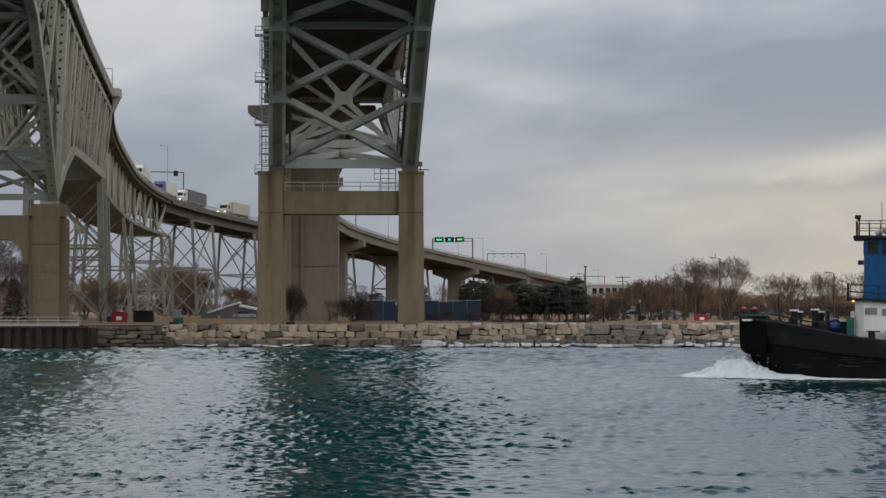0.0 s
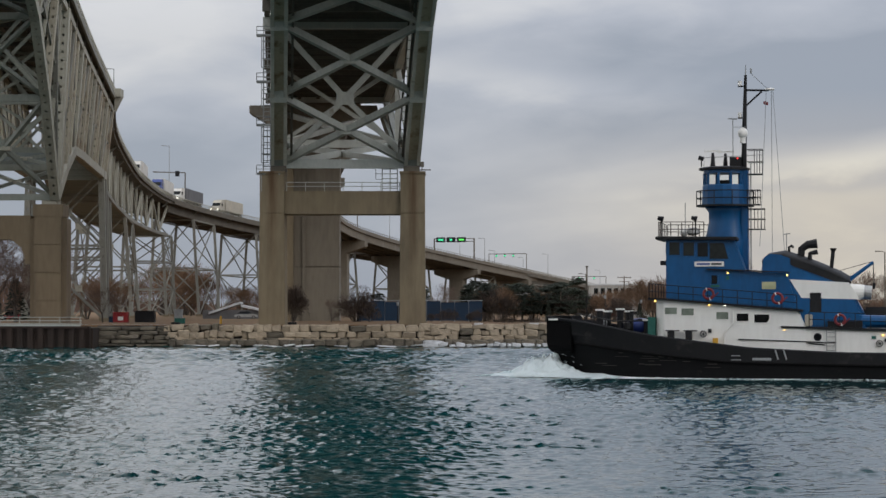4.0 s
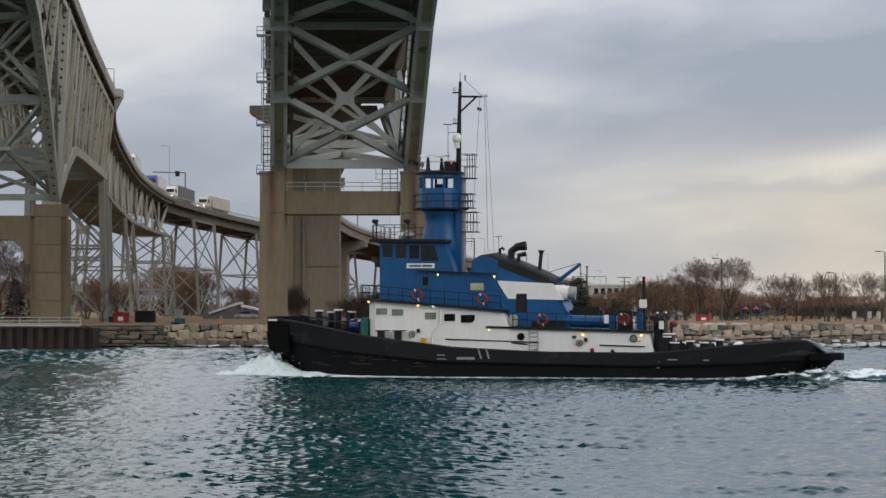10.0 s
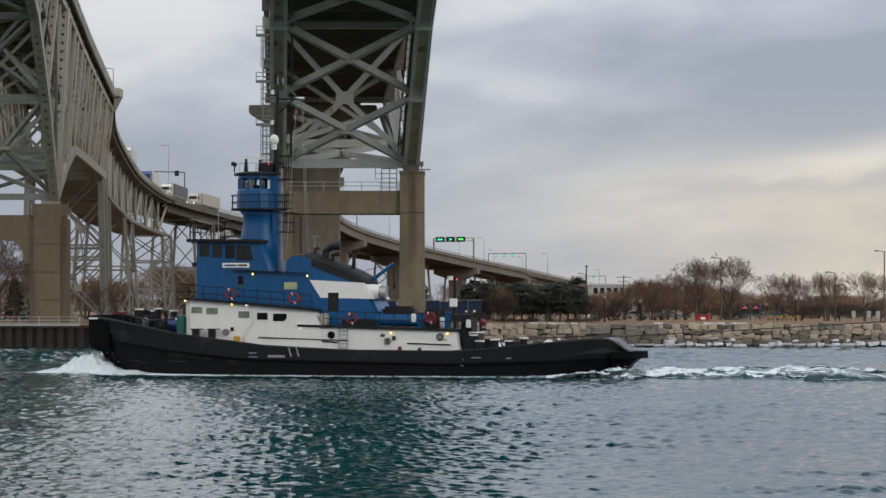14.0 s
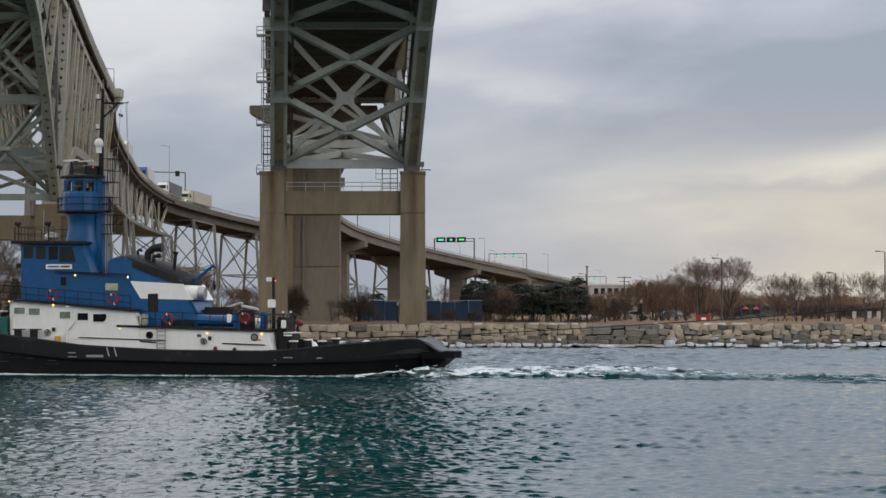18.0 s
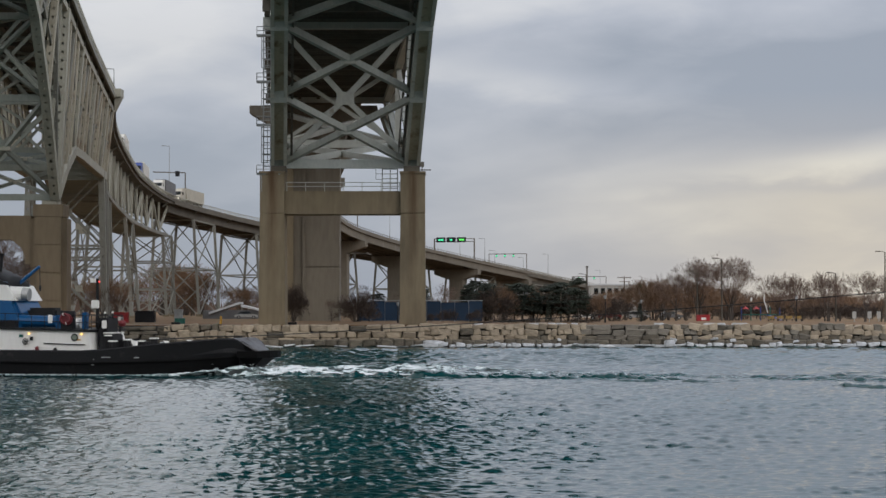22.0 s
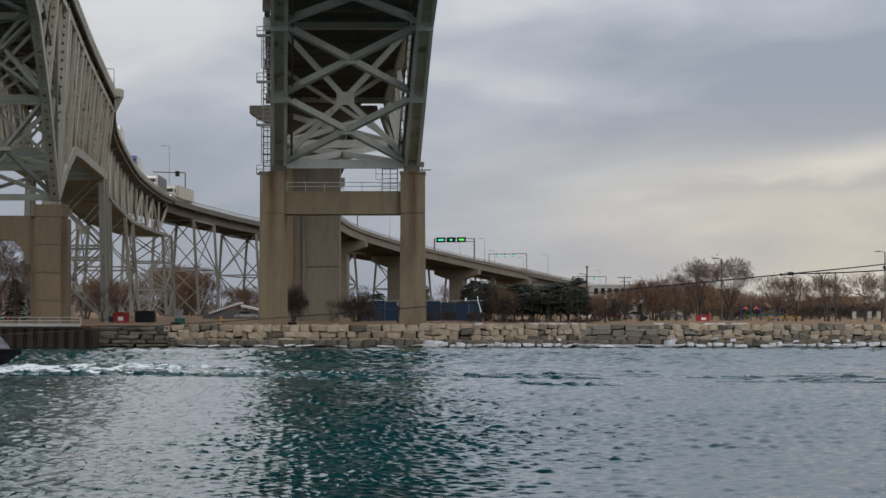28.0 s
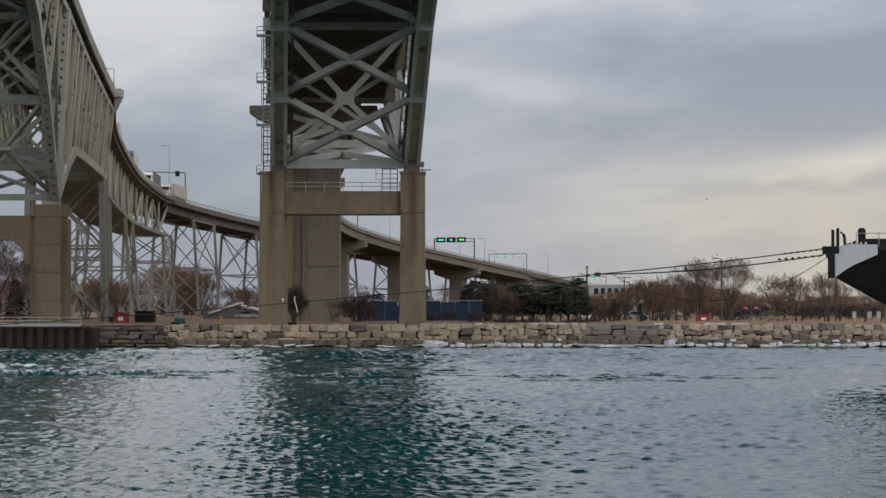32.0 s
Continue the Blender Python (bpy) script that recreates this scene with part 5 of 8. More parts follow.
def plant_all():
    rng = random.Random(21)
    # lawn trees beyond the right-hand stretch of wall
    for x, y, h, v, w in ((44.6, 342, 10.2, 0, 1.1), (45.2, 345, 9.8, 1, 1.0), (41.0, 352, 10.0, 1, 1.0), (40.2, 349, 9.2, 2, 0.95), (37.0, 350, 7.6, 2, 0.9)):
        plant("elm", x, y, h, v, rng.uniform(0, 360), w)
    for x, y, h, v in ((52.4, 345, 7.4, 0), (52.7, 347, 7.0, 1), (55.1, 344, 7.6, 2), (55.4, 346, 7.2, 3), (57.4, 352, 6.4, 0), (60.0, 344, 7.8, 1), (60.6, 346, 7.6, 2), (60.3, 348, 7.2, 3),
                       (63.4, 352, 6.2, 0), (66.0, 345, 7.9, 1), (66.5, 347, 7.6, 2), (68.8, 346, 7.4, 3), (73, 350, 7.4, 0), (77, 342, 7.6, 1), (35.5, 356, 6.6, 0)):
        plant("ash", x, y, h, v, rng.uniform(0, 360), 1.15)
    # willow thickets in the middle distance
    for k in range(15):
        x = lerp(26, 50, (k + rng.random()) / 15)
        plant("willow", x, 372 + rng.uniform(-14, 26), rng.uniform(4.8, 7.0) * (0.75 if x < 31 else 1.0), k % 3, rng.uniform(0, 360), 1.1)
    for k in range(10):
        x = lerp(50, 92, (k + rng.random()) / 10)
        plant("willow", x, 430 + rng.uniform(-14, 26), rng.uniform(3.0, 4.6), k % 3, rng.uniform(0, 360), 1.2)
    for k in range(24):
        x = lerp(48, 84, (k + rng.random()) / 24)
        plant("bush" if k % 3 else "willow", x, 388 + rng.uniform(-8, 22), rng.uniform(1.8, 3.2), k % 3, rng.uniform(0, 360), 1.5)
    for k in range(12):
        x = lerp(52, 100, (k + rng.random()) / 12)
        plant("ash", x, 415 + rng.uniform(-10, 30), rng.uniform(4.6, 6.4), k % 4, rng.uniform(0, 360), 1.2)
    for k in range(26):
        x = lerp(52, 128, (k + rng.random()) / 26)
        plant("willow", x, 540 + rng.uniform(-20, 40), rng.uniform(4.0, 6.2), k % 3, rng.uniform(0, 360), 1.7)
    # dark belt of shrubs and evergreens under the descending viaduct
    for x, y, h, wd in ((8.3, 343, 5.0, 1.0), (9.6, 350, 5.4, 0.9), (14.2, 352, 4.6, 0.8), (17.4, 350, 4.4, 0.8), (19.6, 345, 4.2, 0.9), (22.6, 348, 4.4, 1.0),
                        (24.6, 354, 4.0, 1.0), (26.8, 350, 3.6, 1.0), (28.6, 358, 3.6, 1.1), (5.2, 356, 4.6, 0.8), (11.4, 362, 4.8, 0.9), (6.6, 349, 3.0, 0.9)):
        plant("bush", x, y, h, int(x) % 3, rng.uniform(0, 360), wd)
    for x, y, h, wd in ((4.4, 350, 5.8, 0.9), (5.9, 346, 6.3, 1.0), (7.4, 358, 6.0, 1.0), (11.2, 346, 5.6, 1.0), (12.6, 350, 6.0, 1.1), (13.9, 345, 5.2, 0.8),
                        (16.2, 347, 5.5, 0.9), (18.4, 344, 6.1, 1.0), (19.9, 350, 5.3, 1.1), (21.6, 347, 5.2, 0.9), (10.0, 366, 6.0, 1.0), (15.0, 364, 5.6, 1.2),
                        (18.0, 368, 6.0, 1.2), (22.0, 366, 5.2, 1.1), (8.0, 370, 6.2, 1.1)):
        plant("pine", x, y, h, int(x * 3) % 3, rng.uniform(0, 360), wd)
    plant("pine", 20.7, 338, 6.7, 0, 40, 0.75)
    for x, y, h, wd in ((8.8, 292, 0.75, 3.2), (11.4, 292, 0.7, 3.4), (17.6, 291, 0.7, 3.0), (19.2, 291, 0.65, 3.0)):
        plant("bush", x, y, h, 1, rng.uniform(0, 360), wd)
    plant("spruce", 15.9, 332, 2.7, 0, 10, 0.9)
    plant("spruce", 29.6, 332, 2.8, 0, 50, 0.9)
    for x, y, h in ((9.5, 345, 5.6), (15.0, 350, 5.4), (24.5, 345, 4.6), (7.0, 360, 6.0)):
        plant("willow", x, y, h, 1, rng.uniform(0, 360), 0.8)
    # shrubs by the portal
    for turn in (0, 70):
        plant("bush", -21.8, 321, 5.4, 0, turn, 0.62)
        plant("bush", -12.6, 322, 4.3, 2, turn, 1.0)
    plant("ash", -16.3, 322, 3.4, 1, 10, 1.0)
    plant("bush", -10.6, 320, 2.4, 1, 40, 0.9)
    for k in range(5):
        plant("bush", lerp(-3, 6.5, (k + rng.random()) / 5), 325 + rng.uniform(-3, 4), rng.uniform(1.2, 2.4) * (1.3 if k > 3 else 1), k % 3, rng.uniform(0, 360), 0.9)
    for x, y, h in ((-46.3, 300, 5.0), (-44.6, 304, 4.0)):
        plant("ash", x, y, h, 1, rng.uniform(0, 360), 1.4)
    # left of the old bridge
    plant("spruce", -64.4, 332, 6.4, 0, 0, 1.35)
    plant("spruce", -68.6, 338, 5.4, 0, 80, 1.0)
    plant("elm", -72.5, 345, 11.5, 1, 0, 1.0)
    plant("elm", -66.5, 352, 9.5, 2, 90, 1.0)
    plant("elm", -63.5, 340, 8.5, 0, 20, 1.2)
    plant("elm", -61.6, 318, 9.5, 1, 50, 1.2)
    plant("elm", -65.2, 322, 14.0, 2, 150, 1.2)
    plant("elm", -62.5, 345, 12.5, 0, 200, 1.1)
    for k in range(7):
        plant("willow", -86 + 4.2 * k, 395 + 4 * (k % 3), rng.uniform(5.5, 8.0), k % 3, rng.uniform(0, 360), 1.2)
    # far trees seen through the trestles
    for k in range(16):
        x = lerp(-92, -52, (k + rng.random()) / 16)
        plant("willow" if k % 3 else "elm", x, 600 + rng.uniform(-30, 60), rng.uniform(8, 14.5) * (1.1 if -85 < x < -68 else 0.75), k % 3, rng.uniform(0, 360), 1.2)
    for k in range(12):
        x = lerp(-52, 24, (k + rng.random()) / 12)
        plant("pine" if k % 2 else "elm", x, 640 + rng.uniform(-20, 60), rng.uniform(6, 10), k % 2, rng.uniform(0, 360), 1.2)


plant_all()


def far_woods():
    """A distant belt of bare woods round the horizon."""
    rng = random.Random(5)
    g = Geo()
    for k in range(1500):
        x = rng.uniform(-420, 620)
        y = 1150 + rng.uniform(-70, 120)
        h = rng.uniform(5, 12) * (0.8 + 0.3 * math.sin(x * 0.02))
        for _ in range(6):
            bx, tilt = x + rng.uniform(-4, 4), rng.uniform(-1.5, 1.5)
            g.tube([(bx, y, LAND_Z - 0.3), (bx + tilt, y, LAND_Z + h * rng.uniform(0.7, 1.0))], [0.6, 0.12], 3, caps=False)
    tagged(g.ob("far_woods", M_TWIG), "distant belt of bare brown woodland", "woods", kind="stuff")


far_woods()


# ---- things on the land ----
def box_thing(name, x, y, z, sx, sy, sz, mat, label, category, lid=None, panel=None, group=""):
    th = thing(name, (x, y, z), label, category, group)
    Geo().box(-sx / 2, sx / 2, -sy / 2, sy / 2, 0, sz * 0.86).ob("body", mat, th, bevel=min(sx, sy, sz) * 0.05)
    Geo().box(-sx / 2 - 0.05, sx / 2 + 0.05, -sy / 2 - 0.05, sy / 2 + 0.05, sz * 0.86 + 0.004, sz).ob("lid", lid or mat, th, bevel=0.03)
    if panel:
        Geo().box(-sx * 0.16, sx * 0.2, -sy / 2 - 0.03, -sy / 2 - 0.004, sz * 0.25, sz * 0.6).ob("notice_panel", panel, th)
    return th


box_thing("red_equipment_box", -43.8, 300, LAND_Z, 2.0, 1.2, 1.5, M_RED, "red metal equipment box with a white notice", "box", panel=M_WHITE)
box_thing("red_equipment_box", 39.6, 336, LAND_Z, 2.0, 1.3, 1.05, M_RED, "red metal equipment box beside the park path", "box", panel=M_WHITE)
box_thing("dumpster", -41.3, 306, LAND_Z, 2.7, 1.8, 1.7, M_BLACK, "dark grey steel refuse container", "dumpster")
box_thing("blue_tote", -46.0, 306, LAND_Z, 0.7, 0.6, 0.9, M_FENCE, "blue plastic storage tote", "bin")
box_thing("utility_cabinet", -36.2, 302, LAND_Z, 1.1, 0.8, 1.9, M_RAIL_GREY, "pale grey utility cabinet", "cabinet")
box_thing("planter_box", -34.0, 285, LAND_Z, 1.3, 0.7, 0.75, M_GREEN, "dark green planter box on the quay", "planter")
for x, y in ((-18.9, 276.8), (-33.6, 277.5)):
    box_thing("drain_grate_box", x, y, LAND_Z, 1.1, 0.6, 0.28, M_BLACK, "low black drain box on the grass", "drain cover")


mk = thing("marker_post", (-28.4, 282, LAND_Z), "short yellow painted marker post on the grass", "bollard")
Geo().tube([(0, 0, -0.1), (0, 0, 0.95), (0, 0, 1.05)], [0.15, 0.15, 0.06], 10).ob("post", M_YELLOW, mk)
Geo().tube([(0, 0, -0.05), (0, 0, 0.06)], 0.26, 10).ob("foot", M_CONCRETE_GREY, mk)


def build_fence(x0, x1, y, h, n):
    th = thing("screened_fence", ((x0 + x1) / 2, y, LAND_Z), "chain-link fence covered in dark blue windscreen cloth", "fence")
    c = (x0 + x1) / 2
    for k in range(n):
        a, b = lerp(x0, x1, k / n) - c, lerp(x0, x1, (k + 1) / n) - c
        Geo().box(a + 0.04, b - 0.04, -0.03, 0.03, 0.15, h + 0.12 * math.sin(k * 1.7)).ob("screen_panel", M_FENCE, th)
        Geo().tube([(a, 0.06, -0.2), (a, 0.06, h + 0.25)], 0.06, 6).ob("post", M_RAIL_GREY, th)
    Geo().tube([(x0 - c, 0.06, h + 0.2), (x1 - c, 0.06, h + 0.2)], 0.045, 6).ob("top_rail", M_RAIL_GREY, th)


build_fence(-13.0, 6.0, 333, 3.0, 9)


def build_pavilion():
    th = thing("boat_shed", (-40.5, 430, LAND_Z), "low dark shed with a pale sloping metal roof", "building")
    Geo().box(-6.0, 6.0, -3, 3, 0, 1.7).ob("wall", M_TRUCK_GREY, th)
    Geo().prism([(-4.8, 0.9), (1.2, 2.85), (1.2, 3.25), (-4.8, 1.3)], -3.6, 3.6).ob("roof", M_ROOF, th)
    Geo().prism([(1.4, 2.3), (5.6, 1.4), (5.6, 1.75), (1.4, 2.7)], -3.6, 3.6).ob("roof", M_ROOF, th)


build_pavilion()


def lamp_post(x, y, h, style, group):
    if style == "globe":
        th = thing("park_lamp", (x, y, LAND_Z), "black park lamp post with a pale lantern", "street lamp", group)
        Geo().tube([(0, 0, -0.1), (0, 0, 0.5), (0, 0, 0.52), (0, 0, h - 0.6)], [0.16, 0.14, 0.08, 0.06], 8).ob("pole", M_BLACK, th)
        Geo().tube([(0, 0, h - 0.62), (0, 0, h - 0.4), (0, 0, h - 0.1)], [0.1, 0.2, 0.17], 8).ob("lantern", M_RAIL_GREY, th)
        Geo().tube([(0, 0, h - 0.1), (0, 0, h)], [0.26, 0.05], 8).ob("cap", M_BLACK, th)
    else:
        th = thing("street_lamp", (x, y, LAND_Z), "tall dark street light pole with a short arm", "street lamp", group)
        Geo().tube([(0, 0, -0.1), (0, 0, h * 0.5), (0, 0, h)], [0.14, 0.11, 0.08], 8).ob("pole", M_DARK_STEEL_SHADE, th)
        Geo().tube([(0, 0, h - 0.1), (-0.5, 0, h + 0.05), (-1.1, 0, h + 0.08)], [0.06, 0.05, 0.05], 6).ob("arm", M_DARK_STEEL_SHADE, th)
        Geo().box(-1.5, -0.8, -0.16, 0.16, h, h + 0.14).ob("lamp_head", M_DARK_STEEL_SHADE, th)


for x, y, h in ((53.2, 332, 3.9), (23.4, 318, 4.0), (30.2, 336, 3.4), (-6.4, 312, 3.0)):
    lamp_post(x, y, h, "globe", "park lamps on the river walk")
for x, y, h in ((27.6, 425, 8.6), (62.0, 348, 7.6), (68.6, 342, 10.8), (43.0, 340, 9.7), (39.8, 345, 7.8)):
    lamp_post(x, y, h, "tall", "tall lights in the park")


def utility_pole(x, y, h):
    th = thing("utility_pole", (x, y, LAND_Z), "dark wooden utility pole with two crossarms", "utility pole", "utility poles")
    Geo().tube([(0, 0, -0.1), (0, 0, h)], [0.17, 0.11], 7).ob("pole", M_BARK, th)
    for dz, w in ((0.35, 1.5), (1.2, 1.1)):
        Geo().beam((-w, 0, h - dz), (w, 0, h - dz), 0.13).ob("crossarm", M_BARK, th)
    for k in (-1.3, -0.5, 0.5, 1.3):
        Geo().tube([(k, 0, h - 0.3), (k, 0, h - 0.1)], 0.06, 6).ob("insulator", M_RAIL_GREY, th)


for x, y, h in ((38.0, 462, 8.8), (60.0, 520, 9.0), (88, 560, 9.0)):
    utility_pole(x, y, h)


pole = thing("mast_pole", (23.2, 355, LAND_Z), "tall plain dark pole with a small box at its top", "pole")
Geo().tube([(0, 0, 0), (0, 0, 8.6)], [0.14, 0.11], 8).ob("shaft", M_BARK, pole)
Geo().box(-0.22, 0.22, -0.2, 0.2, 8.6, 8.85).ob("top_box", M_DARK_STEEL_SHADE, pole, bevel=0.03)

M_BENCH = material("faded_yellow_paint", (0.30, 0.19, 0.05), (0.22, 0.14, 0.04), 0.7)


def build_far_block():
    th = thing("office_block", (50.0, 600, LAND_Z), "low pale office block with a row of dark windows", "building")
    Geo().box(-10, 5, -5, 5, 0, 8.2).ob("wall", M_SIDING, th, bevel=0.1)
    Geo().box(-10.3, 5.3, -5.3, 5.3, 8.204, 8.7).ob("roof", M_ROOF, th)
    for k in range(8):
        x = -9.2 + 1.8 * k
        fr = Geo().box(x - 0.06, x + 1.16, -5.09, -5.004, 5.8, 7.5).ob("window", M_RAIL_GREY, th)
        Geo().box(x, x + 1.1, -5.13, -5.094, 5.88, 7.42).ob("pane", M_GLASS, fr)
    sg = thing("road_sign", (52.7, 592, LAND_Z), "green road sign on a steel post", "sign")
    Geo().tube([(0, 0, 0), (0, 0, 8.8)], 0.14, 8).ob("post", M_RAIL_GREY, sg)
    Geo().box(-0.7, 0.8, -0.22, -0.14, 7.4, 8.3).ob("sign_panel", M_SIGN_GREEN, sg)


M_SIGN_GREEN = material("green_sign_sheeting", (0.01, 0.19, 0.10), (0.008, 0.15, 0.08), 0.5)
build_far_block()


def build_playground():
    th = thing("play_structure", (53.0, 368, LAND_Z), "colourful playground frame with red roofs and blue slides", "playground")
    for k, x in enumerate((-3.2, -1.6, 0, 1.6, 3.2)):
        Geo().tube([(x, 0, 0), (x, 0, 2.3)], 0.09, 6).ob("post", M_GREEN if k % 2 else M_TRUCK_BLUE, th)
    for x in (-2.5, -0.7):
        Geo().tube([(x, 0, 1.9), (x, 0, 2.35)], [0.6, 0.05], 4).ob("roof", M_RED, th)
    Geo().box(-3.2, 3.2, -0.6, 0.6, 0.9, 1.05).ob("platform", M_GREEN, th)
    Geo().beam((1.0, -0.2, 1.0), (3.2, -1.8, 0.1), 0.7, 0.12).ob("slide", M_TRUCK_BLUE, th)
    for k in range(4):
        b = thing("bench", (50.6 + k * 1.45, 340 + 0.3 * k, LAND_Z), "small yellow bench beside the lawn path", "bench", "yellow benches")
        Geo().box(-0.5, 0.5, -0.2, 0.2, 0.36, 0.44).ob("seat", M_BENCH, b)
        Geo().box(-0.5, 0.5, 0.18, 0.24, 0.5, 0.85).ob("backrest", M_BENCH, b)
        for x in (-0.42, 0.42):
            Geo().box(x - 0.05, x + 0.05, -0.18, 0.18, 0, 0.36).ob("leg", M_BLACK, b)


build_playground()


def parked_car(x, y, mat, colour, turn):
    th = thing("parked_car", (x, y, LAND_Z), colour + " parked car in the lot behind the trees", "car", "cars parked behind the trees")
    th.rotation_euler = (0, 0, radians(turn))
    Geo().loft([[(-2.2, s * 0.88, 0.35), (-2.2, s * 0.88, 0.8), (-1.2, s * 0.86, 0.92), (1.2, s * 0.86, 0.95), (2.2, s * 0.84, 0.78), (2.2, s * 0.84, 0.35)] for s in (-1, 1)]).ob("body", mat, th, bevel=0.06)
    Geo().loft([[(-1.7, s * 0.78, 0.93), (-1.0, s * 0.66, 1.45), (0.5, s * 0.66, 1.45), (1.2, s * 0.78, 0.96)] for s in (-1, 1)]).ob("cabin", M_GLASS, th)
    for cx in (-1.4, 1.4):
        for cy in (-0.85, 0.85):
            w = Geo().tube([(cx, cy - 0.1, 0.33), (cx, cy + 0.1, 0.33)], 0.33, 12).ob("wheel", M_RUBBER, th)
            Geo().tube([(cx, cy - 0.12, 0.33), (cx, cy + 0.12, 0.33)], 0.18, 8).ob("rim", M_METAL, w)


_r = random.Random(8)
for k, (x, y) in enumerate(((-72.5, 352), (-69, 354), (-65.5, 353), (-37.5, 420), (26.0, 402), (30.5, 404), (41, 398), (35.4, 400))):
    parked_car(x, y, (M_TRUCK_WHITE, M_RED, M_TRUCK_GREY, M_METAL)[k % 4], ("white", "red", "dark grey", "silver")[k % 4], _r.uniform(-12, 12))
for k, x in enumerate((62.3, 64.6, 66.0)):
    sg = thing("park_sign", (x, 334, LAND_Z), "small pale notice board on a post", "sign", "notice boards by the river walk")
    Geo().tube([(0, 0, 0), (0, 0, 1.3)], 0.06, 6).ob("post", M_METAL, sg)
    Geo().box(-0.3, 0.3, -0.05, -0.01, 0.5, 1.55).ob("board", M_SIDING, sg)


# ---- on the bridges: gantries, lights, lorries ----
def gantry(way, s, width, h, signs, label):
    a, b = way.at(s, 0.25, 0.0), way.at(s, width - 0.25, 0.0)
    o = tuple((a + b) / 2)
    th = thing("sign_gantry", o, label, "sign gantry")
    for p in (a, b):
        Geo(o).beam(p, p + Vector((0, 0, h)), 0.45 if signs == "panel" else 0.26).ob("post", M_DARK_STEEL_SHADE, th)
    for dz in (0.0, 0.9) if signs == "panel" else (0.0,):
        Geo(o).beam(a + Vector((0, 0, h - dz)), b + Vector((0, 0, h - dz)), 0.22).ob("cross_member", M_DARK_STEEL_SHADE, th)
    toward = Vector((-o[0], -o[1], 0)).normalized()
    for k, t in enumerate((0.32, 0.58, 0.84) if signs == "panel" else (0.35, 0.58, 0.8)):
        c = a.lerp(b, t) + Vector((0, 0, h - 0.35)) + toward * 0.5
        if signs == "panel":
            u = (b - a).normalized()
            q = Geo(o).beam(c - u * 1.45, c + u * 1.45, 0.35, 1.6).ob("signal_case", M_BLACK, th)
            Geo(o).beam(c - u * (0.85 if k != 1 else 0.4) + toward * 0.25, c + u * (0.85 if k != 1 else 0.4) + toward * 0.25, 0.1, 0.55 if k != 1 else 0.6).ob("signal_face", M_LAMP_GREEN2 if k == 0 else M_LAMP_GREEN, q)
        else:
            q = Geo(o).beam(c - Vector((0, 0, 0.75)), c + Vector((0, 0, 0.3)), 0.5).ob("signal_case", M_DARK_STEEL_SHADE, th)
            Geo(o).box(c.x - 0.3, c.x + 0.3, c.y - 0.5, c.y - 0.35, c.z - 0.55, c.z - 0.05).ob("signal_face", M_LAMP_GREEN, q)


gantry(NEW_WAY, 371.0, 14.0, 7.2, "panel", "dark steel gantry with three lit lane signals over the viaduct")
gantry(NEW_WAY, 424.0, 14.0, 6.4, "small", "thin steel gantry with small green lane signals")
gantry(NEW_WAY, 530.0, 14.0, 6.4, "small", "thin steel gantry with small green lane signals")
gantry(NEW_WAY, 262.0, 14.0, 6.0, "small", "thin steel gantry with small green lane signals")


def deck_lamp(way, s, left, h, label):
    p = way.at(s, left, 0)
    th = thing("deck_lamp", tuple(p), label, "street lamp", "slim lights along the bridge decks")
    Geo().tube([(0, 0, 0), (0, 0, 0.9)], 0.3, 6).ob("base", M_CONCRETE_GREY, th)
    Geo().tube([(0, 0, 0.9), (0, 0, h)], [0.12, 0.06], 6).ob("pole", M_RAIL_GREY, th)
    Geo().beam((0, 0, h), (-1.6, 0, h + 0.1), 0.12).ob("arm", M_RAIL_GREY, th)
    Geo().box(-2.0, -1.2, -0.15, 0.15, h + 0.02, h + 0.2).ob("lamp_head", M_RAIL_GREY, th)


for s, left in ((297, 0.2), (272, 13.8), (355, 13.8), (381, 0.2), (395, 13.8), (448, 0.2), (462, 13.8), (430, 13.8), (520, 0.2)):
    deck_lamp(NEW_WAY, s, left, 8.0, "slim grey deck light on the viaduct parapet")
for s, left, h in ((334, 13.3, 17.5), (116, 0.1, 4.6), (240, 13.3, 9.0)):
    deck_lamp(OLD_WAY, s, left, h, "slim grey light pole on the old bridge deck")
_b = OLD_WAY.at(346, 13.2, 0)
sgn = thing("signal_frame", tuple(_b), "thin dark steel signal frame beside the old bridge deck", "signal")
Geo(tuple(_b)).beam(_b, _b + Vector((0, 0, 11.8)), 0.3).ob("post", M_DARK_STEEL_SHADE, sgn)
Geo(tuple(_b)).beam(_b + Vector((0, 0, 11.8)), _b + Vector((-8.6, 0, 12.0)), 0.28).ob("arm", M_DARK_STEEL_SHADE, sgn)
Geo(tuple(_b)).box(_b.x - 2.6, _b.x - 1.5, _b.y - 0.5, _b.y, _b.z + 10.8, _b.z + 12.2).ob("signal_head", M_BLACK, sgn)


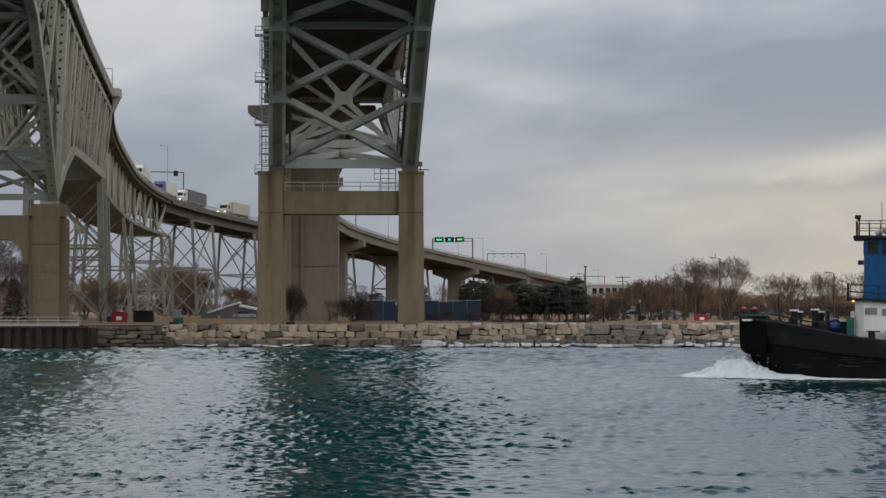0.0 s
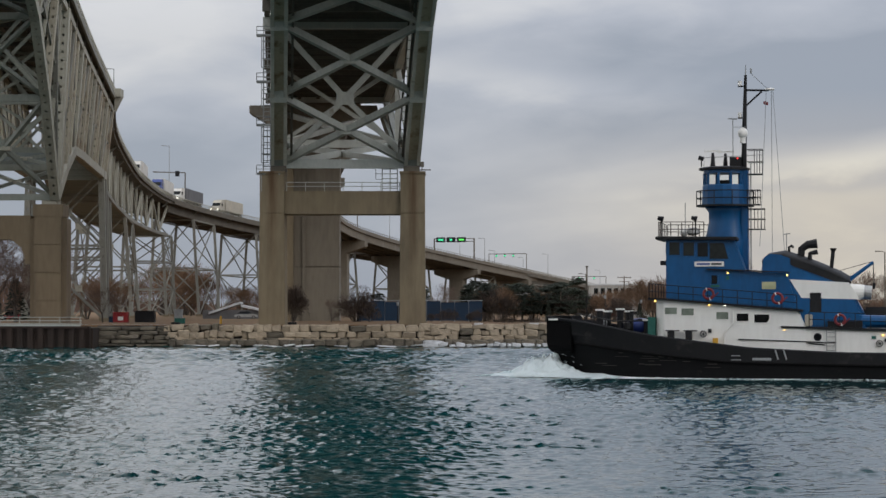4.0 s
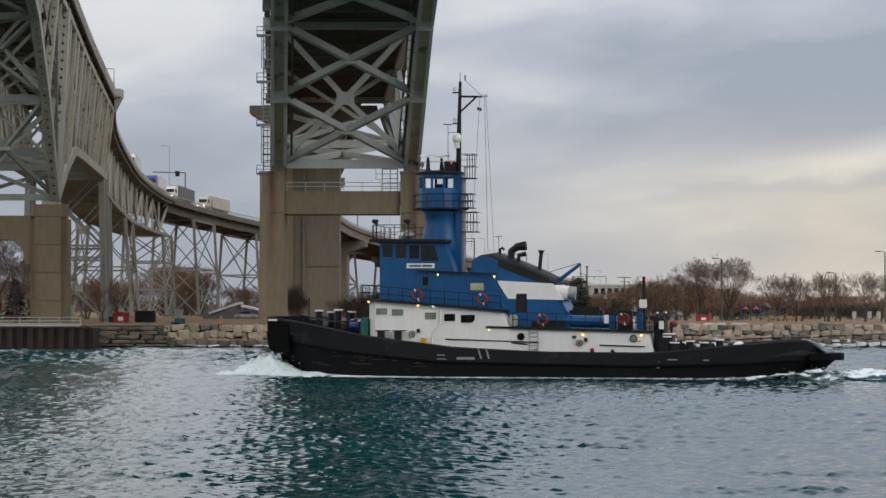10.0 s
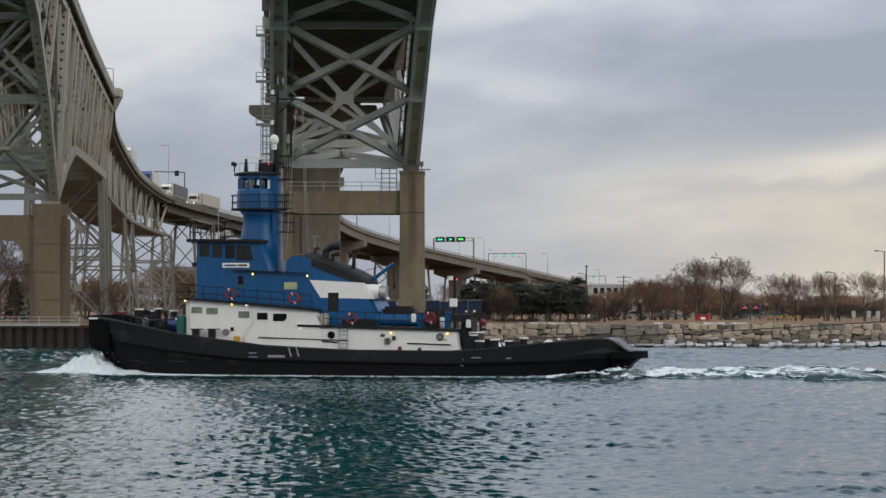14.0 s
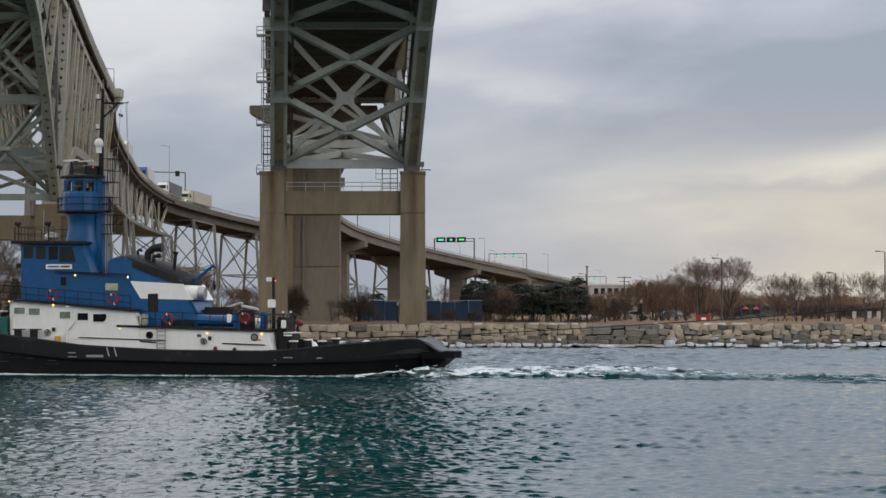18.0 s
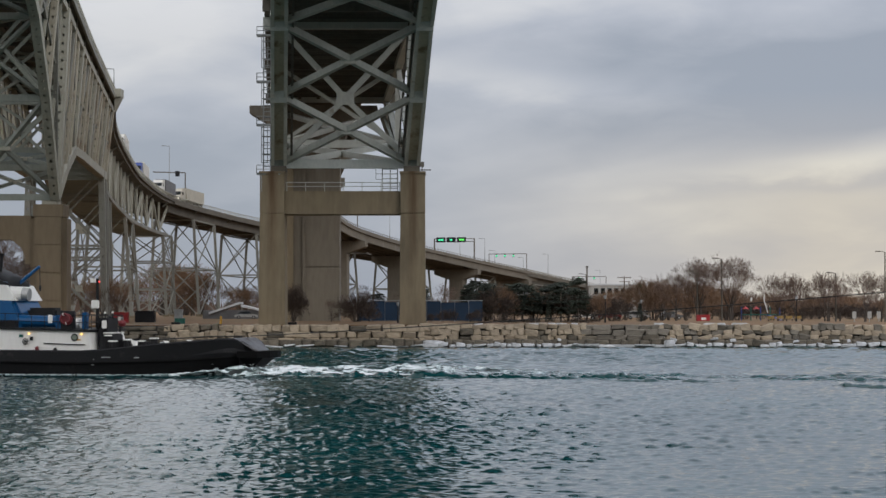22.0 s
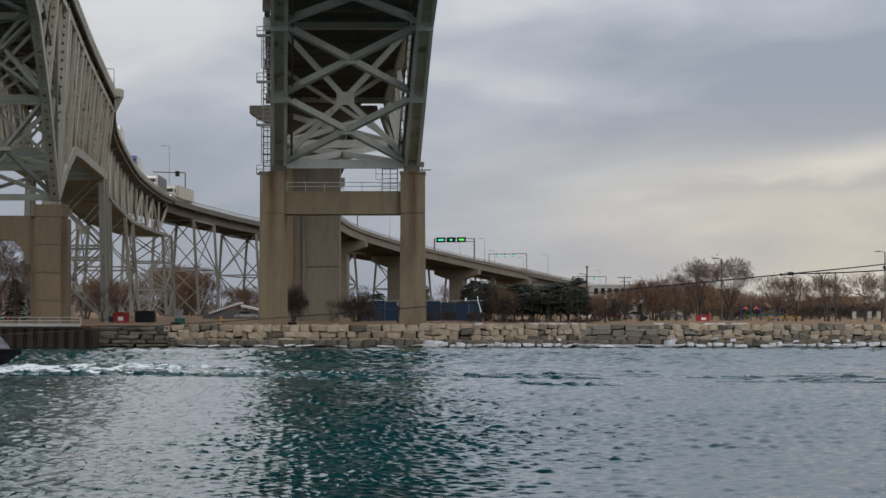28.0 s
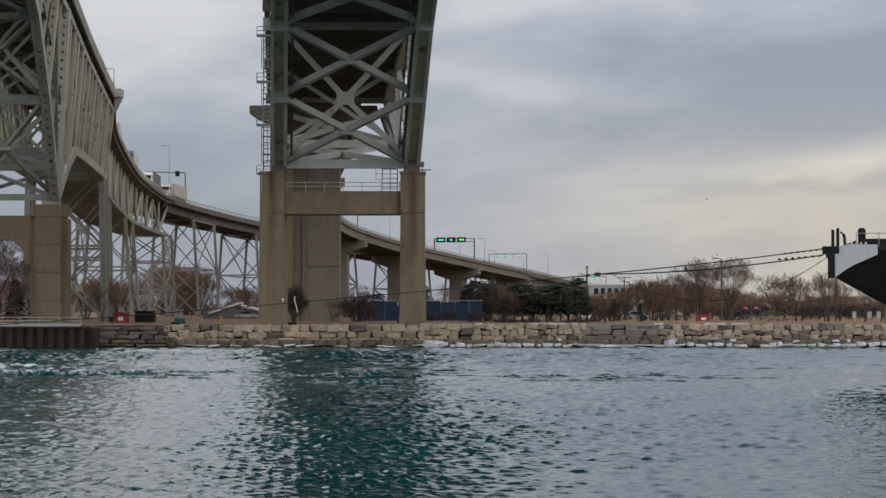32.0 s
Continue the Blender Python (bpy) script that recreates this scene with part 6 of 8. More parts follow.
def build_truck(mat_box, mat_cab, label):
    th = thing("articulated_lorry", (0, 0, 0), label, "truck", "lorries queuing on the old bridge")
    # +x is forward
    Geo().box(-12.4, 0.2, -1.28, 1.28, 1.15, 4.1).ob("trailer", mat_box, th, bevel=0.05)
    for k in range(6):
        Geo().box(-12.0 + k * 2.1, -11.9 + k * 2.1, -1.31, 1.31, 1.2, 4.05).ob("trailer_rib", mat_box, th)
    Geo().box(-12.3, 0, -0.5, 0.5, 0.85, 1.15).ob("chassis", M_BLACK, th)
    cab = Geo().prism([(0.9, 0.7), (5.2, 0.7), (5.3, 1.5), (4.1, 2.0), (3.5, 3.0), (2.9, 3.7), (0.9, 3.9)], -1.2, 1.2).ob("cab", mat_cab, th, bevel=0.08)
    Geo().prism([(4.13, 2.08), (4.17, 2.08), (3.62, 2.96), (3.55, 2.96)], -1.05, 1.05).ob("windscreen", M_GLASS, cab)
    for s in (-1, 1):
        Geo().box(5.2, 5.36, s * 0.9 - 0.2, s * 0.9 + 0.2, 0.95, 1.25).ob("headlight", M_LAMP_WHITE, cab)
        Geo().box(2.4, 3.3, s * 1.21 - 0.02, s * 1.21 + 0.02, 2.1, 2.9).ob("side_window", M_GLASS, cab)
    Geo().box(4.9, 5.4, -1.15, 1.15, 0.5, 0.85).ob("bumper", M_METAL, cab)
    for x in (-11.2, -9.9, 1.3, 2.5, 4.4):
        for s in (-1, 1):
            w = Geo().tube([(x, s * 1.05 - 0.16, 0.52), (x, s * 1.05 + 0.16, 0.52)], 0.52, 12).ob("wheel", M_RUBBER, th)
            Geo().tube([(x, s * 1.05 - 0.18, 0.52), (x, s * 1.05 + 0.18, 0.52)], 0.26, 8).ob("rim", M_METAL, w)
    return th


TRUCKS = [build_truck(M_TRUCK_WHITE, M_TRUCK_WHITE, "white articulated lorry with a pale box trailer"),
          build_truck(M_TRUCK_WHITE, M_TRUCK_BLUE, "articulated lorry with a blue cab and white trailer"),
          build_truck(M_TRUCK_GREY, M_TRUCK_WHITE, "articulated lorry with white cab and dark grey trailer"),
          build_truck(M_TRUCK_TAN, M_TRUCK_TAN, "articulated lorry with a tan box trailer and headlight lit")]


# ---- stone river wall: each block on its own ----
def stone_mesh(seed, mat):
    rng = random.Random(seed)
    bm = bmesh.new()
    bmesh.ops.create_cube(bm, size=1.0)
    for v in bm.verts:
        v.co += Vector((rng.uniform(-0.14, 0.14), rng.uniform(-0.25, 0.1), rng.uniform(-0.16, 0.15)))
    bmesh.ops.bevel(bm, geom=bm.edges[:], offset=0.11, segments=1, affect="EDGES")
    for v in bm.verts:
        v.co += Vector((rng.uniform(-0.02, 0.02), rng.uniform(-0.03, 0.03), rng.uniform(-0.02, 0.02)))
    me = bpy.data.meshes.new("stone")
    bm.to_mesh(me)
    bm.free()
    me.materials.append(mat)
    return me


def build_wall():
    rng = random.Random(14)
    wall = thing("river_wall", (0, BANK_Y, 0), "rough limestone block river wall, ice-crusted at the waterline", "wall", kind="structure")
    # near-black backing that shows between the blocks
    Geo((0, BANK_Y, 0)).box(-42.4, 62, 270.75, 271.3, -2, LAND_Z - 0.12).ob("wall_core", M_GAP, wall)
    light = [stone_mesh(k, M_STONE) for k in range(9)]
    dark = [stone_mesh(20 + k, M_STONE_DARK) for k in range(6)]
    grey = [stone_mesh(60 + k, M_STONE_GREY) for k in range(6)]
    icy = [stone_mesh(40 + k, M_ICE) for k in range(6)]

    def block(me, x, y, z, w, d, h, tilt):
        st = new("stone", me)
        st.parent = wall
        st.location, st.scale, st.rotation_euler = (x, y - BANK_Y, z), (w, d, h), (0, radians(tilt), 0)

    # courses: x from, x to, tops of courses, block length, unevenness, darker share
    stretches = ((-42.4, -33.6, (0.45, 0.95, 1.5, 2.0, 2.5), 2.3, 1.5, 0.85), (-33.6, -22.8, (0.55, 1.15, 1.95, 2.76), 1.15, 10, 0.03),
                 (-22.8, -2.4, (0.6, 1.15, 1.9, 2.74), 1.5, 2.5, 0.05), (-2.4, 17.4, (0.8, 1.5, 2.2, 2.84), 1.2, 9, 0.04),
                 (17.4, 26.4, (0.8, 1.45, 2.15, 2.76), 1.8, 1.0, 0.12), (26.4, 60.0, (0.95, 1.5, 2.15, 2.8), 1.1, 13, 0.06))
    for x0, x1, tops, length, tilt, shade in stretches:
        z0 = 0.12
        for row, top in enumerate(tops):
            x = x0 - rng.uniform(0, 0.6)
            h = top - z0
            while x < x1:
                w = length * rng.uniform(0.6, 1.45)
                w = min(w, x1 - x + 0.15)
                if w < 0.4:
                    break
                me = rng.choice(dark if rng.random() < shade or rng.random() < (0.95, 0.16, 0.03, 0.02, 0.02)[row] else grey if x0 == 17.4 or (x0 == 26.4 and rng.random() < 0.3) else light)
                hh = h * rng.uniform(0.92, 1.12) * (rng.uniform(0.75, 1.4) if tilt > 5 else 1.0)
                block(me, x + w / 2, 270.35 + 0.12 * row + rng.uniform(-0.2, 0.2), (z0 + top) / 2 + (rng.uniform(-0.13, 0.10) if tilt > 5 else rng.uniform(-0.03, 0.03)), w * 0.97, 1.0, hh * 0.96, rng.uniform(-tilt, tilt))
                x += w
            z0 = top
    # dark toe stones, with an ice shelf on them that is thicker downstream
    x = -33.4
    while x < 60:
        w = rng.uniform(0.7, 1.7)
        y, tl = 269.2 + rng.uniform(-0.2, 0.2), rng.uniform(-5, 5)
        block(rng.choice(dark), x + w / 2, y + 0.5, 0.50, w * 1.05, 1.1, rng.uniform(0.75, 1.0), tl)
        x += w
    x = -33.0
    while x < 60:
        thick_ice = x > -1.9 and not 18.0 < x < 26.2
        shelf = 17.6 < x < 26.2
        w = rng.uniform(0.6, 1.9) if thick_ice else rng.uniform(1.0, 2.8)
        if shelf or rng.random() < (0.95 if thick_ice else 0.72):
            hh = rng.uniform(0.24, 0.52) if thick_ice else 0.27 if shelf else rng.uniform(0.10, 0.24)
            block(rng.choice(icy), x + w / 2, 268.85 + rng.uniform(-0.2, 0.2), rng.uniform(0.06, 0.2) + hh * 0.5, w * (1.06 if shelf else rng.uniform(0.8, 1.04)), 1.0, hh, rng.uniform(-1, 1) if shelf else rng.uniform(-8, 8))
        if thick_ice and rng.random() < 0.22:
            block(rng.choice(icy), x + w * rng.random(), 269.3, rng.uniform(0.7, 1.1), rng.uniform(0.4, 0.9), 0.8, rng.uniform(0.15, 0.35), rng.uniform(-12, 12))
        x += w
    block(icy[0], -1.0, 268.8, 0.42, 2.6, 1.1, 0.75, 2)
    block(icy[1], 27.6, 268.8, 0.5, 1.3, 1.1, 0.75, -3)
    block(icy[4], 28.1, 269.0, 0.9, 0.8, 0.8, 0.5, 14)
    # snow left on the coping
    for x, w in ((4.4, 1.0), (11.7, 2.0), (13.4, 0.9), (14.6, 1.3), (16.2, 0.8), (26.6, 1.2), (33.5, 2.6), (36.6, 2.0)):
        block(icy[3], x, 271.4 + rng.uniform(-0.1, 0.2), LAND_Z + 0.1, w, 0.9, 0.22, 0)
    # the wall goes on past the view on both sides
    g = Geo((0, BANK_Y, 0))
    for lo, hi in ((62, 190),):
        for row in range(4):
            x = lo
            while x < hi:
                w = rng.uniform(0.9, 2.1)
                g.box(x + 0.04, x + w - 0.04, 269.9 + 0.12 * row + rng.uniform(-0.1, 0.1), 271, 0.05 + 0.68 * row, 0.68 + 0.68 * row)
                x += w
    tagged(g.ob("stone_stretch", M_STONE, wall), kind="stuff")


build_wall()
# ---- the tug: +x is the bow, +y the port side, z = 0 the waterline ----
SHEER = ([-20.2, -19.95, -19.6, -19.2, -18.7, -16.0, -13.0, -10.5, -8.6, -1.0, 4.85, 11.2, 14.6, 16.6, 19.0], [1.70, 1.96, 2.27, 2.5, 2.6, 2.38, 2.12, 1.86, 1.71, 1.76, 2.06, 2.84, 3.49, 3.84, 4.15])
BEAM = ([-20.2, -19.4, -18.0, -15.5, -12.0, -6.0, 4.0, 9.0, 12.0, 14.5, 16.5, 18.0, 18.9], [1.5, 2.5, 3.5, 4.3, 4.8, 5.0, 5.0, 4.85, 4.5, 3.9, 3.15, 2.45, 1.9])
WLB = ([-20.2, -19.4, -18.0, -15.5, -12.0, -6.0, 4.0, 9.0, 12.0, 14.5, 16.5, 18.0, 18.9], [0.3, 0.6, 2.0, 3.5, 4.6, 4.95, 4.95, 4.6, 3.7, 2.6, 1.4, 0.45, 0.1])


def build_tug():
    tug = thing("tugboat", (0, 0, 0), "blue and white harbour tug with a black hull, under way", "tugboat")

    def sheer(x):
        return float(np.interp(x, *SHEER))

    def half(x):
        return float(np.interp(x, *BEAM))

    # hull shell
    xs = list(np.linspace(-20.2, -12, 14)) + list(np.linspace(-11, 9, 16)) + list(np.linspace(10, 18.9, 16))
    rings = []
    for x in xs:
        b, w, top = half(x), float(np.interp(x, *WLB)), sheer(x)
        rake = max(0.0, (x - 15.5)) * 0.42
        low_z = -2.8 if -14 < x < 15 else (-2.8 + (abs(x) - 14) * 0.42 if x < 0 else -2.8)
        if x < -14:
            low_z = lerp(-2.8, 0.75, (-14 - x) / 6.2)
        pts = [(top, b, 0), (lerp(0, top, 0.55), lerp(w, b, 0.72), 0.25), (0.25, lerp(w, b, 0.2), 0.9), (min(-0.3, low_z * 0.2) if x > -15 else lerp(low_z, 0.6, 0.4), w, 1.0), (low_z * 0.7 if x > -15 else lerp(low_z, 0.5, 0.1), w * 0.8, 1.15), (low_z, 0.05, 1.2)]
        port = [(x - rake * k, y, z) for z, y, k in pts]
        rings.append(port + [(px_, -y, z) for px_, y, z in reversed(port)])
    Geo().loft(rings, closed=False, caps=False).ob("hull", M_HULL, tug, "black hull with scuffed sides", smooth=True)
    # plating of the bulwark, above a rubbing strake that rises to the bow
    def strake(x):
        return float(np.interp(x, [-20, -15, -8, 6, 12, 17, 19], [1.35, 1.05, 0.86, 1.12, 1.7, 2.35, 2.6]))

    def shell(x, z):
        b, w, top = half(x), float(np.interp(x, *WLB)), sheer(x)
        return float(np.interp(z, [0.0, 0.25, top * 0.55, top], [w, lerp(w, b, 0.2), lerp(w, b, 0.72), b]))

    def shell_x(x, z):
        return x - max(0.0, x - 15.5) * 0.42 * float(np.interp(z / sheer(x), [0, 0.1, 0.55, 1], [1.0, 0.9, 0.25, 0]))
    for s in (-1, 1):
        plating = []
        for x in xs:
            if -20.0 < x < 17.4:
                zb, top = strake(x), sheer(x) - 0.03
                plating.append([(shell_x(x, z), s * (shell(x, z) + 0.035), z) for z in (zb, lerp(zb, top, 0.35), lerp(zb, top, 0.7), top)])
        # greyer than the hull below to paint in the reflected sky
        Geo().loft(plating, closed=False, caps=False).ob("bulwark_plating", M_PLATING, tug, "dark bulwark plating with painted-in sky grey and scuffs", smooth=True)
        Geo().tube([(shell_x(x, strake(x)), s * (shell(x, strake(x)) + 0.05), strake(x)) for x in xs if -20.0 < x < 17.4], 0.09, 6).ob("rub_rail", M_RUBBER, tug)
    Geo().put(rings[0], [tuple(range(len(rings[0])))]).ob("transom", M_HULL, tug)
    Geo().put(rings[-1], [tuple(range(len(rings[-1])))]).ob("stem_plate", M_HULL, tug)
    # bulwark lining, deck and cap rail
    for s in (-1, 1):
        inner = [[(x, s * (half(x) - 0.02), sheer(x) - 0.004), (x, s * (half(x) - 0.22), sheer(x) - 0.004), (x, s * (half(x) - 0.22), sheer(x) - 0.95)] for x in xs]
        Geo().loft(inner, closed=False, caps=False).ob("bulwark", M_BLACK, tug)
        Geo().tube([(x, s * (half(x) - 0.06), sheer(x)) for x in xs], 0.11, 6).ob("cap_rail", M_BLACK, tug)
    Geo().loft([[(x, half(x) - 0.2, sheer(x) - 0.85), (x, -half(x) + 0.2, sheer(x) - 0.85)] for x in xs], closed=False, caps=False).ob("main_deck", M_STACK, tug)
    # bow pudding fender and stern platform
    Geo().loft([[(17.1, -2.75 + q, z0), (18.95 - q, -2.0 + q * 0.6, z0), (19.1 - q, 0, z0), (18.95 - q, 2.0 - q * 0.6, z0), (17.1, 2.75 - q, z0)] for z0, q in ((1.6, 0.6), (1.85, 0.16), (2.2, 0.04), (2.8, 0.0), (4.1, 0.0), (4.24, 0.1))]).ob("bow_fender", M_RUBBER, tug, "black rubber bow fender block", bevel=0.12)
    Geo().box(18.1, 18.75, 2.32, 2.46, 3.92, 4.04).ob("fender_strap", M_WHITE, tug)
    Geo().loft([[(-19.2, -2.6, z), (-20.6, -2.3, z), (-21.3, -1.4, z), (-21.45, 0, z), (-21.3, 1.4, z), (-20.6, 2.3, z), (-19.2, 2.6, z)] for z in (1.25, 1.32, 1.72)]).ob("stern_fender", M_RUBBER, tug, "black overhanging stern fender")
    Geo().loft([[(-19.7, -1.2, 0.2), (-19.7, 1.2, 0.2), (-20.9, 1.7, 1.3), (-20.9, -1.7, 1.3)], [(-19.2, -2.2, 0.2), (-19.2, 2.2, 0.2), (-19.2, 2.2, 1.3), (-19.2, -2.2, 1.3)]]).ob("stern_post", M_HULL, tug)
    # plate laid over the stern slope to carry its lit grey
    Geo().loft([[(x, -b, z), (x, b, z), (x, b, z - 0.12), (x, -b, z - 0.12)] for x, b, z in ((-18.6, 2.9, 2.66), (-19.1, 2.7, 2.6), (-19.6, 2.35, 2.36), (-20.0, 1.9, 2.02), (-20.4, 1.5, 1.76))]).ob("stern_roller_plate", M_STERN_STEEL, tug, "grey plate added for the lit face of the rounded stern")

    # ---- white deckhouses ----
    prof = [(11.2, 2.0), (11.2, 5.3), (1.6, 4.52), (1.05, 3.3), (1.05, 1.0), (11.2, 1.2)]
    g = Geo()
    w = 3.88
    g.loft([[(11.2, -w + 0.7, z1), (10.6, -w, z1), (ax, -w, z2), (ax, w, z2), (10.6, w, z1), (11.2, w - 0.7, z1)] for z1, z2, ax in ((1.6, 1.0, 1.05), (4.0, 3.4, 1.1), (5.3, 4.52, 1.6))])
    house = g.ob("deckhouse", M_WHITE, tug, "white deckhouse with rust marks", bevel=0.05)
    Geo().loft([[(11.75, -w + 0.4, z1), (10.8, -w - 0.3, z1), (1.35, -w - 0.3, z2), (1.35, w + 0.3, z2), (10.8, w + 0.3, z1), (11.75, w - 0.4, z1)] for z1, z2 in ((5.31, 4.53), (5.45, 4.67))]).ob("boat_deck", M_BLACK, tug)
    Geo().prism([(3.0, 1.0), (3.0, 3.42), (-8.35, 3.1), (-9.0, 1.0)], -3.78, 3.78).ob("aft_deckhouse", M_WHITE, tug, bevel=0.04)
    Geo().prism([(2.75, 3.435), (-8.5, 3.115), (-8.5, 3.26), (2.75, 3.58)], -3.98, 3.98).ob("aft_boat_deck", M_BLACK, tug)
    Y = w + 0.012
    # windows along the port and starboard sides
    for x0, x1, z0, z1, mt in ((9.74, 10.54, 4.36, 4.80, M_GLASS_PALE), (8.6, 9.42, 4.28, 4.74, M_GLASS_PALE), (6.27, 7.07, 4.02, 4.5, M_GLASS_PALE), (4.93, 5.71, 3.9, 4.4, M_GLASS), (3.54, 4.53, 3.8, 4.34, M_GLASS)):
        for s in (-1, 1):
            y0, y1 = sorted((s * (Y - 0.05), s * (Y + 0.02)))
            fr = Geo().box(x0 - 0.06, x1 + 0.06, y0, y1, z0 - 0.06, z1 + 0.06).ob("window_frame", M_WHITE, house, bevel=0.02)
            if x0 == 3.54:
                Geo().prism([(x0 + 0.18, z0), (x1, z0), (x1, z1), (x0, z1), (x0, z0 + 0.2)], min(s * (Y + 0.015), s * (Y + 0.03)), max(s * (Y + 0.015), s * (Y + 0.03))).ob("pane", mt, fr)
            else:
                Geo().box(x0, x1, min(s * (Y + 0.015), s * (Y + 0.03)), max(s * (Y + 0.015), s * (Y + 0.03)), z0, z1).ob("pane", mt, fr, bevel=0.012)
    for y in (-2.0, -0.7, 0.7, 2.0):
        Geo().box(11.19, 11.23, y - 0.35, y + 0.35, 4.4, 4.85).ob("pane", M_GLASS, house)
    # hose reel, vents, pipes and grab rails on the side
    for cx, cz in ((7.95, 3.02), (-3.72, 2.42)):
        Geo().tube([(cx, Y - 0.02, cz), (cx, Y + 0.1 - (0.1 if cx < 0 else 0), cz)], 0.24, 16).ob("hose_reel", M_WHITE, tug)
        yy = Y + 0.11 - (0.1 if cx < 0 else 0)
        g = Geo()
        for k in range(12):
            a, b = 2 * math.pi * k / 12, 2 * math.pi * (k + 1) / 12
            g.beam((cx + 0.21 * math.cos(a), yy, cz + 0.21 * math.sin(a)), (cx + 0.21 * math.cos(b), yy, cz + 0.21 * math.sin(b)), 0.05)
        for k in range(4):
            a = math.pi * k / 4
            g.beam((cx - 0.21 * math.cos(a), yy, cz - 0.21 * math.sin(a)), (cx + 0.21 * math.cos(a), yy, cz + 0.21 * math.sin(a)), 0.035)
        g.ob("valve_wheel", M_BLACK, tug)
        Geo().box(cx - 0.55, cx - 0.32, yy - 0.08, yy, cz + 0.08, cz + 0.35).ob("switch_box", M_BLACK, tug)
    Geo().box(-3.5, -3.2, 3.77, 3.84, 2.72, 2.92).ob("notice_plate", M_GREEN, tug)
    Geo().tube([(5.98, Y + 0.03, 4.65), (5.95, Y + 0.06, 3.75), (6.5, Y + 0.06, 3.15), (6.55, Y + 0.06, 2.3)], 0.06, 6).ob("vent_pipe", M_WHITE, tug)
    for z, x0, x1 in ((2.55, -0.9, 5.6), (2.28, -8.2, -5.1), (2.42, -0.1, 1.0)):
        yy = 3.95 if x0 > 2 else 3.83
        Geo().tube([(x0, 3.83 if x0 < 2.9 else yy, z - 0.1), (x1, 3.83 if x1 < 3 else 3.95, z + (0.12 if x1 > 3 else 0))], 0.045, 6).ob("grab_rail", M_BLACK, tug)
    for x0 in (8.9, 10.1):
        Geo().box(x0 - 0.22, x0 + 0.22, 4.05, 4.45, 2.3, 3.2).ob("bitt_post", M_BLACK, tug)
        Geo().box(x0 - 0.55, x0 + 0.35, 4.05, 4.45, 3.2, 3.28).ob("bitt_cap", M_BLACK, tug)
    Geo().box(6.95, 7.3, 3.95, 4.3, 1.6, 2.75).ob("fire_station_box", M_YELLOW, tug)
    Geo().box(11.25, 11.75, 2.5, 3.5, 2.2, 4.15).ob("canvas_cover", M_GREEN, tug, "green canvas covered locker")
    # port lights, ladder, small fittings on the aft house
    for cx, cz in ((0.34, 2.84), (-7.42, 2.72)):
        rim = Geo().tube([(cx, 3.73, cz), (cx, 3.83, cz)], 0.27, 16).ob("porthole", M_BLACK, tug)
        Geo().tube([(cx, 3.78, cz), (cx, 3.845, cz)], 0.19, 16).ob("pane", M_GLASS_PALE if cx < 0 else M_GLASS, rim)
    lad = Geo()
    for x in (-0.85, -0.25):
        lad.beam((x, 3.87, 1.75), (x, 3.87, 3.3), 0.06)
    for k in range(5):
        lad.beam((-0.85, 3.87, 1.95 + k * 0.3), (-0.25, 3.87, 1.95 + k * 0.3), 0.05)
    lad.ob("side_ladder", M_METAL, tug)
    for cx, cz, mt in ((-4.6, 1.9, M_RING), (-6.0, 1.82, M_STACK)):
        Geo().blob((cx, 3.92, cz), 0.16, 0.12, 0.18, 8, 5, 0.05).ob("hydrant", mt, tug)
    Geo().box(-7.9, -7.4, 3.77, 3.82, 2.5, 2.58).ob("bracket", M_YELLOW, tug)

    # ---- blue upper works ----
    bx = 2.6
    g = Geo()
    g.prism([(10.6, 5.4), (10.6, 9.42), (5.95, 9.42), (5.2, 7.28), (2.42, 7.1), (1.55, 4.7), (5, 4.95)], -bx, bx)
    upper = g.ob("wheelhouse", M_BLUE, tug, "blue steel wheelhouse and upper house", bevel=0.06)
    Geo().loft([[(11.3, -bx - 0.2, z), (10.7, -bx - 0.45, z), (5.75, -bx - 0.45, z - 0.05), (5.75, bx + 0.45, z - 0.05), (10.7, bx + 0.45, z), (11.3, bx + 0.2, z)] for z in (9.44, 9.56, 9.66)]).ob("wheelhouse_roof", M_BLACK, tug, bevel=0.03)
    Geo().loft([[(7.85, s * bx, 7.38), (2.2, s * bx, 7.15), (2.2, s * (bx + 0.3), 7.15), (7.85, s * (bx + 0.3), 7.38)] for s in (1,)] + [[(7.85, bx, 7.46), (2.2, bx, 7.23), (2.2, bx + 0.3, 7.23), (7.85, bx + 0.3, 7.46)]]).ob("ledge", M_BLACK, upper)
    for x0, x1, z0, z1, mt in ((9.66, 10.36, 8.40, 9.26, M_GLASS_MID), (8.68, 9.4, 8.34, 9.25, M_GLASS_MID), (7.74, 8.44, 8.28, 9.22, M_GLASS), (6.35, 7.62, 8.12, 9.2, M_GLASS_MID), (3.15, 4.1, 6.05, 6.55, M_GLASS_LIT), (7.1, 7.5, 6.4, 7.0, M_GLASS)):
        for s in (-1, 1):
            ya, yb = sorted((s * (bx - 0.02), s * (bx + 0.03)))
            yc, yd = sorted((s * (bx + 0.02), s * (bx + 0.045)))
            fr = Geo().box(x0 - 0.07, x1 + 0.07, ya, yb, z0 - 0.07, z1 + 0.07).ob("window_frame", M_BLUE, upper, bevel=0.015)
            if x0 == 6.35:
                Geo().prism([(x0, z0), (x1, z0), (x1, z1), (x0 + 0.3, z1)], yc, yd).ob("pane", mt, fr)
            else:
                Geo().box(x0, x1, yc, yd, z0, z1).ob("pane", mt, fr, bevel=0.01)
    for k in range(5):
        y = -2.0 + k * 1.0
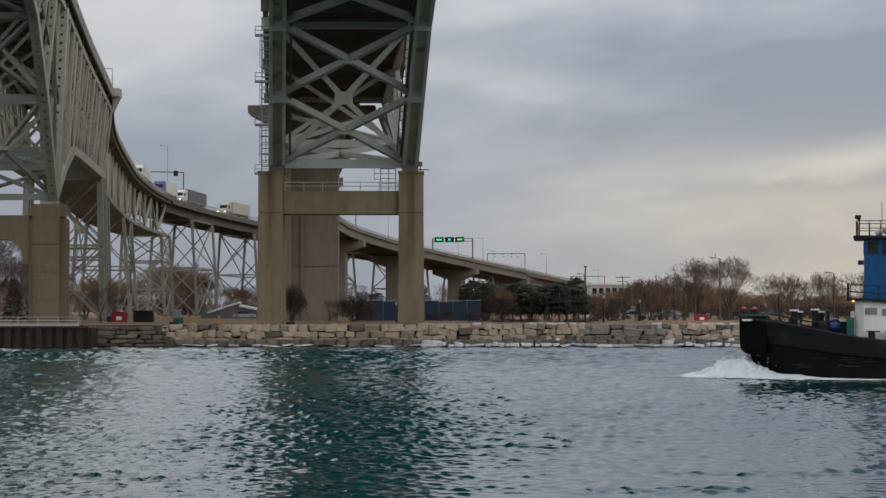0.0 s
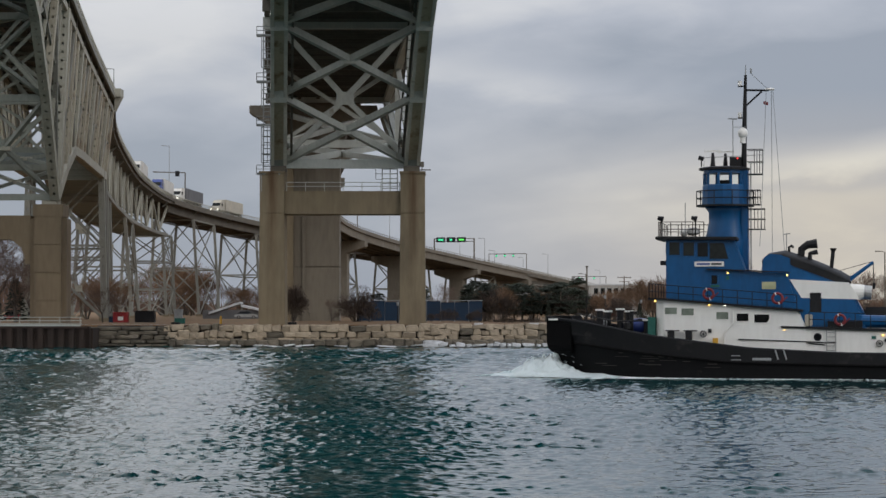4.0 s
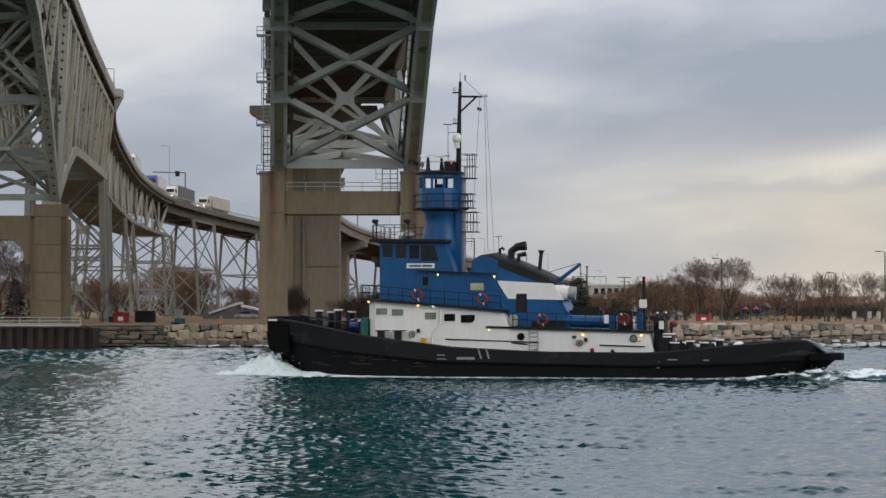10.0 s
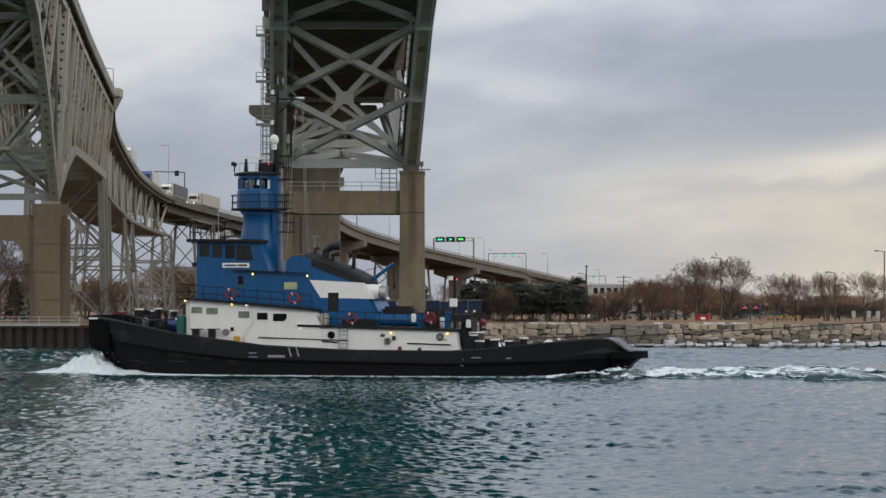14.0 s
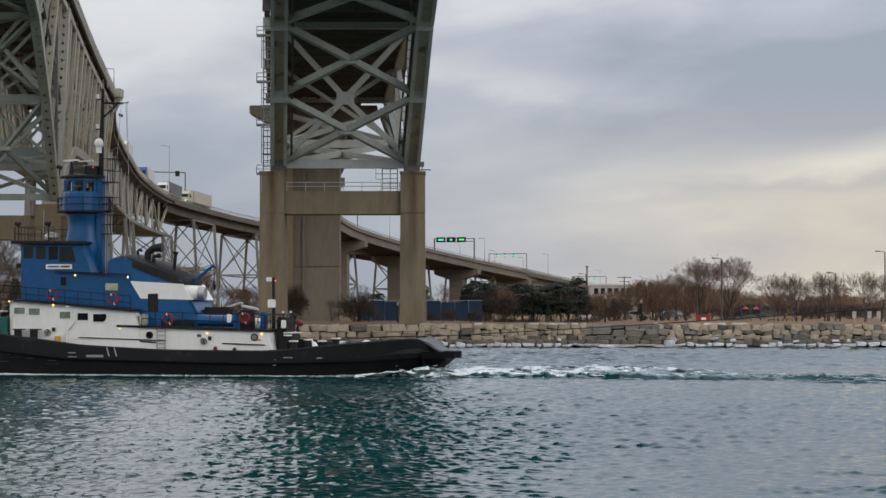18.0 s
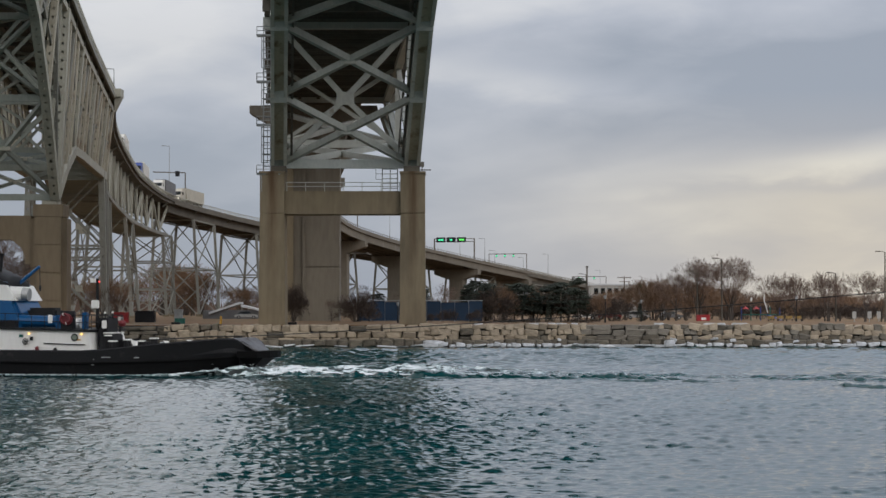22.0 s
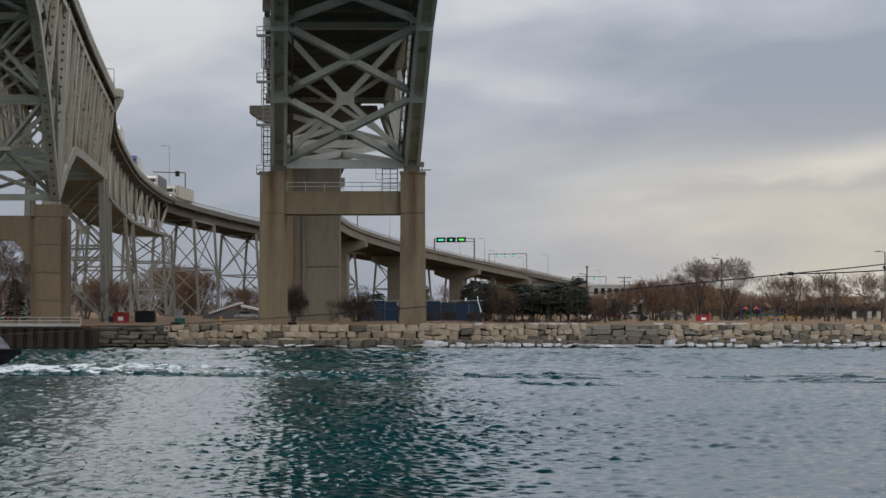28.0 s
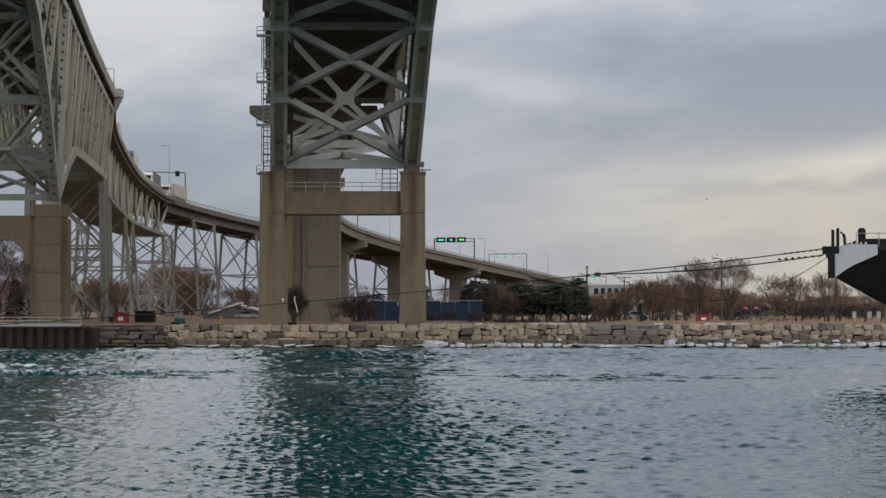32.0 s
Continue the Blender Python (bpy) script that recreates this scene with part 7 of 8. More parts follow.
        Geo().box(10.58, 10.635, y - 0.38, y + 0.38, 8.42, 9.2).ob("front_pane", M_GLASS, upper)
    board = Geo().box(6.65, 8.65, bx + 0.01, bx + 0.07, 7.6, 7.94).ob("name_board", M_WHITE, upper, bevel=0.02)
    for k, (a, b) in enumerate(((6.8, 7.5), (7.6, 8.5))):
        Geo().box(a, b, bx + 0.071, bx + 0.078, 7.71, 7.83).ob("lettering_bar", M_TRUCK_BLUE if k else M_BLACK, board)
    # tower with its upper control cab
    def oval(cx, z, rx, ry, n=16):
        return [(cx + rx * math.cos(2 * math.pi * k / n), ry * math.sin(2 * math.pi * k / n), z) for k in range(n)]
    Geo().loft([oval(6.75, 7.2, 1.45, 1.25), oval(6.75, 9.4, 1.45, 1.25), oval(6.72, 9.9, 1.32, 1.2), oval(6.7, 10.7, 1.18, 1.1), oval(6.7, 11.4, 1.18, 1.1), oval(6.75, 11.8, 1.45, 1.35)]).ob("tower", M_BLUE, tug, "blue steel lookout tower", smooth=True)
    Geo().box(5.12, 5.6, -0.6, 0.6, 7.2, 14.3).ob("tower_trunk", M_BLUE, tug, bevel=0.05)
    Geo().loft([oval(6.75, 11.78, 2.0, 1.95), oval(6.75, 11.9, 2.0, 1.95)]).ob("gallery", M_BLACK, tug)
    cabx = Geo().loft([oval(6.8, 11.9, 1.55, 1.5), oval(6.8, 13.2, 1.5, 1.45), oval(6.8, 13.3, 1.45, 1.4)]).ob("control_cab", M_BLUE, tug, "blue oval upper control cab", smooth=False)
    Geo().loft([oval(6.8, 14.08, 1.43, 1.38), oval(6.8, 14.3, 1.42, 1.38)]).ob("cab_header", M_BLUE, cabx)
    for k in range(10):
        a0 = 2 * math.pi * (k + 0.15) / 10
        c, sn = math.cos(a0), math.sin(a0)
        Geo().beam((6.8 + 1.38 * c, 1.33 * sn, 13.28), (6.8 + 1.38 * c, 1.33 * sn, 14.1), 0.16).ob("cab_mullion", M_BLUE, cabx)
        a1 = 2 * math.pi * (k + 1.15) / 10
        p0, p1 = (6.8 + 1.36 * c, 1.31 * sn), (6.8 + 1.36 * math.cos(a1), 1.31 * math.sin(a1))
        pane = Geo().put([(p0[0], p0[1], 13.3), (p1[0], p1[1], 13.3), (p1[0], p1[1], 14.08), (p0[0], p0[1], 14.08)], [(0, 1, 2, 3)]).ob("cab_pane", M_CLEAR, cabx)
        pane.visible_shadow = False
    Geo().box(6.4, 7.1, -0.3, 0.3, 13.3, 13.62).ob("cab_console", M_BLACK, cabx)
    Geo().loft([oval(6.8, 14.31, 1.75, 1.65), oval(6.8, 14.45, 1.75, 1.65), oval(6.8, 14.55, 1.3, 1.2)]).ob("cab_roof", M_BLACK, tug)
    # gallery rails
    for z in (12.35, 12.85):
        Geo().tube([(6.75 + 1.97 * math.cos(2 * math.pi * k / 20), 1.92 * math.sin(2 * math.pi * k / 20), z) for k in range(21)], 0.035, 5).ob("gallery_rail", M_BLACK, tug)
    for k in range(10):
        a = 2 * math.pi * k / 10
        Geo().tube([(6.75 + 1.97 * math.cos(a), 1.92 * math.sin(a), 11.85), (6.75 + 1.97 * math.cos(a), 1.92 * math.sin(a), 12.85)], 0.035, 5).ob("gallery_post", M_BLACK, tug)

    def railing(x0, x1, y, z0, z1, hgt, n, mat, rails=(0.5, 1.0)):
        for k in range(n + 1):
            t = k / n
            Geo().tube([(lerp(x0, x1, t), y, lerp(z0, z1, t)), (lerp(x0, x1, t), y, lerp(z0, z1, t) + hgt)], 0.03, 5).ob("rail_post", mat, tug)
        for r in rails:
            Geo().tube([(x0, y, z0 + hgt * r), (x1, y, z1 + hgt * r)], 0.028, 5).ob("rail", mat, tug)

    def cross_railing(x, y0, y1, z, hgt, n, mat):
        for k in range(n + 1):
            Geo().tube([(x, lerp(y0, y1, k / n), z), (x, lerp(y0, y1, k / n), z + hgt)], 0.03, 5).ob("rail_post", mat, tug)
        for r in (0.5, 1.0):
            Geo().tube([(x, y0, z + hgt * r), (x, y1, z + hgt * r)], 0.028, 5).ob("rail", mat, tug)

    for s in (-1, 1):
        railing(11.6, 1.7, s * 4.0, 5.42, 4.64, 1.0, 10, M_BLACK)
        railing(0.9, -8.2, s * 3.85, 3.52, 3.28, 1.0, 9, M_BLACK)
        railing(11.0, 8.0, s * 2.7, 9.66, 9.64, 1.0, 4, M_RUST)
    cross_railing(11.7, -3.2, 3.2, 5.45, 1.0, 3, M_BLACK)
    cross_railing(11.1, -2.6, 2.6, 9.66, 1.0, 4, M_RUST)
    cross_railing(-8.3, -3.85, 3.85, 3.28, 1.0, 7, M_BLACK)
    # ladder cage and platforms on the after side of the tower
    for z0, z1, x0, x1 in ((14.0, 15.7, 4.15, 4.7), (10.2, 11.6, 4.0, 4.7), (11.9, 12.9, 4.3, 4.8)):
        plat = Geo().beam((x0, 0, z0), (x1 + 0.6, 0, z0), 1.2, 0.05).ob("ladder_platform", M_BLACK, tug)
        for z in ((z0 + z1) / 2, z1):
            for y in (-0.6, 0.6):
                Geo().beam((x0, y, z), (x1 + 0.5, y, z), 0.05).ob("rail", M_BLACK, plat)
        for k in range(4):
            x = lerp(x0, x1, k / 3)
            Geo().beam((x, 0.6, z0), (x, 0.6, z1), 0.045).ob("rail_post", M_BLACK, plat)
    lad = Geo()
    for y in (-0.22, 0.22):
        lad.beam((4.98, y, 7.3), (4.98, y, 14.8), 0.06)
    for k in range(25):
        lad.beam((4.98, -0.22, 7.4 + 0.3 * k), (4.98, 0.22, 7.4 + 0.3 * k), 0.04)
    lad.ob("tower_ladder", M_METAL, tug)
    # mast, radars, lights, aerials
    Geo().tube([(5.45, 0, 14.3), (5.4, 0, 17.5), (5.32, 0, 20.9)], [0.2, 0.16, 0.10], 10).ob("mast", M_BLACK, tug)
    Geo().tube([(5.34, 0, 19.85), (3.75, 0, 19.8)], 0.08, 6).ob("yard", M_BLACK, tug)
    Geo().tube([(5.36, 0, 18.7), (4.2, 0, 19.75)], 0.07, 6).ob("yard_stay", M_BLACK, tug)
    Geo().tube([(3.95, 0, 19.88), (3.35, 0, 19.88)], 0.1, 6).ob("yard_light", M_WHITE, tug)
    Geo().tube([(5.32, 0, 20.9), (5.3, 0, 21.6)], [0.05, 0.02], 5).ob("aerial", M_RAIL_GREY, tug)
    Geo().tube([(4.95, 0, 21.0), (4.95, 0, 21.35)], 0.07, 6).ob("anemometer", M_RAIL_GREY, tug)
    for z in (20.3, 18.1):
        Geo().box(5.4, 5.85, -0.12, 0.12, z - 0.22, z - 0.14).ob("lamp_bracket", M_BLACK, tug)
        Geo().tube([(5.72, 0, z - 0.13), (5.72, 0, z + 0.2)], 0.13, 8).ob("mast_light", M_WHITE, tug)
    Geo().blob((5.5, 0.3, 16.85), 0.34, 0.32, 0.40, 12, 7, 0.02).ob("radome", M_WHITE, tug, smooth=True)
    Geo().tube([(5.5, 0.3, 16.15), (5.5, 0.3, 16.55)], 0.2, 10).ob("radome_base", M_WHITE, tug)
    Geo().tube([(6.2, 0, 14.5), (6.2, 0, 17.85)], 0.03, 5).ob("whip_aerial", M_RAIL_GREY, tug)
    Geo().beam((5.9, 0, 17.85), (6.55, 0, 17.9), 0.08).ob("wind_vane", M_RAIL_GREY, tug)
    Geo().tube([(6.2, 0, 17.3), (5.4, 0, 17.3)], 0.025, 5).ob("aerial_bracket", M_RAIL_GREY, tug)
    for cx, cy in ((7.55, 0.5), (6.75, -0.4)):
        Geo().tube([(cx, cy, 14.5), (cx, cy, 15.5)], [0.18, 0.09], 8).ob("radar_pedestal", M_BLACK, tug)
        Geo().beam((cx - 0.55, cy - 0.2, 15.66), (cx + 0.55, cy + 0.2, 15.58), 0.12, 0.11).ob("radar_scanner", M_WHITE, tug)
    Geo().tube([(8.3, 0.9, 14.5), (8.3, 0.9, 15.0)], 0.05, 6).tube([(8.15, 0.9, 15.05), (8.5, 0.9, 15.15)], 0.15, 8).ob("searchlight", M_BLACK, tug)
    Geo().box(5.6, 6.4, -0.5, 0.5, 14.55, 15.2).ob("equipment_locker", M_BLACK, tug)
    Geo().blob((5.85, 0.55, 15.1), 0.06, 0.06, 0.06, 8, 5, 0).ob("red_side_light", M_LAMP_RED, tug)
    Geo().tube([(8.2, 0, 14.5), (8.2, 0, 15.2), (4.2, 0, 15.35)], 0.025, 5).ob("roof_stay", M_RAIL_GREY, tug)
    for a, b in (((3.45, 0, 19.8), (2.6, 1.5, 8.4)), ((3.9, 0, 19.8), (4.3, 1.2, 9.0)), ((3.55, 0, 19.8), (3.6, -1.5, 8.6)), ((4.95, 0, 21.0), (3.75, 0.1, 19.85))):
        Geo().tube([a, b], 0.018, 4).ob("stay_wire", M_RAIL_GREY, tug)
    flag = Geo()
    for k in range(4):
        flag.box(4.02 - 0.08 * k, 4.095 - 0.08 * k, 0.02 * math.sin(k * 2) - 0.01, 0.02 * math.sin(k * 2) + 0.01, 18.84 - 0.02 * k, 19.07 - 0.02 * k)
    flag.ob("flag", M_RING, tug, "small faded red ensign")
    # searchlights and fittings on the wheelhouse roof
    for cx in (10.9, 8.6):
        Geo().tube([(cx, 2.3, 9.66), (cx, 2.3, 10.7)], 0.05, 6).ob("lamp_stand", M_BLACK, tug)
        Geo().tube([(cx - 0.1, 2.3, 10.85), (cx + 0.28, 2.3, 10.95)], [0.2, 0.13], 8).ob("searchlight", M_BLACK, tug)
    Geo().tube([(9.4, 1.2, 9.66), (9.4, 1.2, 12.0)], 0.03, 5).ob("whip_aerial", M_RAIL_GREY, tug)
    Geo().blob((8.9, 0.6, 10.05), 0.5, 0.35, 0.3, 8, 5, 0.1).ob("horn_cluster", M_METAL, tug)
    Geo().blob((9.6, 0.0, 10.0), 0.3, 0.3, 0.3, 8, 5, 0.1).ob("compass_housing", M_WHITE, tug)

    # ---- funnel casing and engine casing ----
    Geo().prism([(4.3, 5.9), (4.05, 8.15), (3.6, 8.45), (2.9, 8.4), (-1.55, 6.68), (-2.3, 5.2), (-2.9, 4.1), (2.0, 4.4)], -2.2, 2.2).ob("casing", M_BLUE, tug, "blue engine casing sweeping aft", bevel=0.06)
    Geo().prism([(2.1, 4.5), (2.2, 6.6), (-1.6, 6.45), (-2.95, 3.3), (1.6, 3.5)], -2.56, 2.56).ob("lower_casing", M_BLUE, tug, bevel=0.05)
    Geo().prism([(2.25, 6.72), (-1.7, 6.50), (-2.42, 5.36), (1.45, 5.46)], -2.58, 2.58).ob("white_band", M_WHITE, tug, "white painted band round the casing")
    top = [(4.15, 8.1, 1.5), (3.7, 8.5, 1.8), (2.6, 8.42, 2.0), (1.2, 7.95, 2.15), (-0.2, 7.4, 2.2), (-1.2, 6.95, 2.1), (-1.75, 6.62, 1.8)]
    rings = []
    for x, z, wy in top:
        hgt = 0.5 if x < 3 else 0.22
        rings.append([(x, wy * math.cos(a), z - 0.16 + (hgt if math.sin(a) > 0 else 0.3) * math.sin(a)) for a in (2 * math.pi * k / 16 for k in range(16))])
    Geo().loft(rings).ob("stack_cowl", M_STACK, tug, "matt black rounded stack top", smooth=True)
    Geo().loft([[(2.2, y, 7.7), (-1.7, y, 6.2), (-1.9, y, 6.55), (2.2, y, 8.15)] for y in (2.18, 2.26)]).ob("stack_lip", M_STACK, tug)
    Geo().tube([(1.55, 0.8, 8.2), (1.5, 0.8, 8.8), (1.1, 0.8, 9.1), (0.45, 0.8, 9.18)], [0.26, 0.26, 0.28, 0.34], 10).ob("exhaust_pipe", M_STACK, tug)
    Geo().tube([(0.95, 1.2, 8.0), (0.9, 1.2, 8.5), (0.4, 1.2, 8.6)], [0.16, 0.16, 0.18], 8).ob("exhaust_pipe", M_STACK, tug)
    Geo().tube([(-0.5, 0.9, 7.4), (-0.62, 0.9, 8.6), (-0.63, 0.9, 8.85)], [0.13, 0.13, 0.24], 8).ob("vent_cowl", M_STACK, tug)
    Geo().tube([(2.35, 0.6, 8.3), (2.35, 0.6, 8.95), (2.2, 0.6, 9.05), (2.05, 0.6, 8.9)], 0.1, 6).ob("gooseneck_vent", M_STACK, tug)
    Geo().tube([(2.55, 0, 8.4), (2.55, 0, 9.9)], 0.03, 5).beam((2.3, 0, 9.9), (2.8, 0, 9.85), 0.06).ob("wind_sensor", M_RAIL_GREY, tug)
    dr = Geo().box(0.12, 0.9, 2.55, 2.61, 4.5, 5.82).ob("casing_door", M_STACK, tug, "open dark doorway", bevel=0.03)
    Geo().tube([(-1.2, 1.9, 5.95), (-2.7, 1.9, 5.85)], 0.5, 16).ob("intake_drum", M_WHITE, tug, smooth=False)
    Geo().tube([(-2.7, 1.9, 5.85), (-3.2, 1.9, 5.8)], 0.47, 16).ob("drum_end", M_METAL, tug)
    # boat crane
    crane = Geo().tube([(-1.4, 0, 6.5), (-3.3, 0.2, 7.9)], [0.16, 0.11], 8).ob("crane_boom", M_BLUE, tug)
    Geo().tube([(-0.9, 0, 7.3), (-3.25, 0.2, 7.95)], 0.02, 4).ob("crane_wire", M_BLACK, crane)
    Geo().tube([(-3.3, 0.2, 7.9), (-3.35, 0.2, 6.2)], 0.03, 4).ob("crane_fall", M_BLACK, crane)
    Geo().blob((-3.35, 0.2, 6.3), 0.1, 0.1, 0.25, 6, 4, 0).ob("hook_block", M_BLACK, crane)
    # after deck gear on the house top
    Geo().tube([(-2.5, 2.2, 3.9), (-6.1, 2.2, 3.82)], 0.42, 12).ob("blue_tank", M_BLUE, tug)
    Geo().box(-6.15, -5.6, 1.7, 2.9, 3.3, 4.35).ob("tank_end", M_BLUE, tug, bevel=0.04)
    Geo().box(-4.9, -2.6, -0.6, 1.0, 3.87, 4.85).ob("covered_boat", M_STACK, tug, "dark covered work boat", bevel=0.2)
    Geo().box(0.7, 1.2, 3.0, 3.6, 3.55, 4.35).ob("rope_locker", M_TRUCK_TAN, tug, bevel=0.06)
    Geo().box(-2.6, -0.3, 2.6, 3.2, 3.4, 3.9).ob("deck_locker", M_STACK, tug)
    for k in range(2):
        Geo().tube([(-6.35, 1.0 + 0.9 * k, 3.7), (-7.15, 1.0 + 0.9 * k, 3.7)], 0.36, 12).ob("liferaft_canister", M_WHITE, tug, smooth=False)
    Geo().tube([(-7.75, 0, 3.2), (-7.72, 0, 7.0)], [0.14, 0.1], 8).ob("after_mast", M_BLACK, tug)
    Geo().box(-7.95, -7.45, 0.15, 0.6, 4.8, 5.4).ob("floodlight", M_WHITE, tug, bevel=0.05)
    Geo().tube([(-7.4, 0, 6.7), (-7.4, 0, 7.0)], 0.22, 8).ob("after_light", M_WHITE, tug)
    Geo().blob((-7.9, 0.1, 6.75), 0.07, 0.07, 0.07, 6, 4, 0).ob("red_stern_light", M_LAMP_RED, tug)
    stand = Geo().box(-9.4, -8.65, 0.2, 2.4, 1.2, 4.12).ob("winch_control_stand", M_BLACK, tug, bevel=0.08)
    Geo().box(-9.95, -8.95, 0.6, 3.0, 1.2, 2.98).ob("winch_motor", M_BLACK, stand, bevel=0.1)
    Geo().box(-10.02, -9.3, 0.5, 3.05, 2.984, 3.06).ob("motor_cover", M_WHITE, stand, "grubby white cover plate", bevel=0.02)
    for x, z in ((-8.8, 4.48), (-9.38, 4.5)):
        Geo().tube([(x, 1.2, 4.0), (x, 1.25, z)], 0.045, 6).ob("lamp_stalk", M_BLACK, stand)
        Geo().blob((x, 1.3, z), 0.09, 0.09, 0.08, 8, 5, 0).ob("work_lamp", M_WHITE, stand)
    Geo().tube([(-8.7, 2.3, 3.3), (-8.95, 2.5, 3.75), (-9.25, 2.5, 3.3), (-9.1, 2.5, 2.6)], 0.07, 6).ob("hydraulic_hose", M_RUBBER, stand)
    reel = Geo().box(-7.35, -6.35, 3.35, 3.8, 3.3, 4.62).ob("hose_reel_rack", M_BLACK, tug, "black rack with a red fire hose reel", bevel=0.04)
    Geo().tube([(-6.85, 3.8, 4.0), (-6.85, 3.92, 4.0)], 0.42, 14).ob("hose_reel", M_RING, reel, "dark red hose reel")
    Geo().box(-5.72, -5.42, 3.7, 3.9, 3.75, 4.35).ob("white_locker", M_WHITE, tug, bevel=0.03)
    Geo().box(-7.9, -7.5, 2.2, 2.6, 3.3, 4.5).ob("pump_unit", M_BLUE, tug, bevel=0.05)
    # fire monitor and lamp box on the break of the after deck
    mon = Geo().tube([(-9.7, 0.6, 1.9), (-9.7, 0.6, 3.55)], 0.09, 8).ob("monitor_stand", M_STACK, tug)
    Geo().blob((-9.85, 0.6, 3.7), 0.3, 0.26, 0.25, 10, 6, 0.1, random.Random(4)).ob("fire_monitor", M_RING, mon, "red fire monitor")
    Geo().box(-9.36, -9.02, 2.42, 2.6, 3.35, 3.92).ob("lamp_box", M_WHITE, tug, bevel=0.04)
    # lifebuoys
    def ring(cx, y, cz, name="lifebuoy"):
        g = Geo()
        n, m = 16, 6
        vs = [(cx + (0.33 + 0.09 * math.cos(b)) * math.cos(a), y + 0.09 * math.sin(b), cz + (0.33 + 0.09 * math.cos(b)) * math.sin(a)) for a in (2 * math.pi * i / n for i in range(n)) for b in (2 * math.pi * j / m for j in range(m))]
        g.put(vs, [(i * m + j, i * m + (j + 1) % m, ((i + 1) % n) * m + (j + 1) % m, ((i + 1) % n) * m + j) for i in range(n) for j in range(m)])
        r = g.ob(name, M_RING, tug, "orange-red lifebuoy with white bands", smooth=True)
        for a in (1.2, 4.4):
            Geo().beam((cx + 0.25 * math.cos(a), y, cz + 0.25 * math.sin(a)), (cx + 0.43 * math.cos(a), y, cz + 0.43 * math.sin(a)), 0.2, 0.06).ob("band", M_WHITE, r)
        Geo().tube([(cx - 0.2, y + 0.03, cz - 0.35), (cx - 0.65, y + 0.03, cz + 0.1)], 0.04, 5).ob("line", M_RING, r)
    ring(7.58, 4.1, 5.72)
    ring(2.98, 4.1, 5.42)
    ring(-1.14, 3.97, 4.0)
    ring(-6.75, 3.97, 4.05)
    # deck lights that are lit
    for p, m in (((11.3, 3.0, 5.25), M_LAMP_WARM), ((7.55, 3.95, 5.0), M_LAMP_WARM), ((6.5, 3.95, 4.98), M_LAMP_WHITE), ((6.4, 2.66, 7.15), M_LAMP_WARM), ((2.4, 2.66, 7.0), M_LAMP_WARM), ((2.55, 3.85, 3.3), M_LAMP_WARM), ((-3.95, 3.85, 2.98), M_LAMP_WARM), ((-7.95, 3.85, 2.95), M_LAMP_WARM)):
        Geo().blob(p, 0.07, 0.06, 0.07, 8, 5, 0).ob("deck_light", m, tug)
    Geo().box(6.3, 6.5, 2.62, 2.66, 6.7, 6.95).ob("green_plate", M_GREEN, upper)
    Geo().box(6.95, 7.55, 2.62, 2.66, 6.2, 6.36).ob("green_plate", M_GREEN, upper)
    Geo().box(10.62, 11.0, 2.0, 2.4, 7.7, 8.0).ob("bow_lamp", M_BLACK, upper)

    # ---- fore deck and after deck ----
    for cx, cy, h in ((15.3, 1.4, 4.7), (13.9, 1.3, 4.75), (13.6, -1.4, 4.6), (11.95, 2.2, 4.0), (15.1, -1.4, 4.6)):
        Geo().tube([(cx, cy, 2.6), (cx, cy, h - 0.12)], 0.24, 10).ob("bollard", M_BLACK, tug)
        Geo().tube([(cx, cy, h - 0.12), (cx, cy, h)], 0.32, 10).ob("bollard_cap", M_WHITE, tug)
    Geo().blob((12.6, 0.8, 3.5), 0.9, 1.2, 0.6, 10, 6, 0.12).ob("covered_winch", M_TRUCK_BLUE, tug, "blue tarpaulin over the bow winch", smooth=True)
    Geo().tube([(12.5, -1.5, 3.5), (12.5, 1.6, 3.5)], 0.55, 12).ob("capstan_drum", M_BLACK, tug)
    for x in (16.2, 15.6, 14.8):
        Geo().tube([(x, 2.4, 3.0), (x, 2.4, 4.2)], 0.05, 6).ob("rail_post", M_BLACK, tug)
    Geo().tube([(16.9, 1.8, 4.4), (14.2, 2.6, 3.87), (12.2, 3.2, 3.9)], 0.06, 6).ob("bow_hawser", M_CABLE, tug)
    for k in range(7):
        q = random.Random(70 + k)
        cx, cy = q.uniform(11.8, 15.8), q.uniform(-2.2, 2.6)
        Geo().blob((cx, cy, 3.2 + 0.12 * (cx - 11)), q.uniform(0.25, 0.5), q.uniform(0.25, 0.4), q.uniform(0.25, 0.5), 8, 5, 0.2, q).ob("rope_coil", (M_STACK, M_RAIL_GREY, M_BLACK)[k % 3], tug)
    Geo().tube([(13.0, 2.2, 3.0), (13.0, 2.2, 4.55)], 0.13, 8).ob("fairlead_post", M_STACK, tug)
    Geo().tube([(16.4, 0, 4.0), (16.4, 0, 5.6)], 0.04, 6).ob("jackstaff", M_BLACK, tug)
    win = Geo().tube([(-10.2, -1.5, 1.75), (-10.2, 1.5, 1.75)], 0.6, 14).ob("towing_winch", M_STACK, tug, "dark towing winch with wire drum")
    for y in (-1.5, 0, 1.5):
        Geo().tube([(-10.2, y - 0.07, 1.75), (-10.2, y + 0.07, 1.75)], 0.8, 14).ob("winch_flange", M_BLACK, win)
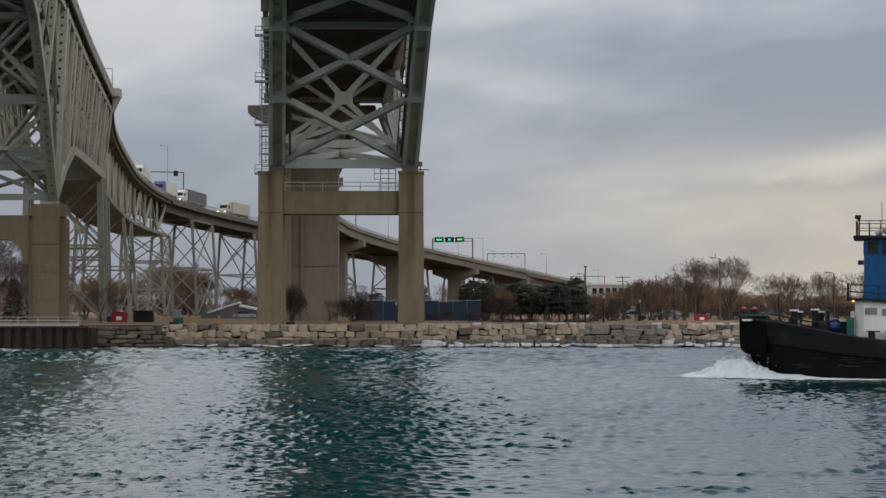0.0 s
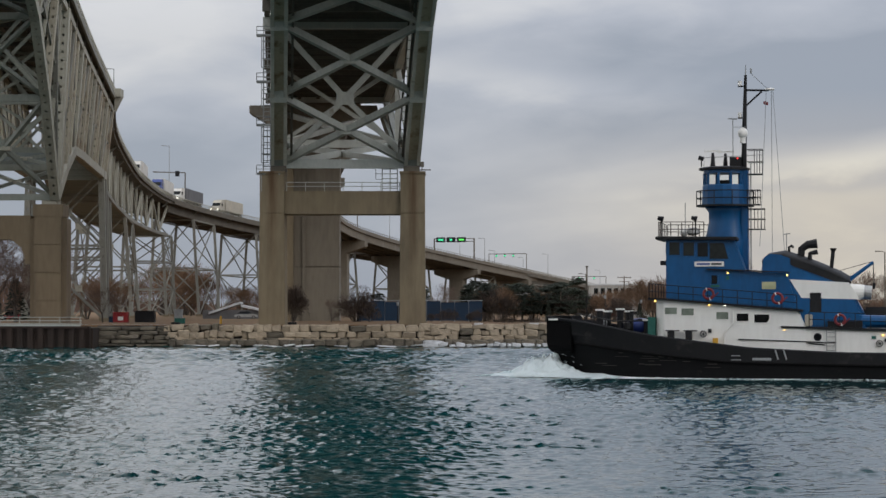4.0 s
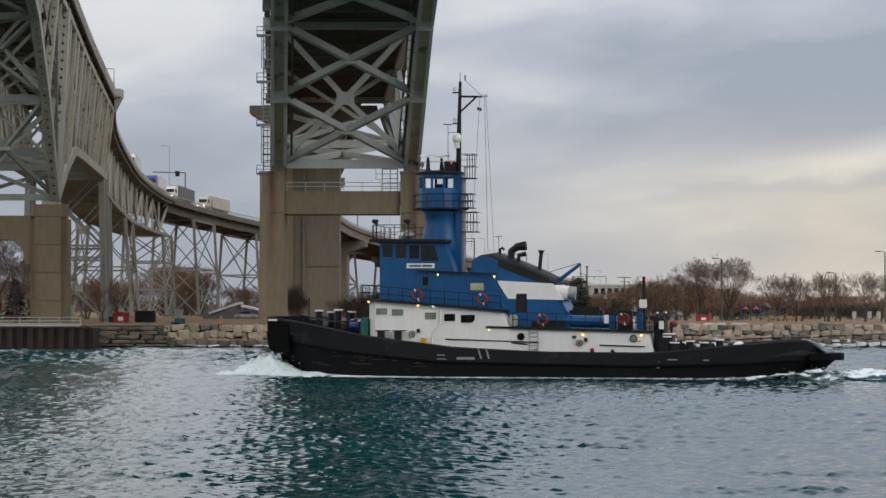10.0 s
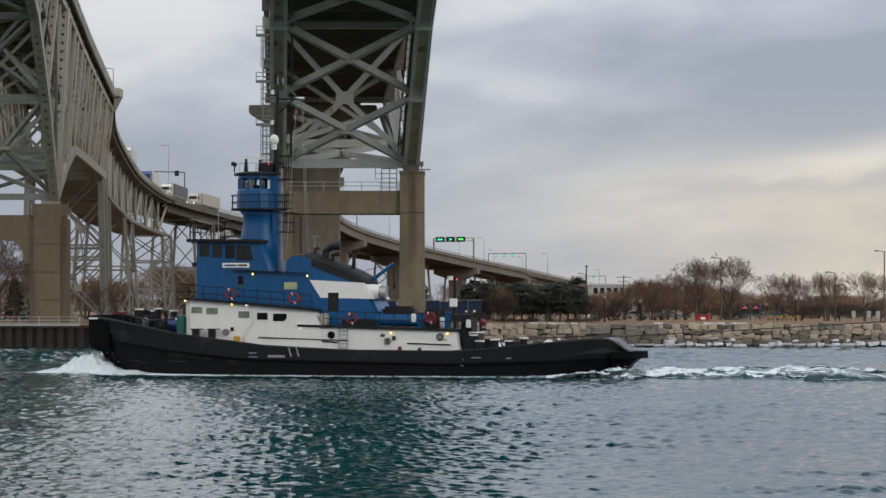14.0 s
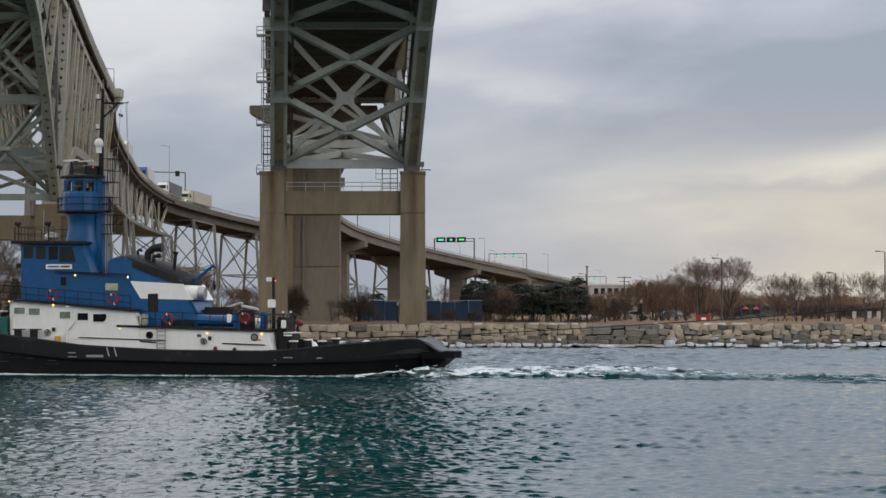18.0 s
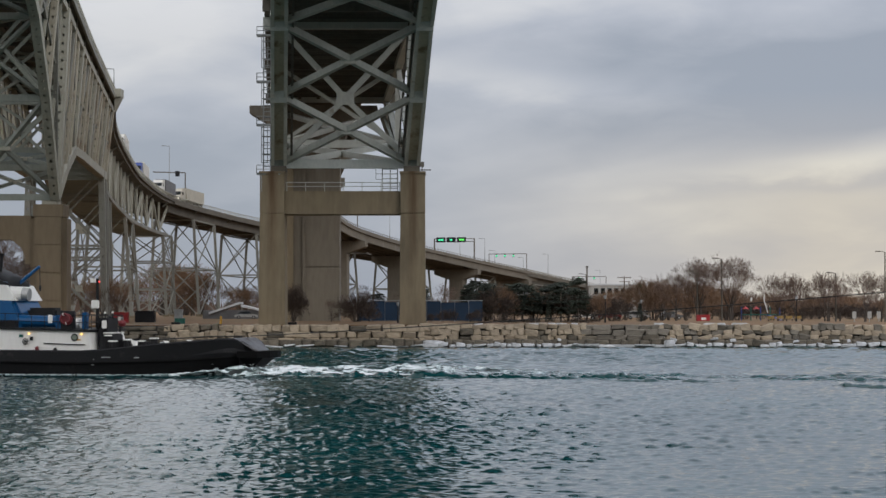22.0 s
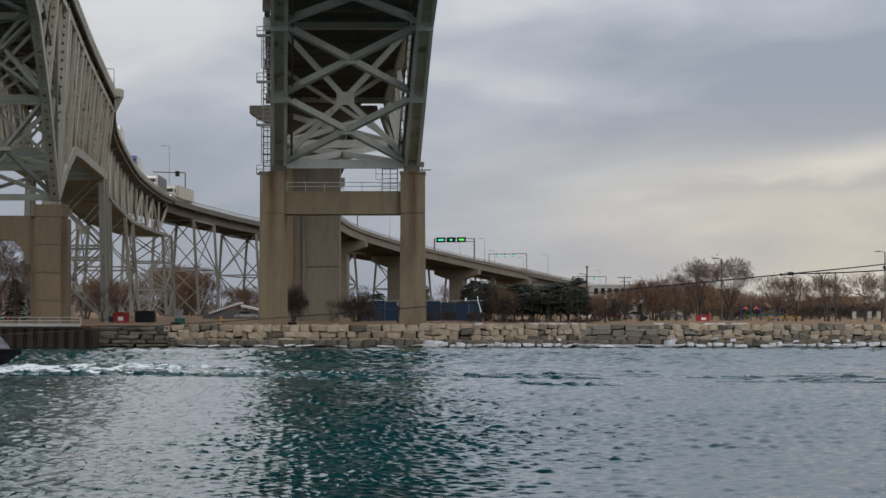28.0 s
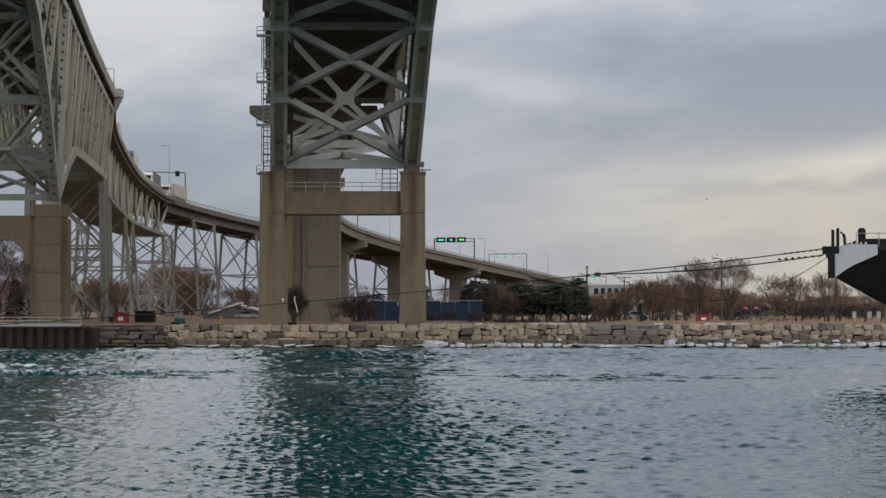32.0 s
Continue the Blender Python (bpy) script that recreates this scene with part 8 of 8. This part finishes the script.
    for cx, cy, h in ((-9.6, 2.8, 2.9), (-11.2, 3.2, 2.6), (-12.1, 2.8, 2.5), (-10.2, 3.5, 2.5), (-13.2, 3.2, 2.7)):
        Geo().tube([(cx, cy, 1.0), (cx, cy, h - 0.1)], 0.26, 10).ob("towing_bitt", M_BLACK, tug)
        Geo().tube([(cx, cy, h - 0.1), (cx, cy, h)], 0.34, 10).ob("bitt_cap", M_WHITE, tug)
    Geo().tube([(-10.4, 0, 2.4), (-16.5, 0.6, 2.75), (-19.2, 0.5, 2.78)], 0.05, 6).ob("tow_wire", M_CABLE, tug)
    Geo().box(-14.4, -11.5, -2.2, 2.2, 1.15, 1.6).ob("hatch_cover", M_WHITE, tug, bevel=0.05)
    for k in range(10):
        q = random.Random(90 + k)
        cx, cy = q.uniform(-14.5, -9.4), q.uniform(-3, 3.4)
        Geo().blob((cx, cy, 1.75), q.uniform(0.25, 0.6), q.uniform(0.25, 0.5), q.uniform(0.3, 0.75), 8, 5, 0.25, q).ob("deck_gear", (M_STACK, M_WHITE, M_BLACK, M_RAIL_GREY)[k % 4], tug)
    # scupper guards, draught mark bars and scrape marks on the side
    for x0, x1, z0, z1 in ((3.35, 4.6, 1.28, 1.45), (-10.5, -9.7, 1.28, 1.36), (-12.6, -12.1, 1.25, 1.34), (5.35, 6.0, 1.55, 1.62), (5.35, 6.0, 1.28, 1.34)):
        y = lerp(float(np.interp((x0 + x1) / 2, *WLB)), half((x0 + x1) / 2), 0.8) + 0.03
        Geo().box(x0, x1, y - 0.05, y + 0.02, z0, z1).ob("painted_bar", M_RAIL_GREY, tug)
    for x in (2.9, 2.35):
        Geo().tube([(x + 0.2, 5.0, 2.0), (x, 5.05, 1.35)], 0.06, 6).ob("fender_chain", M_RAIL_GREY, tug)
    q = random.Random(17)
    for k in range(15):
        x = q.uniform(6.5, 15.0)
        z = 0.45 + (strake(x) - 0.55) * q.random() ** 0.7
        y, ln = shell(x, z), q.uniform(0.3, 1.3)
        Geo().loft([[(x + ln * t, shell(x + ln * t, z + dz) + 0.012, z + dz) for t in (0, 0.5, 1)] for dz in (0, q.uniform(0.02, 0.06))], closed=False, caps=False).ob("scrape_mark", M_SCRAPE, tug)
    for k in range(2):
        Geo().box(-9.3, -9.1, 4.86, 4.9, 0.75 + k * 0.4, 0.87 + k * 0.4).ob("draught_mark_bar", M_RAIL_GREY, tug)
    return tug


TUG = build_tug()


# ---- foam thrown up by the tug; it travels with her ----
def froth(name, par, mat, x0, x1, y_of, nx, ny, height, label="", lumpy=1.0):
    """A rumpled sheet of froth; y_of(x) gives its two edges, height(x, y) its crest."""
    vs = []
    for i in range(nx + 1):
        x = lerp(x0, x1, i / nx)
        a, b = y_of(x)
        for j in range(ny + 1):
            y = lerp(a, b, j / ny)
            edge = math.sin(math.pi * j / ny) ** 0.5 if 0 < j < ny else 0.0
            n1 = noise.noise(Vector((x * 0.9, y * 0.9, 3.0)))
            n2 = noise.noise(Vector((x * 2.6, y * 2.6, 8.0)))
            n3 = noise.noise(Vector((x * 6.0, y * 6.0, 1.0)))
            vs.append((x, y, 0.05 + height(x, y) * edge * (0.8 + lumpy * (0.5 * n1 + 0.35 * n2 + 0.22 * n3))))
    fs = [(i * (ny + 1) + j, (i + 1) * (ny + 1) + j, (i + 1) * (ny + 1) + j + 1, i * (ny + 1) + j + 1) for i in range(nx) for j in range(ny)]
    return Geo().put(vs, fs).ob(name, mat, par, label, smooth=True)


def flecks(name, par, rng, n, place, s0, s1, mat):
    g = Geo()
    for _ in range(n):
        c = place(rng)
        s = rng.uniform(s0, s1)
        g.blob(c, s * 1.5, s, s * 0.7, 5, 3, 0.35, rng)
    return tagged(g.ob(name, mat, par), kind="stuff")


def build_bow_wave():
    rng = random.Random(31)
    th = thing("bow_wave", (0, 0, 0), "white breaking bow wave beside the tug", "bow wave")

    def waterline(x):
        return float(np.interp(x, *WLB))
    for s in (1, -1):
        # breaking crest from ahead of the stem back along the bow
        froth("foam_crest", th, M_BOW_FOAM, 13.5, 25.0, lambda x: (s * (waterline(x) * 0.8 - 0.6), s * (max(waterline(x), 0) + 1.8 + 0.22 * (25 - x))), 90, 40,
              lambda x, y: 1.9 * math.exp(-((x - 18.9) / (1.8 if x < 18.9 else 2.6)) ** 2) * math.exp(-0.3 * max(0.0, abs(y) - waterline(x))) + 0.22 * math.exp(-((x - 15.0) / 3) ** 2))
        froth("side_wash", th, M_SIDE_FOAM, -14.0, 16.5, lambda x: (s * (waterline(x) - 0.15), s * (waterline(x) + 0.75 + 0.05 * max(0, x - 8) * 6)), 180, 8,
              lambda x, y: 0.04 + 0.10 * max(0.0, (x - 8) / 8))
        flecks("spray", th, rng, 160, lambda r: (r.gauss(18.8, 1.3), s * (0.5 + abs(r.gauss(0, 0.9))), 0.3 + 1.3 * r.random() ** 1.5), 0.012, 0.035, M_FOAM)
        flecks("hull_foam", th, rng, 900, lambda r: (lambda x: (x, s * (waterline(x) + 0.12 + abs(r.gauss(0, 0.3))), 0.01 + 0.08 * r.random()))(r.uniform(-15, 17)), 0.015, 0.05, M_FOAM)
    return th


def build_wake():
    rng = random.Random(37)
    th = thing("stern_wake", (0, 0, 0), "white churned stern wake trailing behind the tug", "wake")
    for s in (1, -1):
        froth("quarter_wave", th, M_WAKE, -24.0, -13.0, lambda x: (s * (4.9 - 0.36 * (-13 - x)), s * (5.6 - 0.05 * (-13 - x))), 90, 14,
              lambda x, y: 0.18 + 0.5 * math.exp(-((x + 19.8) / 2.6) ** 2))
        flecks("spray", th, rng, 140, lambda r: (r.gauss(-20.0, 1.6), s * (2.6 + r.gauss(0, 0.8)), 0.2 + 0.6 * r.random() ** 1.5), 0.012, 0.035, M_FOAM)
    froth("churned_foam", th, M_WAKE, -72.0, -20.2, lambda x: (1 - 3.2 - 0.07 * (-20 - x), 1 + 3.0 + 0.07 * (-20 - x)), 300, 44,
          lambda x, y: 0.75 * math.exp(-((x + 32) / 9) ** 2) * math.exp(-((y - 1) / 2.6) ** 2) + 0.18 + 0.3 * math.exp(-((x + 22) / 3) ** 2), lumpy=0.4)
    froth("spreading_foam", th, M_WAKE_FAR, -112.0, -22.0, lambda x: (1 - 4 - 0.16 * (-22 - x), 1 + 4 + 0.14 * (-22 - x)), 200, 30, lambda x, y: 0.10)
    flecks("loose_foam", th, rng, 380, lambda r: (lambda x: (x, r.gauss(1.0, 1.4 + 0.05 * (-20 - x)), 0.05 + 0.3 * r.random() * max(0.2, 1 - (-20 - x) / 30)))(-20 - 17 * r.random() ** 1.4), 0.02, 0.05, M_FOAM)
    # short broken ridges left on the water, steepest beside the fresh foam
    for k in range(86):
        x0, ln = (-21 - 22 * rng.random(), rng.uniform(4, 9)) if k < 16 else (-24 - 66 * rng.random(), rng.uniform(2.5, 9))
        y0 = 3.6 + 1.3 * rng.random() if k < 16 else rng.gauss(1.0, 2.2 + 0.10 * (-20 - x0))
        tall = rng.uniform(0.22, 0.40) if k < 16 else rng.uniform(0.10, 0.27)
        rings = []
        for i in range(41):
            t = i / 40
            x, w = x0 - ln * t, math.sin(math.pi * t) ** 0.8
            y = y0 + 0.3 * math.sin(t * 5 + k) + 0.10 * (x0 - x) * (1 if y0 > 1 else -1)
            jag = 0.75 + 0.9 * noise.noise(Vector((x * 1.4, k * 3.1, 0.5))) + 0.5 * noise.noise(Vector((x * 4.2, k * 1.7, 2.0)))
            hgt = tall * max(0.15, jag) * w
            rings.append([(x, y - 0.7 * w - 0.02, -0.1), (x, y - 0.3 * w, hgt * 0.5), (x, y, hgt), (x, y + 0.25 * w, hgt * 0.7), (x, y + 0.6 * w + 0.02, -0.1)])
        Geo().loft(rings, closed=False, caps=False).ob("wake_ridge", M_WATER, th, smooth=True)
    return th


BOW_WAVE, WAKE = build_bow_wave(), build_wake()


# ---- the barge in tow ----
def build_barge():
    th = thing("deck_barge", (0, 0, 0), "black raked barge with white bow panel, under tow", "barge")
    w = 6.0
    Geo().loft([[(-93.6, -w, 6.85), (-93.6, w, 6.85), (-93.5, w, 8.3), (-93.5, -w, 8.3)],
                [(-97.0, -w, 4.95), (-97.0, w, 4.95), (-97.0, w, 8.75), (-97.0, -w, 8.75)],
                [(-106.5, -w, -1.0), (-106.5, w, -1.0), (-106.5, w, 8.6), (-106.5, -w, 8.6)],
                [(-165.0, -w, -1.5), (-165.0, w, -1.5), (-165.0, w, 8.6), (-165.0, -w, 8.6)],
                [(-172.0, -w, 1.5), (-172.0, w, 1.5), (-172.0, w, 8.6), (-172.0, -w, 8.6)]]).ob("hull", M_HULL, th, "black raked barge hull", bevel=0.05)
    # the white bow panel wraps round onto the side
    Geo().prism([(-93.6, 6.82), (-93.5, 8.8), (-94.6, 8.98), (-96.36, 8.95), (-96.36, 8.3), (-94.75, 7.58), (-94.3, 7.3)], w - 0.02, w + 0.03).ob("bow_panel", M_BARGE_WHITE, th, "white painted bow panel")
    Geo().box(-93.5, -93.44, -w, w, 6.95, 8.6).ob("bow_panel", M_BARGE_WHITE, th)
    Geo().box(-93.62, -93.15, w - 0.35, w + 0.1, 6.75, 8.85).ob("corner_post", M_STACK, th)
    for y in (w - 0.3, -w + 0.3):
        Geo().box(-93.9, -92.8, y - 0.35, y + 0.35, 8.35, 8.85).ob("towing_bracket", M_STACK, th)
    for x, h in ((-93.48, 9.95), (-93.8, 10.05)):
        Geo().tube([(x, w - 0.3, 8.6), (x, w - 0.3, h)], 0.11, 10).ob("tow_post", M_STACK, th)
    Geo().tube([(-94.3, w - 0.3, 8.7), (-94.2, w - 0.3, 9.6), (-94.0, w - 0.3, 9.8)], 0.1, 8).ob("vent_pipe", M_STACK, th)
    Geo().prism([(-93.9, 8.6), (-94.4, 9.0), (-95.0, 9.25), (-95.0, 8.6)], w - 0.5, w - 0.2).ob("post_brace", M_STACK, th)
    Geo().box(-95.6, -95.1, w - 0.6, w - 0.2, 8.8, 10.05).ob("deck_winch", M_STACK, th, bevel=0.08)
    Geo().prism([(-94.8, 8.7), (-95.6, 9.35), (-96.2, 9.35), (-172, 9.1), (-172, 8.62), (-94.8, 8.62)], -w + 0.5, w - 0.4).ob("coaming", M_STACK, th)
    Geo().box(-170, -96.4, w - 0.3, w + 0.02, 8.62, 8.8).ob("red_stripe", M_RUST, th)
    for k in range(9):
        x = -95.0 - k * 1.45
        Geo().tube([(x, w - 0.1, 8.6), (x, w - 0.1, 9.75)], 0.03, 5).ob("rail_post", M_RAIL_GREY, th)
    Geo().tube([(-95.0, w - 0.1, 9.7), (-106.6, w - 0.1, 9.6)], 0.025, 5).ob("rail", M_RAIL_GREY, th)
    for k in range(4):
        Geo().tube([(-94.7 - 0.3 * k, w - 0.15, 8.7), (-94.7 - 0.3 * k, w - 0.15, 9.12)], 0.07, 8).ob("mooring_post", M_BARGE_WHITE, th)
    Geo().tube([(-93.75, w, 6.85), (-93.75, w, 5.6)], 0.03, 5).ob("hanging_line", M_CABLE, th)
    return th


def sag(a, b, drop, n=20):
    a, b = Vector(a), Vector(b)
    return [a.lerp(b, k / n) - Vector((0, 0, drop * 4 * (k / n) * (1 - k / n))) for k in range(n + 1)]


def build_tow():
    th = thing("tow_line", (0, 0, 0), "dark steel tow wire with a chain bridle", "tow line")
    P = Vector((-77.35, 1.0, 7.14))
    Geo().tube(sag((-19.3, 0.5, 2.8), P, 0.35), 0.038, 6).ob("main_wire", M_CABLE, th)
    for y, z, slack in ((5.8, 8.3, 0.3), (-5.8, 9.05, 0.1)):
        Geo().tube(sag(P, (-92.9, y, z), slack, 12), 0.045, 6).ob("bridle_leg", M_CABLE, th)
        g = Geo()
        end = Vector((-92.9, y, z))
        for k in range(7):
            q = end.lerp(P, 0.02 + 0.028 * k)
            g.blob(tuple(q - Vector((0, 0, 0.05))), 0.13, 0.075, 0.075, 6, 4, 0.1)
        g.ob("chain", M_CABLE, th)
    Geo().blob(tuple(P), 0.3, 0.12, 0.13, 8, 5, 0.1).ob("shackle_plate", M_CABLE, th)
    Geo().blob((-76.7, 1.0, 7.08), 0.14, 0.09, 0.09, 8, 5, 0.1).ob("swivel", M_CABLE, th)
    Geo().tube(sag((-78.5, 1.2, 7.05), (-93.2, 5.8, 8.2), 2.3, 16), 0.022, 5).ob("retrieving_line", M_CABLE, th)
    # a rope tail and a tag hang from the wire, a knotted rag from the near bridle leg
    Geo().tube([(-55.7, 1.0, 5.62), (-55.72, 1.05, 5.3), (-55.85, 1.05, 4.9), (-55.95, 1.05, 4.5)], 0.03, 5).ob("rope_tail", M_WHITE, th, "pale rope end hanging from the wire")
    Geo().blob((-54.85, 1.0, 5.38), 0.07, 0.06, 0.14, 6, 4, 0.2, random.Random(2)).ob("wire_tag", M_WHITE, th)
    Geo().blob((-83.6, 3.0, 7.5), 0.14, 0.1, 0.11, 6, 4, 0.2, random.Random(3)).ob("knot", M_CABLE, th)
    Geo().tube([(-83.6, 3.05, 7.5), (-83.78, 3.05, 7.28), (-83.95, 3.05, 7.05)], [0.05, 0.04, 0.02], 5).ob("rag_end", M_CABLE, th)
    return th


BARGE, TOW = build_barge(), build_tow()


# ---- ducks that fly down the river ----
DUCK_SIZE = 0.55
M_DUCK = material("grey_brown_feathers", (0.24, 0.21, 0.18), (0.15, 0.13, 0.11), 0.9, 0, 3, 20)


def build_duck(label, wing_up):
    th = thing("flying_duck", (0, 0, 0), label, "bird", "ducks flying over the river")
    # +x is forward
    Geo().tube([(-0.26, 0, 0.0), (-0.16, 0, 0.0), (0.0, 0, -0.01), (0.14, 0, 0.0), (0.22, 0, 0.02)], [0.02, 0.06, 0.085, 0.07, 0.03], 8).ob("body", M_DUCK, th, smooth=True)
    Geo().tube([(0.18, 0, 0.01), (0.28, 0, 0.03), (0.33, 0, 0.035), (0.38, 0, 0.035), (0.42, 0, 0.03)], [0.035, 0.028, 0.042, 0.035, 0.012], 8).ob("head", M_BLACK, th, smooth=True)
    for s in (-1, 1):
        tip = Vector((-0.10, s * 0.44, wing_up))
        mid = Vector((0.03, s * 0.2, wing_up * 0.55))
        g = Geo()
        g.loft([[(0.13, s * 0.05, 0.03), (-0.08, s * 0.05, 0.02), (-0.08, s * 0.05, 0.04), (0.13, s * 0.05, 0.05)],
                [tuple(mid + Vector((0.11, 0, 0))), tuple(mid + Vector((-0.1, 0, -0.01))), tuple(mid + Vector((-0.1, 0, 0.01))), tuple(mid + Vector((0.1, 0, 0.02)))],
                [tuple(tip + Vector((0.03, 0, 0))), tuple(tip + Vector((-0.03, 0, -0.005))), tuple(tip + Vector((-0.03, 0, 0.005))), tuple(tip + Vector((0.03, 0, 0.01)))]])
        g.ob("wing", M_DUCK, th)
    for c in th.children:
        for v in c.data.vertices:
            v.co *= DUCK_SIZE
    return th


DUCKS = [build_duck("small dark brown duck in fast level flight", up) for up in (0.16, -0.1, 0.12, -0.14, 0.1)]


def motions():
    # tug and her foam run on one straight course, a little away from the eye; the barge follows on its tow line
    for ob, bob, x0, y0, vx, vy, heading in ((TUG, 1.0, 39.29, 148.40, -3.284, 0.688, 168.5), (BOW_WAVE, 0.0, 39.29, 148.40, -3.284, 0.688, 168.5),
                                             (WAKE, 0.0, 39.29, 148.40, -3.284, 0.688, 168.5), (TOW, 0.0, 38.779, 148.11, -3.2443, 0.6306, 169.0),
                                             (BARGE, 0.0, 38.779, 148.11, -3.2443, 0.6306, 169.0)):
        rows = []
        # she lifts and settles on a slow swell: seconds and metres
        for t, z in ((0, -0.01), (2, -0.07), (3.2, 0.02), (6, 0), (8.4, -0.115), (10.2, 0.01), (12.4, 0.105), (14.2, 0.03), (16.5, -0.035), (19.2, 0.06), (21, 0.03), (23, -0.07), (26, 0), (29, 0.03), (32, 0)):
            rows.append((t, pose(x0 + vx * t, y0 + vy * t, bob * z, 0, bob * 0.12 * math.sin(t * 0.9), heading)))
        walk(ob, rows)
    # the river drifts slowly past
    walk(WATER, [(0.0, pose(-4, 0, 0)), (16.0, pose(0, 0, 0)), (32.0, pose(4, 0, 0))])
    # lorries creep up the old bridge nose to tail: seconds and metres along the deck of each tail
    tails = (((0, 269.8), (10, 247.5), (20, 217.7), (32, 190.5)), ((0, 308.4), (10, 293.4), (20, 268.7), (32, 241.1)),
             ((0, 329.4), (10, 320.2), (20, 307.9), (32, 285.6)), ((0, 361.2), (10, 345.1), (20, 329.1), (32, 314.8)))
    for ob, row in zip(TRUCKS, tails):
        rows = []
        for t, s in row:
            back, front = OLD_WAY.at(s - 1.0, 1.75, 0.02), OLD_WAY.at(s - 16.0, 1.75, 0.02)
            d = front - back
            turn = math.degrees(math.atan2(d.y, d.x))
            tip = -math.degrees(math.atan2(d.z, math.hypot(d.x, d.y)))
            p = back + d.normalized() * 11.4
            rows.append((float(t), pose(p.x, p.y, p.z, 0, tip, turn)))
        walk(ob, rows)

    # ducks: time, place, metres per second along x and z while in view
    flights = ((20.0, (29.4, 175, 11.3), -17.7, -0.95), (20.0, (30.4, 175, 11.7), -18.1, -1.15), (24.3, (29.36, 175, 11.65), -18.0, -0.5),
               (24.3, (30.13, 175, 11.62), -18.0, -0.5), (31.0, (56.3, 330, 21.1), -16.7, 0.0))
    for ob, (t0, p, vx, vz) in zip(DUCKS, flights):
        walk(ob, [(t, pose(p[0] + vx * (t - t0), p[1], p[2] + vz * max(-1.0, min(2.5, t - t0)), 0, 0, 180)) for t in (0.0, t0 - 1.0, t0, t0 + 0.5, min(t0 + 2.5, 31.9), 32.0)])


motions()
